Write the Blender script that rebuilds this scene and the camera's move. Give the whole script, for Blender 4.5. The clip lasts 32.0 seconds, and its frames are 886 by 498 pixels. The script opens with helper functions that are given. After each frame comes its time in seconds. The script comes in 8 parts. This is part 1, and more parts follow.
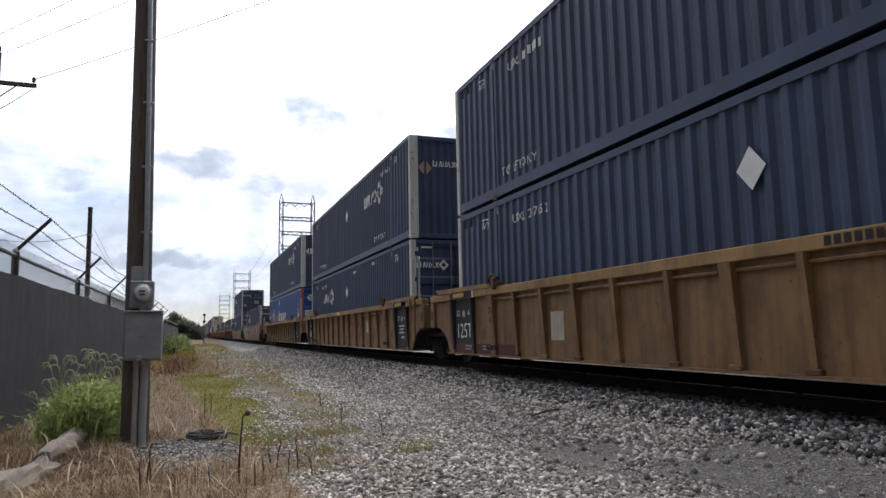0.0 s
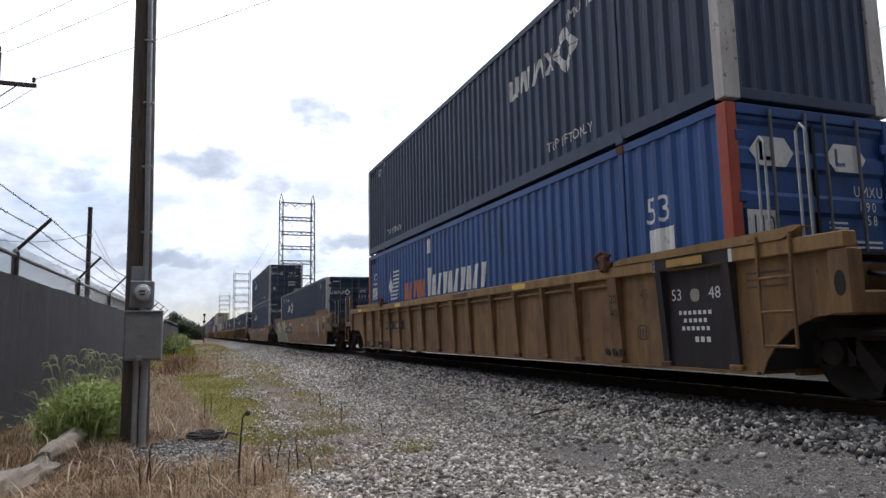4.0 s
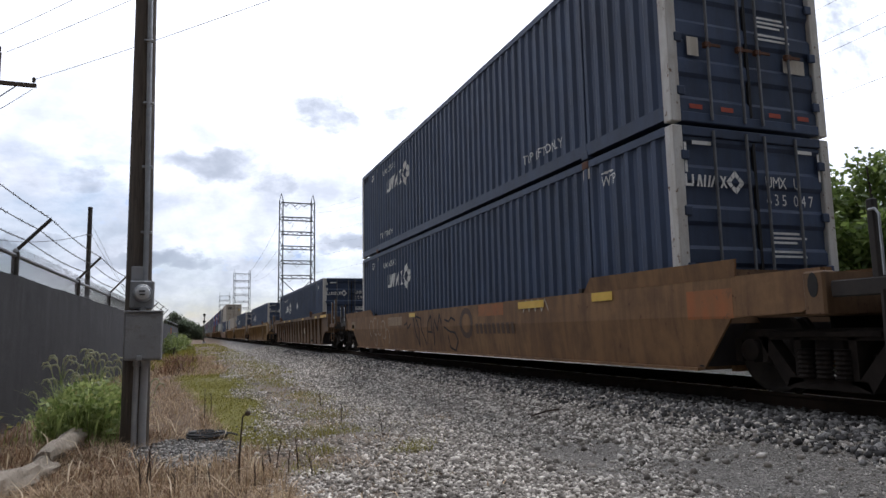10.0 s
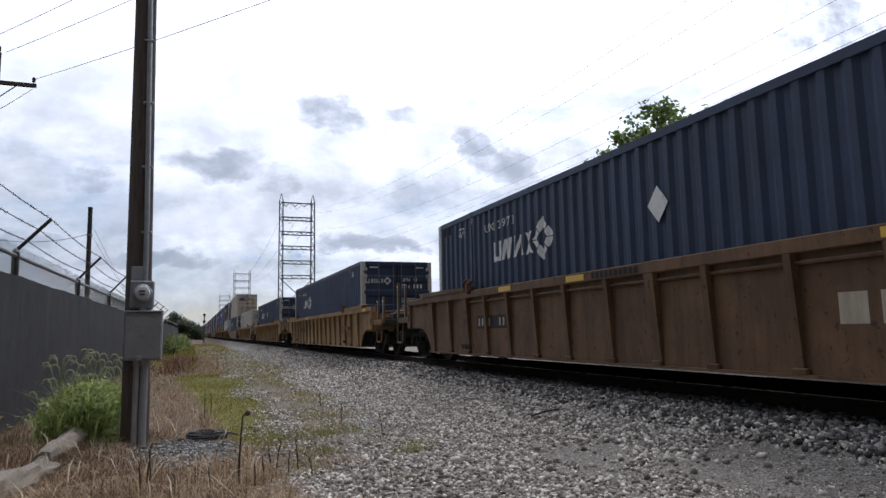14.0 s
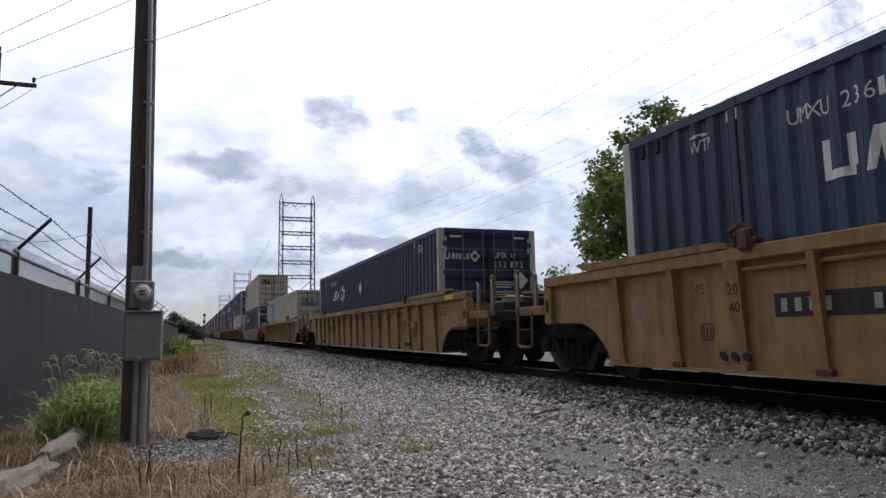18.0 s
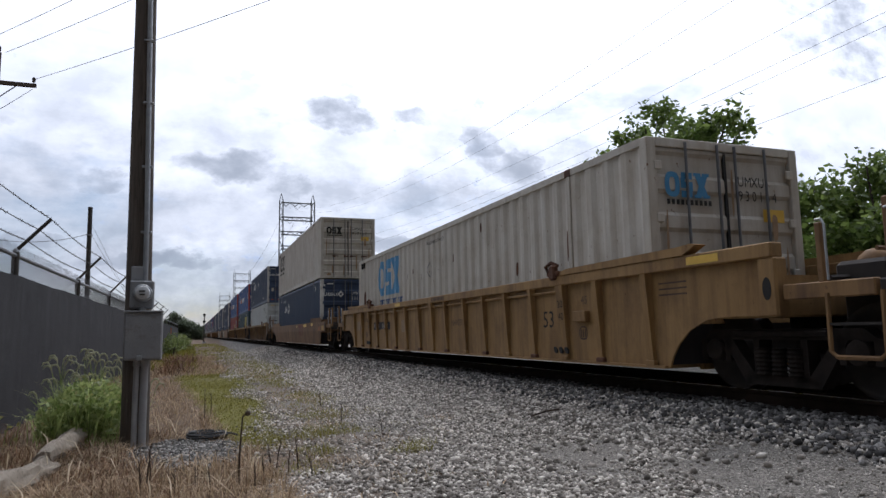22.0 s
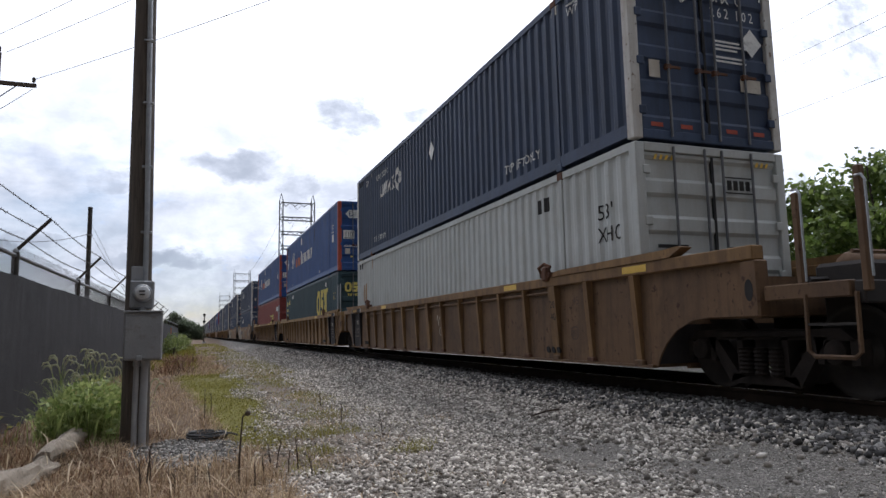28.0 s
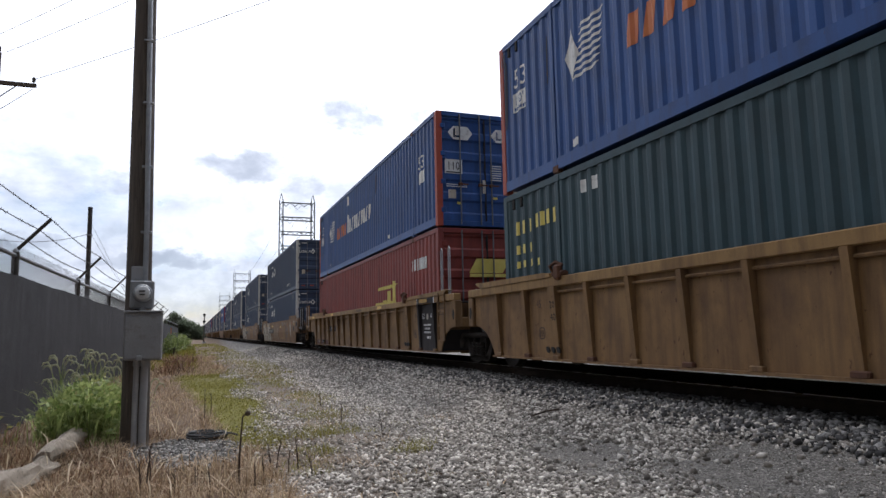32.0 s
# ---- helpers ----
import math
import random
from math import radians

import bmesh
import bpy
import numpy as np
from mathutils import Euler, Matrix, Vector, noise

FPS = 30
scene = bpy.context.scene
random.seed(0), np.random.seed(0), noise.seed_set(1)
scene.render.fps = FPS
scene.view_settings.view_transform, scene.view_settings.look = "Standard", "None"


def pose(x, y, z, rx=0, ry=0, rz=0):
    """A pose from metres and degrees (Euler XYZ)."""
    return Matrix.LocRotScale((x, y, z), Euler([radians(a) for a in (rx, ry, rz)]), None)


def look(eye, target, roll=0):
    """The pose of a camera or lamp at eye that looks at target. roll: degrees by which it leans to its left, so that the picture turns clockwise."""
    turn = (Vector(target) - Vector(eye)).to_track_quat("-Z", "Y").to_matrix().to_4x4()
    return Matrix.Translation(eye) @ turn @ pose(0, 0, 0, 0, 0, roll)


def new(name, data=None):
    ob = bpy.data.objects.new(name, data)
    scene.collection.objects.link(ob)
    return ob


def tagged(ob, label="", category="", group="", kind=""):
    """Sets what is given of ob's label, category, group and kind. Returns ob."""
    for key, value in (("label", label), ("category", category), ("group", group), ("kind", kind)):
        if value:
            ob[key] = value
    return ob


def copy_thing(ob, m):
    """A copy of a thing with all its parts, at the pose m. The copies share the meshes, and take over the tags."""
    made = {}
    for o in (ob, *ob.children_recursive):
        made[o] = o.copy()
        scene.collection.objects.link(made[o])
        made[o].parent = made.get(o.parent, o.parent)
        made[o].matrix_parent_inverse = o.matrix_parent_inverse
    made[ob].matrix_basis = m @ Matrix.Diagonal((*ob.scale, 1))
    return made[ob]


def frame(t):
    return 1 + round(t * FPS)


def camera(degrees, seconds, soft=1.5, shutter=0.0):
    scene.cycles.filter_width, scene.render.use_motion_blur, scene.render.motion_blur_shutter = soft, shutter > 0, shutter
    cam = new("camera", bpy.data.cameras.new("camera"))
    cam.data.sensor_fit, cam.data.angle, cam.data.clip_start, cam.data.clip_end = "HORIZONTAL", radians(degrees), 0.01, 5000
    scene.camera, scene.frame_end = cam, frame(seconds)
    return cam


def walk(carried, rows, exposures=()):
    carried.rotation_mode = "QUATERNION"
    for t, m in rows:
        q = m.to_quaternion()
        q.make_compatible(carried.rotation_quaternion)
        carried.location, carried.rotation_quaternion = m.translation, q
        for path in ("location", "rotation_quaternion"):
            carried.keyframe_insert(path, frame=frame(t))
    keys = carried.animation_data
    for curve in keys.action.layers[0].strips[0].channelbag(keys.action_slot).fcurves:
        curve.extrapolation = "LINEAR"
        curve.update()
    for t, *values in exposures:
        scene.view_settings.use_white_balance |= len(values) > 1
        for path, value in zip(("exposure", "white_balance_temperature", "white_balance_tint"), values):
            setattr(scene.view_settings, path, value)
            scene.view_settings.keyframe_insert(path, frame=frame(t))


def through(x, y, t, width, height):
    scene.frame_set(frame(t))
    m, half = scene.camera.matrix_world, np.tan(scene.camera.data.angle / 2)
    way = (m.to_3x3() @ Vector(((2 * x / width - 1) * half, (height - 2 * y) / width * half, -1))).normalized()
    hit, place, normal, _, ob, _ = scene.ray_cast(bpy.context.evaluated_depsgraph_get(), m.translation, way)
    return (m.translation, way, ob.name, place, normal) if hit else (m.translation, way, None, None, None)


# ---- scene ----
# The place: a freight track runs along +Y, the ground by the pole is z = 0, the rail tops lie at RAIL.
RAIL = 0.54
TRACK_X = 6.77
# the clip's camera closes down while open sky fills more of its view
EXPOSURES = [(0, -0.15), (1, -0.12), (3.5, -0.15), (5.2, -0.4), (6, -0.55), (8, -0.5), (9, -0.5), (10, -0.3), (11, -0.25), (12, -0.45), (13, -0.6), (14, -0.55), (19, -0.6), (23, -0.6), (24.2, -0.66), (25, -0.45), (26, -0.3), (27.4, -0.4), (28, -0.35), (29, -0.2), (31, -0.15), (32, -0.15)]
cam = camera(67.08, 32.0, soft=1.45)
AIM = pose(0, 0, 1.27) @ pose(0, 0, 0, 0, 0, -20.51) @ pose(0, 0, 0, 96.98, 0, 0) @ pose(0, 0, 0, 0, 0, -1.13)
walk(cam, [(0.0, AIM), (32.0, AIM)], [(t, e, 6180 if e > -0.38 else 6060, 14) for t, e in EXPOSURES])


# ---- world and sun ----
SUN_ELEVATION, SUN_TURN = 52.0, 25.0
VEIL_FAR, VEIL_NEAR = 0.10, 2.2


def make_world():
    world = bpy.data.worlds.new("sky")
    scene.world = world
    world.use_nodes = True
    nt = world.node_tree
    nt.nodes.clear()
    N, L = nt.nodes.new, nt.links.new
    out, bg = N("ShaderNodeOutputWorld"), N("ShaderNodeBackground")
    sky = N("ShaderNodeTexSky")
    sky.sky_type, sky.sun_disc = "NISHITA", False
    sky.sun_elevation, sky.sun_rotation = radians(SUN_ELEVATION), radians(SUN_TURN)
    blue = N("ShaderNodeVectorMath")
    blue.operation = "SCALE"
    blue.inputs["Scale"].default_value = 0.14
    L(sky.outputs[0], blue.inputs[0])
    # an even veil of high white cloud: whiter with height, torn open near the horizon
    co, sep = N("ShaderNodeTexCoord"), N("ShaderNodeSeparateXYZ")
    L(co.outputs["Generated"], sep.inputs[0])
    flat = N("ShaderNodeMapping")
    flat.inputs["Scale"].default_value = (4.0, 4.0, 9.0)
    L(co.outputs["Generated"], flat.inputs["Vector"])
    tex = N("ShaderNodeTexNoise")
    tex.inputs["Scale"].default_value, tex.inputs["Detail"].default_value, tex.inputs["Roughness"].default_value = 1.1, 7, 0.58
    L(flat.outputs[0], tex.inputs["Vector"])
    lift = N("ShaderNodeMapRange")
    lift.inputs["From Min"].default_value, lift.inputs["From Max"].default_value = 0.0, 0.42
    lift.inputs["To Min"].default_value, lift.inputs["To Max"].default_value = -0.02, 0.26
    L(sep.outputs[2], lift.inputs["Value"])
    add = N("ShaderNodeMath")
    add.operation = "ADD"
    L(tex.outputs["Fac"], add.inputs[0])
    L(lift.outputs[0], add.inputs[1])
    ramp = N("ShaderNodeValToRGB")
    ramp.color_ramp.elements[0].position, ramp.color_ramp.elements[1].position = 0.40, 0.62
    L(add.outputs[0], ramp.inputs[0])
    mix = N("ShaderNodeMix")
    mix.data_type = "RGBA"
    L(ramp.outputs[0], mix.inputs["Factor"])
    L(blue.outputs[0], mix.inputs["A"])
    # the veil glows most round the hidden sun
    rise, turn = radians(SUN_ELEVATION), radians(SUN_TURN)
    dot = N("ShaderNodeVectorMath")
    dot.operation = "DOT_PRODUCT"
    L(co.outputs["Generated"], dot.inputs[0])
    dot.inputs[1].default_value = (math.sin(turn) * math.cos(rise), math.cos(turn) * math.cos(rise), math.sin(rise))
    glow = N("ShaderNodeMapRange")
    glow.interpolation_type = "SMOOTHSTEP"
    glow.inputs["From Min"].default_value, glow.inputs["From Max"].default_value = 0.0, 1.0
    glow.inputs["To Min"].default_value, glow.inputs["To Max"].default_value = VEIL_FAR, VEIL_NEAR
    L(dot.outputs["Value"], glow.inputs["Value"])
    white = N("ShaderNodeVectorMath")
    white.operation = "SCALE"
    white.inputs[0].default_value = (0.98, 1.02, 1.09)
    L(glow.outputs[0], white.inputs["Scale"])
    L(white.outputs[0], mix.inputs["B"])
    L(mix.outputs["Result"], bg.inputs["Color"])
    bg.inputs["Strength"].default_value = 1.0
    L(bg.outputs[0], out.inputs["Surface"])


def make_sun():
    data = bpy.data.lights.new("sun", "SUN")
    data.energy, data.angle, data.color = 1.7, radians(8), (1.0, 0.95, 0.88)
    turn, rise = radians(SUN_TURN), radians(SUN_ELEVATION)
    way = Vector((math.sin(turn) * math.cos(rise), math.cos(turn) * math.cos(rise), math.sin(rise)))
    sun = new("sun", data)
    sun.matrix_world = look(way * 60, (0, 0, 0))


make_world()
make_sun()


# ---- materials ----
def surf(name, c1, c2, scale=8.0, rough=0.7, metal=0.0, bump=0.2, fine=90.0, c3=None, stretch=(1, 1, 1), spread=0.0, bump_size=0.01):
    """Two-scale noise paint: c1 to c2 by a coarse noise, fine grain on top, c3 as worn or stained patches."""
    m = bpy.data.materials.new(name)
    m.use_nodes = True
    nt = m.node_tree
    N, L = nt.nodes.new, nt.links.new
    b = nt.nodes["Principled BSDF"]
    co, mp = N("ShaderNodeTexCoord"), N("ShaderNodeMapping")
    mp.inputs["Scale"].default_value = stretch
    L(co.outputs["Object"], mp.inputs["Vector"])
    info = N("ShaderNodeObjectInfo")
    shift = N("ShaderNodeVectorMath")
    shift.operation = "MULTIPLY_ADD"
    L(info.outputs["Random"], shift.inputs[0])
    shift.inputs[1].default_value = (37, 23, 51)
    L(mp.outputs[0], shift.inputs[2])

    def noise_node(s, detail=5.0):
        t = N("ShaderNodeTexNoise")
        t.inputs["Scale"].default_value, t.inputs["Detail"].default_value, t.inputs["Roughness"].default_value = s, detail, 0.62
        L(shift.outputs[0], t.inputs["Vector"])
        return t

    def ramp_node(src, lo, hi):
        r = N("ShaderNodeMapRange")
        r.inputs["From Min"].default_value, r.inputs["From Max"].default_value = lo, hi
        L(src, r.inputs["Value"])
        return r.outputs[0]

    def mix_node(f, a, bb):
        x = N("ShaderNodeMix")
        x.data_type = "RGBA"
        L(f, x.inputs["Factor"])
        for slot, v in (("A", a), ("B", bb)):
            if isinstance(v, tuple):
                x.inputs[slot].default_value = (*v, 1)
            else:
                L(v, x.inputs[slot])
        return x.outputs["Result"]

    coarse, grain = noise_node(scale), noise_node(fine, 3)
    col = mix_node(ramp_node(coarse.outputs["Fac"], 0.32, 0.68), c1, c2)
    if c3:
        worn = noise_node(scale * 2.3, 8)
        col = mix_node(ramp_node(worn.outputs["Fac"], 0.56, 0.72), col, c3)
    hsv = N("ShaderNodeHueSaturation")
    L(col, hsv.inputs["Color"])
    val = N("ShaderNodeMath")
    val.operation = "MULTIPLY_ADD"
    L(grain.outputs["Fac"], val.inputs[0])
    val.inputs[1].default_value, val.inputs[2].default_value = 0.5, 0.75
    last = val.outputs[0]
    if spread:
        v2 = N("ShaderNodeMath")
        v2.operation = "MULTIPLY_ADD"
        L(info.outputs["Random"], v2.inputs[0])
        v2.inputs[1].default_value = spread
        sub = N("ShaderNodeMath")
        sub.operation = "SUBTRACT"
        L(last, sub.inputs[0])
        sub.inputs[1].default_value = spread / 2
        L(sub.outputs[0], v2.inputs[2])
        last = v2.outputs[0]
    L(last, hsv.inputs["Value"])
    L(hsv.outputs[0], b.inputs["Base Color"])
    rr = N("ShaderNodeMapRange")
    rr.inputs["To Min"].default_value, rr.inputs["To Max"].default_value = max(0.05, rough - 0.12), min(1, rough + 0.12)
    L(coarse.outputs["Fac"], rr.inputs["Value"])
    L(rr.outputs[0], b.inputs["Roughness"])
    b.inputs["Metallic"].default_value = metal
    if bump:
        bp = N("ShaderNodeBump")
        bp.inputs["Strength"].default_value, bp.inputs["Distance"].default_value = bump, bump_size
        L(grain.outputs["Fac"], bp.inputs["Height"])
        L(bp.outputs[0], b.inputs["Normal"])
    return m


def worn_paint(name, c1, c2, soot, rust, streak=0.6, chips=0.62, rough=0.7, spread=0.12):
    """Old rail-car paint: faded patches, sooty streaks that ran down the sheet, broad grime, chips of rust."""
    m = bpy.data.materials.new(name)
    m.use_nodes = True
    nt = m.node_tree
    N, L = nt.nodes.new, nt.links.new
    b = nt.nodes["Principled BSDF"]
    co, info, shift = N("ShaderNodeTexCoord"), N("ShaderNodeObjectInfo"), N("ShaderNodeVectorMath")
    shift.operation = "MULTIPLY_ADD"
    L(info.outputs["Random"], shift.inputs[0])
    shift.inputs[1].default_value = (37, 23, 51)
    L(co.outputs["Object"], shift.inputs[2])

    def tex(scale, stretch, lo, hi, top, detail=6):
        mp, t, r = N("ShaderNodeMapping"), N("ShaderNodeTexNoise"), N("ShaderNodeMapRange")
        mp.inputs["Scale"].default_value = stretch
        L(shift.outputs[0], mp.inputs["Vector"])
        t.inputs["Scale"].default_value, t.inputs["Detail"].default_value, t.inputs["Roughness"].default_value = scale, detail, 0.65
        L(mp.outputs[0], t.inputs["Vector"])
        r.inputs["From Min"].default_value, r.inputs["From Max"].default_value, r.inputs["To Max"].default_value = lo, hi, top
        L(t.outputs["Fac"], r.inputs["Value"])
        return r.outputs[0], t.outputs["Fac"]

    def mix(f, a, bb):
        x = N("ShaderNodeMix")
        x.data_type = "RGBA"
        L(f, x.inputs["Factor"])
        for slot, v in (("A", a), ("B", bb)):
            if isinstance(v, tuple):
                x.inputs[slot].default_value = (*v, 1)
            else:
                L(v, x.inputs[slot])
        return x.outputs["Result"]

    col = mix(tex(0.9, (1, 1, 0.7), 0.3, 0.7, 1.0)[0], c1, c2)
    col = mix(tex(7, (1, 1, 0.09), 0.44, 0.72, streak)[0], col, soot)
    col = mix(tex(2.2, (1, 1, 0.8), 0.46, 0.74, streak)[0], col, soot)
    flake, height = tex(13, (1, 1, 0.8), chips, chips + 0.05, 0.9, 8)
    col = mix(flake, col, rust)
    grain, gfac = tex(120, (1, 1, 1), 0, 1, 1, 3)
    hsv, val = N("ShaderNodeHueSaturation"), N("ShaderNodeMath")
    val.operation = "MULTIPLY_ADD"
    L(info.outputs["Random"], val.inputs[0])
    val.inputs[1].default_value = spread
    g2 = N("ShaderNodeMath")
    g2.operation = "MULTIPLY_ADD"
    L(gfac, g2.inputs[0])
    g2.inputs[1].default_value, g2.inputs[2].default_value = 0.5, 0.75 - spread / 2
    L(g2.outputs[0], val.inputs[2])
    L(val.outputs[0], hsv.inputs["Value"])
    L(col, hsv.inputs["Color"])
    L(hsv.outputs[0], b.inputs["Base Color"])
    b.inputs["Roughness"].default_value, b.inputs["Specular IOR Level"].default_value = rough, 0.3
    bp = N("ShaderNodeBump")
    bp.inputs["Strength"].default_value, bp.inputs["Distance"].default_value = 0.25, 0.01
    L(height, bp.inputs["Height"])
    L(bp.outputs[0], b.inputs["Normal"])
    return m


def leafy(name, c1, c2, rough=0.55, through=0.35):
    """Leaf and grass: colour varies leaf by leaf, some light passes through."""
    m = bpy.data.materials.new(name)
    m.use_nodes = True
    nt = m.node_tree
    N, L = nt.nodes.new, nt.links.new
    b, out = nt.nodes["Principled BSDF"], nt.nodes["Material Output"]
    geo, mix = N("ShaderNodeNewGeometry"), N("ShaderNodeMix")
    mix.data_type = "RGBA"
    L(geo.outputs["Random Per Island"], mix.inputs["Factor"])
    mix.inputs["A"].default_value, mix.inputs["B"].default_value = (*c1, 1), (*c2, 1)
    L(mix.outputs["Result"], b.inputs["Base Color"])
    b.inputs["Roughness"].default_value = rough
    tl, ms = N("ShaderNodeBsdfTranslucent"), N("ShaderNodeMixShader")
    L(mix.outputs["Result"], tl.inputs["Color"])
    ms.inputs[0].default_value = through
    L(b.outputs[0], ms.inputs[1])
    L(tl.outputs[0], ms.inputs[2])
    L(ms.outputs[0], out.inputs["Surface"])
    return m


def stones_mat(name, c1, c2, c3):
    """Crushed stone: each stone its own grey."""
    m = bpy.data.materials.new(name)
    m.use_nodes = True
    nt = m.node_tree
    N, L = nt.nodes.new, nt.links.new
    b = nt.nodes["Principled BSDF"]
    geo, info, add = N("ShaderNodeNewGeometry"), N("ShaderNodeObjectInfo"), N("ShaderNodeMath")
    add.operation = "ADD"
    L(geo.outputs["Random Per Island"], add.inputs[0])
    L(info.outputs["Random"], add.inputs[1])
    fr = N("ShaderNodeMath")
    fr.operation = "FRACT"
    L(add.outputs[0], fr.inputs[0])
    ramp = N("ShaderNodeValToRGB")
    e = ramp.color_ramp.elements
    e[0].color, e[1].color = (*c1, 1), (*c3, 1)
    mid = e.new(0.55)
    mid.color = (*c2, 1)
    L(fr.outputs[0], ramp.inputs[0])
    co, tex = N("ShaderNodeTexCoord"), N("ShaderNodeTexNoise")
    tex.inputs["Scale"].default_value, tex.inputs["Detail"].default_value = 60, 6
    L(co.outputs["Object"], tex.inputs["Vector"])
    hsv, mr = N("ShaderNodeHueSaturation"), N("ShaderNodeMapRange")
    mr.inputs["To Min"].default_value, mr.inputs["To Max"].default_value = 0.6, 1.4
    L(tex.outputs["Fac"], mr.inputs["Value"])
    L(mr.outputs[0], hsv.inputs["Value"])
    L(ramp.outputs[0], hsv.inputs["Color"])
    L(hsv.outputs[0], b.inputs["Base Color"])
    b.inputs["Roughness"].default_value = 0.9
    bp = N("ShaderNodeBump")
    bp.inputs["Strength"].default_value, bp.inputs["Distance"].default_value = 0.4, 0.01
    L(tex.outputs["Fac"], bp.inputs["Height"])
    L(bp.outputs[0], b.inputs["Normal"])
    return m


def ground_mat():
    """Crushed stone by the track, dusty grit, dry grass litter and dirt towards the fence, by position."""
    m = bpy.data.materials.new("ground")
    m.use_nodes = True
    nt = m.node_tree
    N, L = nt.nodes.new, nt.links.new
    b = nt.nodes["Principled BSDF"]
    co = N("ShaderNodeTexCoord")

    def tex(scale, detail=6.0, rough=0.6):
        t = N("ShaderNodeTexNoise")
        t.inputs["Scale"].default_value, t.inputs["Detail"].default_value, t.inputs["Roughness"].default_value = scale, detail, rough
        L(co.outputs["Object"], t.inputs["Vector"])
        return t.outputs["Fac"]

    def ramp(src, *stops):
        r = N("ShaderNodeValToRGB")
        e = r.color_ramp.elements
        e[0].position, e[0].color = stops[0][0], (*stops[0][1], 1)
        e[1].position, e[1].color = stops[-1][0], (*stops[-1][1], 1)
        for p, c in stops[1:-1]:
            k = e.new(p)
            k.color = (*c, 1)
        L(src, r.inputs[0])
        return r.outputs[0]

    def mix(f, a, bb):
        x = N("ShaderNodeMix")
        x.data_type = "RGBA"
        L(f, x.inputs["Factor"])
        L(a, x.inputs["A"])
        L(bb, x.inputs["B"])
        return x.outputs["Result"]

    vor = N("ShaderNodeTexVoronoi")
    vor.inputs["Scale"].default_value = 75
    L(co.outputs["Object"], vor.inputs["Vector"])
    stone = ramp(vor.outputs["Color"], (0.0, (0.05, 0.045, 0.038)), (0.5, (0.16, 0.146, 0.125)), (1.0, (0.38, 0.35, 0.31)))
    grit = ramp(tex(70), (0.25, (0.085, 0.075, 0.064)), (0.75, (0.28, 0.255, 0.22)))
    dry = ramp(tex(14), (0.25, (0.045, 0.028, 0.017)), (0.5, (0.11, 0.068, 0.038)), (0.75, (0.21, 0.145, 0.08)))
    sep = N("ShaderNodeSeparateXYZ")
    L(co.outputs["Object"], sep.inputs[0])

    def step(src, lo, hi, wobble, scale):
        a = N("ShaderNodeMath")
        a.operation = "MULTIPLY_ADD"
        L(tex(scale, 4), a.inputs[0])
        a.inputs[1].default_value = wobble
        L(src, a.inputs[2])
        r = N("ShaderNodeMapRange")
        r.interpolation_type = "SMOOTHSTEP"
        r.inputs["From Min"].default_value, r.inputs["From Max"].default_value = lo + wobble / 2, hi + wobble / 2
        L(a.outputs[0], r.inputs["Value"])
        return r.outputs[0]

    gravel = mix(step(sep.outputs[0], 2.2, 3.6, 1.6, 0.8), grit, stone)
    lean = N("ShaderNodeMath")
    lean.operation = "MULTIPLY_ADD"
    L(sep.outputs[1], lean.inputs[0])
    lean.inputs[1].default_value = -0.03
    L(sep.outputs[0], lean.inputs[2])
    col = mix(step(lean.outputs[0], 0.3, 1.8, 3.4, 0.45), dry, gravel)
    moss = ramp(tex(30), (0.3, (0.088, 0.082, 0.008)), (0.7, (0.17, 0.152, 0.014)))
    line = N("ShaderNodeMath")
    line.operation = "MULTIPLY_ADD"
    L(sep.outputs[1], line.inputs[0])
    line.inputs[1].default_value, line.inputs[2].default_value = 0.02, -0.96
    off = N("ShaderNodeMath")
    off.operation = "ADD"
    L(sep.outputs[0], off.inputs[0])
    L(line.outputs[0], off.inputs[1])
    wide = N("ShaderNodeMath")
    wide.operation = "ABSOLUTE"
    L(off.outputs[0], wide.inputs[0])
    narrow = N("ShaderNodeMath")
    narrow.operation = "MULTIPLY_ADD"
    L(sep.outputs[1], narrow.inputs[0])
    narrow.inputs[1].default_value = -0.05
    L(wide.outputs[0], narrow.inputs[2])
    along = step(sep.outputs[1], 7.6, 9.4, 2.0, 0.7)
    past = step(sep.outputs[1], 25.0, 19.0, 3.0, 0.5)
    across = step(narrow.outputs[0], 0.02, -0.3, 0.4, 1.1)
    both, all3 = N("ShaderNodeMath"), N("ShaderNodeMath")
    both.operation = all3.operation = "MULTIPLY"
    L(along, both.inputs[0])
    L(across, both.inputs[1])
    L(both.outputs[0], all3.inputs[0])
    L(past, all3.inputs[1])
    col = mix(all3.outputs[0], col, moss)
    L(col, b.inputs["Base Color"])
    b.inputs["Roughness"].default_value = 0.95
    bp = N("ShaderNodeBump")
    bp.inputs["Strength"].default_value, bp.inputs["Distance"].default_value = 0.8, 0.02
    L(tex(45), bp.inputs["Height"])
    L(bp.outputs[0], b.inputs["Normal"])
    return m


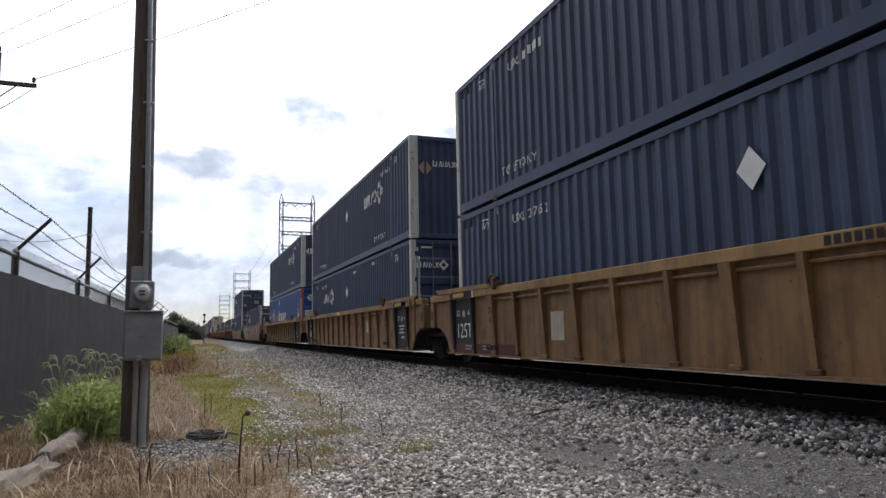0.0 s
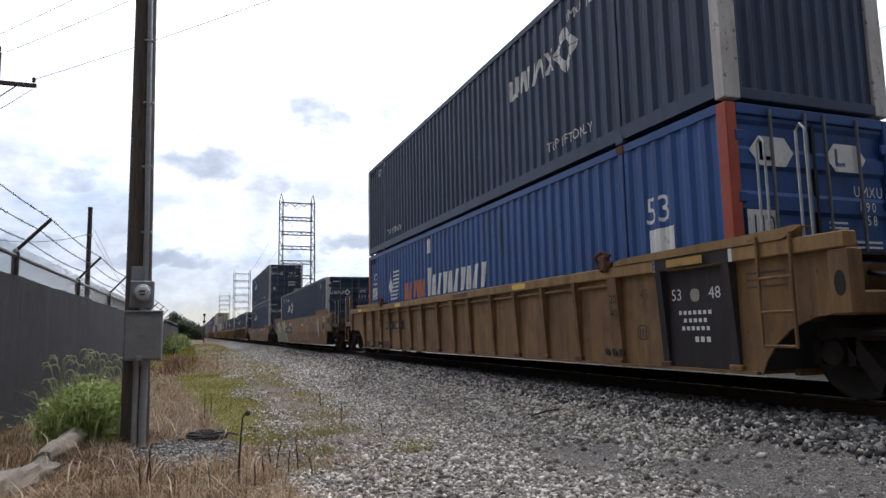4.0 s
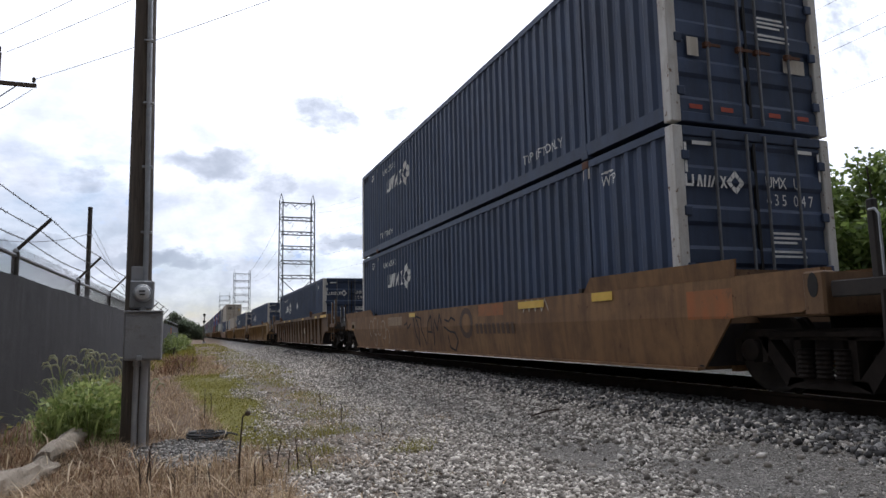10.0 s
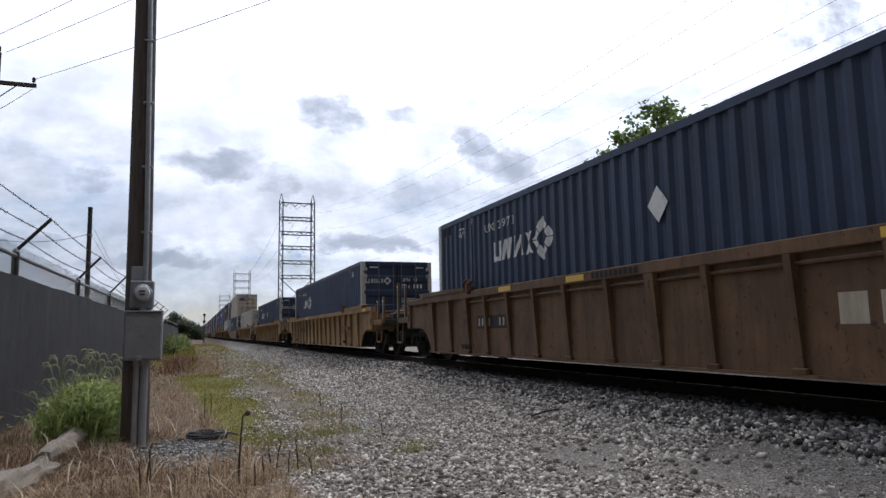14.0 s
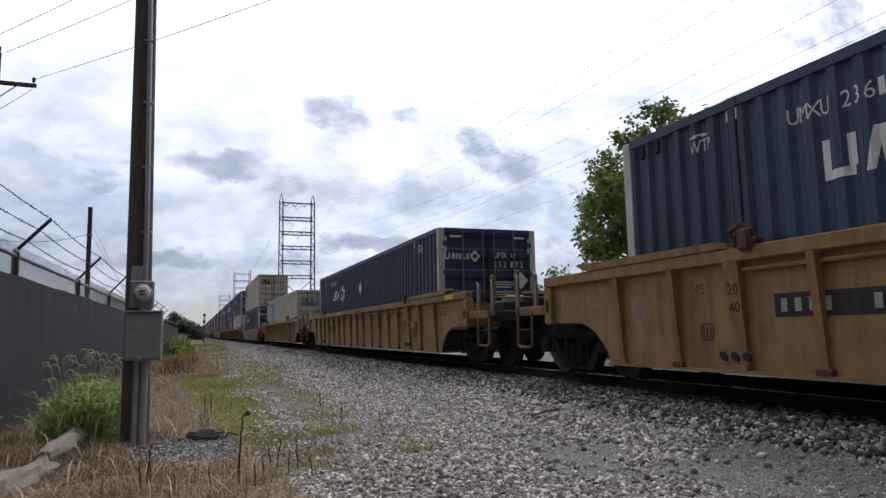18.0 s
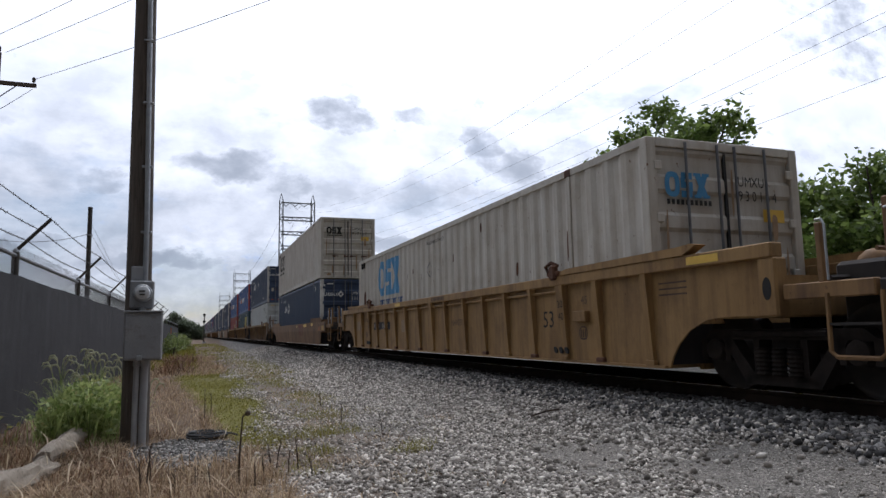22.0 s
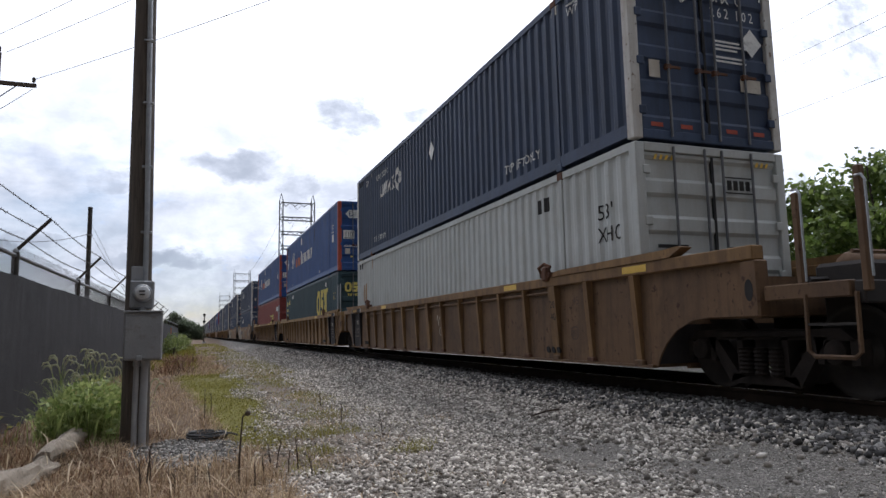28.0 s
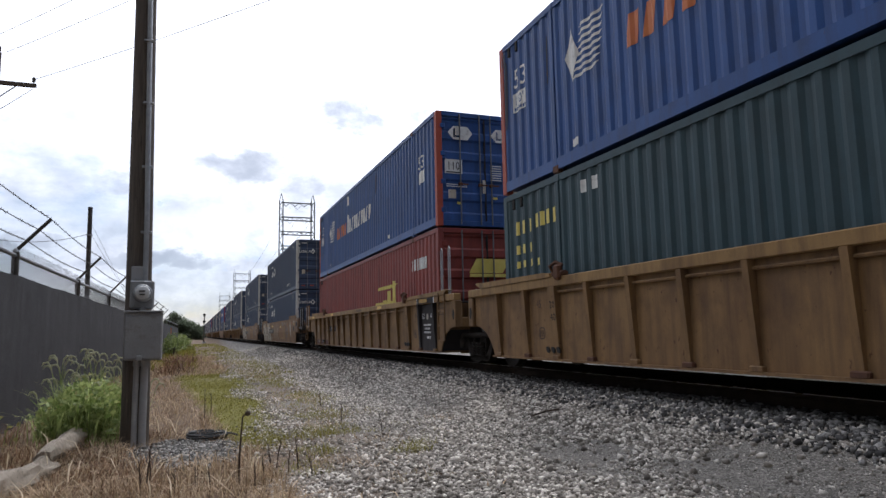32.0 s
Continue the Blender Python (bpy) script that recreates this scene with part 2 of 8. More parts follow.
def cloud_mat(clouds, fade):
    """Thin dark cloud bodies: soft-edged patches (x, y, half sizes, depth) in a clear sheet."""
    m = bpy.data.materials.new("cloud_sheet")
    m.use_nodes = True
    nt = m.node_tree
    nt.nodes.clear()
    N, L = nt.nodes.new, nt.links.new
    co = N("ShaderNodeTexCoord")

    def tex(scale, detail, push=(0, 0, 0)):
        mp = N("ShaderNodeMapping")
        mp.inputs["Location"].default_value = push
        mp.inputs["Scale"].default_value = (0.62, 1.0, 1.0)
        L(co.outputs["Object"], mp.inputs["Vector"])
        t = N("ShaderNodeTexNoise")
        t.inputs["Scale"].default_value, t.inputs["Detail"].default_value, t.inputs["Roughness"].default_value = scale, detail, 0.58
        L(mp.outputs[0], t.inputs["Vector"])
        return t

    def math_node(op, a, b):
        x = N("ShaderNodeMath")
        x.operation = op
        for i, v in enumerate((a, b)):
            if isinstance(v, (int, float)):
                x.inputs[i].default_value = v
            else:
                L(v, x.inputs[i])
        return x.outputs[0]

    warp, ragged = tex(0.008, 6), tex(0.0040, 10)
    bend = N("ShaderNodeVectorMath")
    bend.operation = "MULTIPLY_ADD"
    L(warp.outputs["Color"], bend.inputs[0])
    bend.inputs[1].default_value = (260, 0, 190)
    L(co.outputs["Object"], bend.inputs[2])
    total = None
    for x, y, rx, ry, depth in clouds:
        v = N("ShaderNodeVectorMath")
        v.operation = "SUBTRACT"
        L(bend.outputs[0], v.inputs[0])
        v.inputs[1].default_value = (x + 130, 0, y + 95)
        d = N("ShaderNodeVectorMath")
        d.operation = "DIVIDE"
        L(v.outputs[0], d.inputs[0])
        d.inputs[1].default_value = (rx, 1e9, ry)
        ln = N("ShaderNodeVectorMath")
        ln.operation = "LENGTH"
        L(d.outputs[0], ln.inputs[0])
        r = N("ShaderNodeMapRange")
        r.interpolation_type = "SMOOTHSTEP"
        r.inputs["From Min"].default_value, r.inputs["From Max"].default_value = 1.3, 0.35
        r.inputs["To Min"].default_value, r.inputs["To Max"].default_value = 0.0, depth
        L(ln.outputs["Value"], r.inputs["Value"])
        total = r.outputs[0] if total is None else math_node("MAXIMUM", total, r.outputs[0])
    wisp = N("ShaderNodeMapRange")
    wisp.inputs["From Min"].default_value, wisp.inputs["From Max"].default_value = 0.36, 0.64
    wisp.inputs["To Min"].default_value, wisp.inputs["To Max"].default_value = 0.12, 0.80
    L(ragged.outputs["Fac"], wisp.inputs["Value"])
    # ragged bodies: the soft spots are eaten into by billows of several sizes
    billow = tex(0.006, 10, (3, 1, 9)).outputs["Fac"]
    eaten = math_node("MULTIPLY_ADD", billow, 2.6)
    eaten.node.inputs[2].default_value = -1.30
    dense = math_node("ADD", math_node("MULTIPLY", total, 1.15), math_node("MULTIPLY", eaten, math_node("MINIMUM", math_node("MULTIPLY", total, 3.0), 1.0)))
    body_fac = N("ShaderNodeMapRange")
    body_fac.interpolation_type = "SMOOTHSTEP"
    body_fac.inputs["From Min"].default_value, body_fac.inputs["From Max"].default_value = 0.0, 1.4
    body_fac.inputs["To Max"].default_value = 0.86
    L(dense, body_fac.inputs["Value"])
    # the sheet thins out with height, where the veil above outshines it
    sep = N("ShaderNodeSeparateXYZ")
    L(co.outputs["Object"], sep.inputs[0])
    thin = N("ShaderNodeMapRange")
    thin.inputs["From Min"].default_value, thin.inputs["From Max"].default_value = 450, 1500
    thin.inputs["To Min"].default_value, thin.inputs["To Max"].default_value = 0.95, 0.25
    L(sep.outputs[2], thin.inputs["Value"])
    fac = math_node("MAXIMUM", body_fac.outputs[0], math_node("MULTIPLY", wisp.outputs[0], thin.outputs[0]))
    # gaps of blue
    gap = N("ShaderNodeMapRange")
    gap.inputs["From Min"].default_value, gap.inputs["From Max"].default_value = 0.60, 0.68
    L(tex(0.0075, 5, (7, 3, 1)).outputs["Fac"], gap.inputs["Value"])
    blue = math_node("MULTIPLY", gap.outputs[0], thin.outputs[0])
    tint = N("ShaderNodeMix")
    tint.data_type = "RGBA"
    L(blue, tint.inputs["Factor"])
    tint.inputs["A"].default_value, tint.inputs["B"].default_value = (0.47, 0.54, 0.645, 1), (0.40, 0.57, 0.92, 1)
    fac = math_node("MAXIMUM", fac, math_node("MULTIPLY", blue, 0.7))
    # the two sheets melt into one another where they overlap
    melt = N("ShaderNodeMapRange")
    melt.interpolation_type = "SMOOTHSTEP"
    melt.inputs["From Min"].default_value, melt.inputs["From Max"].default_value = fade
    L(sep.outputs[2], melt.inputs["Value"])
    fac = math_node("MULTIPLY", fac, melt.outputs[0])
    clear, body, mix, out = N("ShaderNodeBsdfTransparent"), N("ShaderNodeEmission"), N("ShaderNodeMixShader"), N("ShaderNodeOutputMaterial")
    L(tint.outputs["Result"], body.inputs["Color"])
    L(fac, mix.inputs[0])
    L(clear.outputs[0], mix.inputs[1])
    L(body.outputs[0], mix.inputs[2])
    L(mix.outputs[0], out.inputs["Surface"])
    return m


GROUND = ground_mat()
BALLAST = stones_mat("crushed_stone", (0.088, 0.075, 0.062), (0.325, 0.291, 0.248), (0.86, 0.80, 0.715))
# darker greys for the stones next to the rail
RAILSIDE_STONE = stones_mat("sooty_crushed_stone", (0.028, 0.026, 0.025), (0.10, 0.095, 0.09), (0.32, 0.305, 0.285))
DARK_STONE = stones_mat("dark_crushed_stone", (0.05, 0.047, 0.043), (0.15, 0.143, 0.13), (0.44, 0.42, 0.38))
RAIL_STEEL = surf("rail_steel", (0.026, 0.019, 0.015), (0.046, 0.031, 0.023), 6, 0.95, 0.0, 0.3)
RAIL_TOP = surf("rail_top", (0.45, 0.45, 0.45), (0.55, 0.54, 0.52), 5, 0.28, 1.0, 0.05)
TIE_WOOD = surf("tie_wood", (0.05, 0.04, 0.032), (0.10, 0.08, 0.065), 5, 0.9, 0, 0.5, stretch=(1, 6, 6))
POLE_WOOD = surf("pole_wood", (0.072, 0.058, 0.047), (0.155, 0.128, 0.105), 3, 0.92, 0, 0.7, 40, c3=(0.035, 0.03, 0.026), stretch=(9, 9, 0.5))
GALV = surf("galvanised_steel", (0.30, 0.31, 0.32), (0.42, 0.43, 0.44), 9, 0.5, 0.6, 0.1)
WIRE = surf("weathered_wire", (0.20, 0.205, 0.21), (0.30, 0.305, 0.31), 9, 0.6, 0.2, 0.05)
DARK_GALV = surf("dull_galvanised_steel", (0.13, 0.135, 0.145), (0.2, 0.205, 0.215), 9, 0.6, 0.4, 0.1)
DARK_STEEL = surf("dark_post", (0.05, 0.045, 0.04), (0.09, 0.08, 0.07), 5, 0.7, 0.4, 0.2)
GREY_BOX = surf("grey_enamel", (0.24, 0.245, 0.25), (0.31, 0.315, 0.32), 4, 0.5, 0.0, 0.08, c3=(0.20, 0.19, 0.18))
PVC = surf("grey_conduit", (0.27, 0.275, 0.28), (0.36, 0.36, 0.36), 4, 0.5, 0.0, 0.05)
SCREEN = surf("windscreen_cloth", (0.0145, 0.014, 0.0165), (0.027, 0.0265, 0.030), 1.5, 0.92, 0, 0.5, 220, c3=(0.037, 0.0365, 0.040))
TOWER_STEEL = surf("tower_steel", (0.13, 0.14, 0.14), (0.2, 0.2, 0.2), 2, 0.6, 0.5, 0.0)
CABLE = surf("cable", (0.14, 0.14, 0.145), (0.2, 0.2, 0.205), 4, 0.6, 0.0, 0.0)
BARK = surf("bark", (0.05, 0.04, 0.03), (0.11, 0.09, 0.07), 4, 0.95, 0, 0.8, 30, stretch=(6, 6, 1))
LOG = surf("weathered_log", (0.24, 0.20, 0.155), (0.40, 0.345, 0.275), 4, 0.95, 0, 0.8, 40, c3=(0.12, 0.09, 0.06), stretch=(5, 5, 1))
LEAF = leafy("leaf", (0.078, 0.128, 0.026), (0.215, 0.285, 0.078), 0.42, 0.55)
# distance haze is mixed into this leaf colour: lighter and greyer
HAZED_LEAF = leafy("far_leaf", (0.09, 0.12, 0.075), (0.18, 0.21, 0.135), 0.7, 0.45)
BUSH_LEAF = leafy("bush_leaf", (0.10, 0.14, 0.035), (0.27, 0.32, 0.11), 0.5, 0.5)
WEED = leafy("weed", (0.14, 0.21, 0.05), (0.48, 0.54, 0.21), 0.5, 0.5)
SEED = leafy("seed_head", (0.42, 0.42, 0.27), (0.60, 0.59, 0.42), 0.7, 0.35)
GRASS = leafy("green_grass", (0.145, 0.135, 0.011), (0.265, 0.235, 0.027), 0.6, 0.35)
STRAW = leafy("dry_grass", (0.14, 0.078, 0.04), (0.60, 0.45, 0.28), 0.8, 0.25)
PALE_STRAW = leafy("pale_straw", (0.40, 0.30, 0.18), (0.74, 0.62, 0.44), 0.75, 0.25)
BRUSH = leafy("dead_brush", (0.06, 0.03, 0.016), (0.30, 0.17, 0.09), 0.85, 0.2)
PALE_WEED = leafy("pale_weed", (0.30, 0.30, 0.09), (0.5, 0.48, 0.2), 0.6, 0.4)
BROWN_STALK = surf("dead_stalk", (0.035, 0.022, 0.015), (0.07, 0.045, 0.03), 10, 0.9, 0, 0.2)
GLASS_DOME = surf("meter_glass", (0.55, 0.57, 0.58), (0.65, 0.66, 0.66), 6, 0.15, 0.0, 0.0)
BLACK_RUBBER = surf("black_plastic", (0.012, 0.012, 0.013), (0.03, 0.03, 0.03), 8, 0.6, 0, 0.1)
WHITE_PAINT = surf("white_lettering", (0.62, 0.62, 0.60), (0.78, 0.78, 0.75), 3, 0.6, 0, 0.05, c3=(0.4, 0.39, 0.37))
YELLOW_PAINT = surf("yellow_lettering", (0.62, 0.5, 0.10), (0.72, 0.6, 0.16), 4, 0.6, 0, 0.05)
LETTER_BLUE = surf("dark_blue_lettering", (0.025, 0.06, 0.16), (0.05, 0.10, 0.22), 4, 0.6, 0, 0.05)
SKYBLUE_PAINT = surf("blue_lettering", (0.05, 0.22, 0.42), (0.08, 0.28, 0.5), 4, 0.6, 0, 0.05)
ORANGE_PAINT = surf("orange_paint", (0.50, 0.12, 0.03), (0.58, 0.18, 0.05), 4, 0.6, 0, 0.05)
RED_PAINT = surf("red_paint", (0.33, 0.05, 0.025), (0.42, 0.08, 0.04), 4, 0.6, 0, 0.05)
BLACK_PAINT = surf("black_paint", (0.012, 0.011, 0.011), (0.028, 0.025, 0.023), 6, 0.88, 0, 0.1)
REFLECT_YELLOW = surf("yellow_reflective_strip", (0.66, 0.40, 0.04), (0.74, 0.48, 0.07), 6, 0.45, 0, 0.03)
NAVY = worn_paint("navy_paint", (0.038, 0.056, 0.104), (0.054, 0.079, 0.140), (0.034, 0.043, 0.065), (0.05, 0.035, 0.03), 0.6, 0.7, 0.55, 0.3)
BLUE = worn_paint("bright_blue_paint", (0.024, 0.075, 0.24), (0.034, 0.097, 0.30), (0.03, 0.055, 0.14), (0.07, 0.045, 0.04), 0.6, 0.69, 0.5, 0.2)
POST_WHITE = worn_paint("chipped_white_paint", (0.54, 0.53, 0.50), (0.66, 0.65, 0.62), (0.34, 0.29, 0.23), (0.17, 0.10, 0.06), 0.6, 0.6, 0.6)
PALE = worn_paint("pale_grey_paint", (0.44, 0.465, 0.45), (0.54, 0.555, 0.54), (0.36, 0.35, 0.31), (0.16, 0.08, 0.05), 0.45, 0.69, 0.6)
CREAM = worn_paint("dirty_white_paint", (0.50, 0.465, 0.40), (0.60, 0.565, 0.50), (0.36, 0.30, 0.22), (0.16, 0.075, 0.04), 0.6, 0.645, 0.6)
GREEN = worn_paint("dark_green_blue_paint", (0.030, 0.062, 0.076), (0.042, 0.080, 0.094), (0.028, 0.045, 0.05), (0.06, 0.04, 0.03), 0.6, 0.7, 0.55, 0.2)
MAROON = worn_paint("maroon_paint", (0.22, 0.042, 0.033), (0.29, 0.062, 0.048), (0.12, 0.035, 0.03), (0.09, 0.05, 0.035), 0.55, 0.68, 0.55, 0.2)
# real paint of the yellow cars, and the lit tone of ochre cars' chords
CAR_YELLOW = worn_paint("weathered_yellow_paint", (0.275, 0.160, 0.060), (0.37, 0.228, 0.092), (0.095, 0.052, 0.03), (0.09, 0.04, 0.022), 0.55, 0.66)
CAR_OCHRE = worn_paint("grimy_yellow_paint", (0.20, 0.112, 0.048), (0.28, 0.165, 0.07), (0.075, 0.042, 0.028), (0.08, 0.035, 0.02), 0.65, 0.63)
CAR_TAN = worn_paint("faded_tan_paint", (0.20, 0.107, 0.047), (0.28, 0.158, 0.072), (0.085, 0.047, 0.03), (0.09, 0.038, 0.02), 0.7, 0.64)
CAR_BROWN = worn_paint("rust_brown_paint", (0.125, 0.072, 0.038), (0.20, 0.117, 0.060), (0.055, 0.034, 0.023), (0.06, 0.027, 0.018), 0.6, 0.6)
# sooty black paint; on the well bulkheads it stands in for shade
CAR_GREY = worn_paint("sooty_grey_paint", (0.030, 0.026, 0.027), (0.055, 0.046, 0.046), (0.022, 0.018, 0.018), (0.06, 0.03, 0.02), 0.6, 0.66, 0.8)
TRUCK_IRON = surf("greasy_iron", (0.018, 0.015, 0.0135), (0.036, 0.029, 0.025), 5, 0.9, 0.0, 0.3)
for iron in (TRUCK_IRON, RAIL_STEEL):
    iron.node_tree.nodes["Principled BSDF"].inputs["Specular IOR Level"].default_value = 0.12
WHEEL_STEEL = surf("wheel_steel", (0.022, 0.018, 0.016), (0.045, 0.036, 0.03), 6, 0.6, 0.2, 0.1)
BLUE_STAIN = worn_paint("brown_streak", (0.05, 0.062, 0.10), (0.08, 0.075, 0.09), (0.04, 0.05, 0.08), (0.12, 0.07, 0.05), 0.7, 0.6)
STAIN = surf("rust_stain", (0.26, 0.155, 0.085), (0.40, 0.28, 0.17), 5, 0.7, 0, 0.1)
RUST = surf("rust", (0.075, 0.033, 0.02), (0.14, 0.062, 0.032), 6, 0.85, 0.1, 0.3)

END_DARK = surf("oily_black_steel", (0.018, 0.015, 0.0135), (0.04, 0.032, 0.027), 4, 0.85, 0.0, 0.2)


# ---- mesh helpers ----
class Shape:
    """Collects faces for one mesh."""

    def __init__(self):
        self.v, self.f = [], []

    def add(self, verts, faces):
        n = len(self.v)
        self.v += [tuple(p) for p in verts]
        self.f += [tuple(n + i for i in f) for f in faces]
        return self

    def box(self, x0, x1, y0, y1, z0, z1, c=0.0):
        """A box, with its long upright and level edges cut by c where c > 0."""
        if c <= 0:
            return self.add([(x, y, z) for z in (z0, z1) for y in (y0, y1) for x in (x0, x1)],
                            [(0, 2, 3, 1), (4, 5, 7, 6), (0, 1, 5, 4), (2, 6, 7, 3), (0, 4, 6, 2), (1, 3, 7, 5)])
        ring = []
        for z, i in ((z0, c), (z0 + c, 0), (z1 - c, 0), (z1, c)):
            ring.append([(x0 + c + i * 0.5, y0 + i, z), (x1 - c - i * 0.5, y0 + i, z), (x1 - i, y0 + c + i * 0.5, z), (x1 - i, y1 - c - i * 0.5, z),
                         (x1 - c - i * 0.5, y1 - i, z), (x0 + c + i * 0.5, y1 - i, z), (x0 + i, y1 - c - i * 0.5, z), (x0 + i, y0 + c + i * 0.5, z)])
        vs = [p for r in ring for p in r]
        fs = [tuple(range(7, -1, -1)), tuple(range(24, 32))]
        for k in range(3):
            for j in range(8):
                a, b = k * 8 + j, k * 8 + (j + 1) % 8
                fs.append((a, b, b + 8, a + 8))
        return self.add(vs, fs)

    def prism(self, profile, axis, lo, hi):
        """A flat outline (two coordinates in axis order) pushed along axis from lo to hi."""
        n = len(profile)

        def place(a, b, d):
            return {"x": (d, a, b), "y": (a, d, b), "z": (a, b, d)}[axis]
        vs = [place(a, b, lo) for a, b in profile] + [place(a, b, hi) for a, b in profile]
        fs = [tuple(range(n)), tuple(range(2 * n - 1, n - 1, -1))] + [(i, n + i, n + (i + 1) % n, (i + 1) % n) for i in range(n)]
        return self.add(vs, fs)

    def tube(self, p0, p1, r0, r1=None, n=8, caps=True):
        r1 = r0 if r1 is None else r1
        p0, p1 = Vector(p0), Vector(p1)
        w = (p1 - p0).normalized()
        u = w.orthogonal().normalized()
        q = w.cross(u)
        vs = []
        for p, r in ((p0, r0), (p1, r1)):
            vs += [p + (u * math.cos(2 * math.pi * k / n) + q * math.sin(2 * math.pi * k / n)) * r for k in range(n)]
        fs = [(k, (k + 1) % n, n + (k + 1) % n, n + k) for k in range(n)]
        if caps:
            fs += [tuple(range(n - 1, -1, -1)), tuple(range(n, 2 * n))]
        return self.add(vs, fs)

    def bent(self, points, r, n=6):
        """A round bar through points."""
        pts = [Vector(p) for p in points]
        vs, fs = [], []
        for i, p in enumerate(pts):
            w = (pts[min(i + 1, len(pts) - 1)] - pts[max(i - 1, 0)]).normalized()
            u = Vector((0.31, 0.17, 0.93)).cross(w).normalized() if abs(w.z) < 0.98 else Vector((1, 0, 0)).cross(w).normalized()
            q = w.cross(u)
            rr = r[i] if isinstance(r, (list, tuple)) else r
            vs += [p + (u * math.cos(2 * math.pi * k / n) + q * math.sin(2 * math.pi * k / n)) * rr for k in range(n)]
        for i in range(len(pts) - 1):
            fs += [(i * n + k, i * n + (k + 1) % n, i * n + n + (k + 1) % n, i * n + n + k) for k in range(n)]
        fs += [tuple(range(n - 1, -1, -1)), tuple(range((len(pts) - 1) * n, len(pts) * n))]
        return self.add(vs, fs)

    def lathe(self, origin, axis, profile, n=16):
        """Rings (distance along axis, radius) turned about axis."""
        o, w = Vector(origin), Vector(axis).normalized()
        u = w.orthogonal().normalized()
        q = w.cross(u)
        vs, fs = [], []
        for d, r in profile:
            vs += [o + w * d + (u * math.cos(2 * math.pi * k / n) + q * math.sin(2 * math.pi * k / n)) * r for k in range(n)]
        for i in range(len(profile) - 1):
            fs += [(i * n + k, i * n + (k + 1) % n, i * n + n + (k + 1) % n, i * n + n + k) for k in range(n)]
        fs += [tuple(range(n - 1, -1, -1)), tuple(range((len(profile) - 1) * n, len(profile) * n))]
        return self.add(vs, fs)

    def mesh(self, name, material, smooth=False):
        me = bpy.data.meshes.new(name)
        me.from_pydata(self.v, [], self.f)
        me.materials.append(material)
        if smooth:
            me.polygons.foreach_set("use_smooth", [True] * len(me.polygons))
            me.set_sharp_from_angle(angle=radians(40))
        me.update()
        return me


def part(name, shape, material, parent, label="", smooth=False):
    """Links one shape (or a ready mesh) as one mesh object under a thing or a part."""
    me = shape.mesh(name, material, smooth) if isinstance(shape, Shape) else shape
    ob = new(name, me)
    ob.parent = parent
    if label:
        ob["label"] = label
    return ob


def thing(name, label, category, group="", m=None, kind=""):
    ob = new(name)
    ob.empty_display_size = 0.2
    if m is not None:
        ob.matrix_basis = m
    return tagged(ob, label, category, group, kind)


def solid(name, shape, material, label, category, group="", kind="", smooth=False):
    return tagged(new(name, shape.mesh(name, material, smooth)), label, category, group, kind)


# ---- ground and track ----
def bed(x):
    """Height of the track bed's cross-section at x."""
    pts = ((-1e9, 0.0), (3.5, 0.0), (4.1, 0.05), (5.25, 0.34), (5.5, 0.36), (8.1, 0.36), (8.4, 0.32), (9.6, 0.0), (1e9, 0.0))
    for (a, ha), (b, hb) in zip(pts, pts[1:]):
        if a <= x <= b:
            return ha + (hb - ha) * (x - a) / (b - a)
    return 0.0


def ground_height(x, y):
    near = max(0.0, 1 - max(abs(x) - 4, abs(y - 10) - 14, 0) / 8)
    return bed(x) + near * 0.035 * noise.noise((x * 0.7, y * 0.5, 3.1)) + near * 0.012 * noise.noise((x * 3, y * 3, 7.7))


def make_ground():
    xs = [-2500, -900, -300, -120, -60, -30, -18, -10] + list(np.arange(-6, 10.01, 0.25)) + [12, 16, 24, 40, 80, 160, 400, 1000, 2500]
    ys = [-1500, -400, -120, -50, -25, -10, -4] + list(np.arange(0, 22.01, 0.3)) + list(np.arange(23, 60, 2)) + [70, 90, 120, 170, 240, 350, 500, 800, 1400, 3000]
    sh = Shape()
    nx = len(xs)
    sh.v = [(x, y, ground_height(x, y)) for y in ys for x in xs]
    sh.f = [(j * nx + i, j * nx + i + 1, j * nx + nx + i + 1, j * nx + nx + i) for j in range(len(ys) - 1) for i in range(nx - 1)]
    solid("ground", sh, GROUND, "dusty ground of grit, crushed stone and dry litter", "ground", kind="structure", smooth=True)


RAIL_PROFILE = [(-0.075, 0), (0.075, 0), (0.075, 0.012), (0.012, 0.03), (0.010, 0.125), (0.036, 0.138), (0.036, 0.166), (0.028, 0.172),
                (-0.028, 0.172), (-0.036, 0.166), (-0.036, 0.138), (-0.010, 0.125), (-0.012, 0.03), (-0.075, 0.012)]


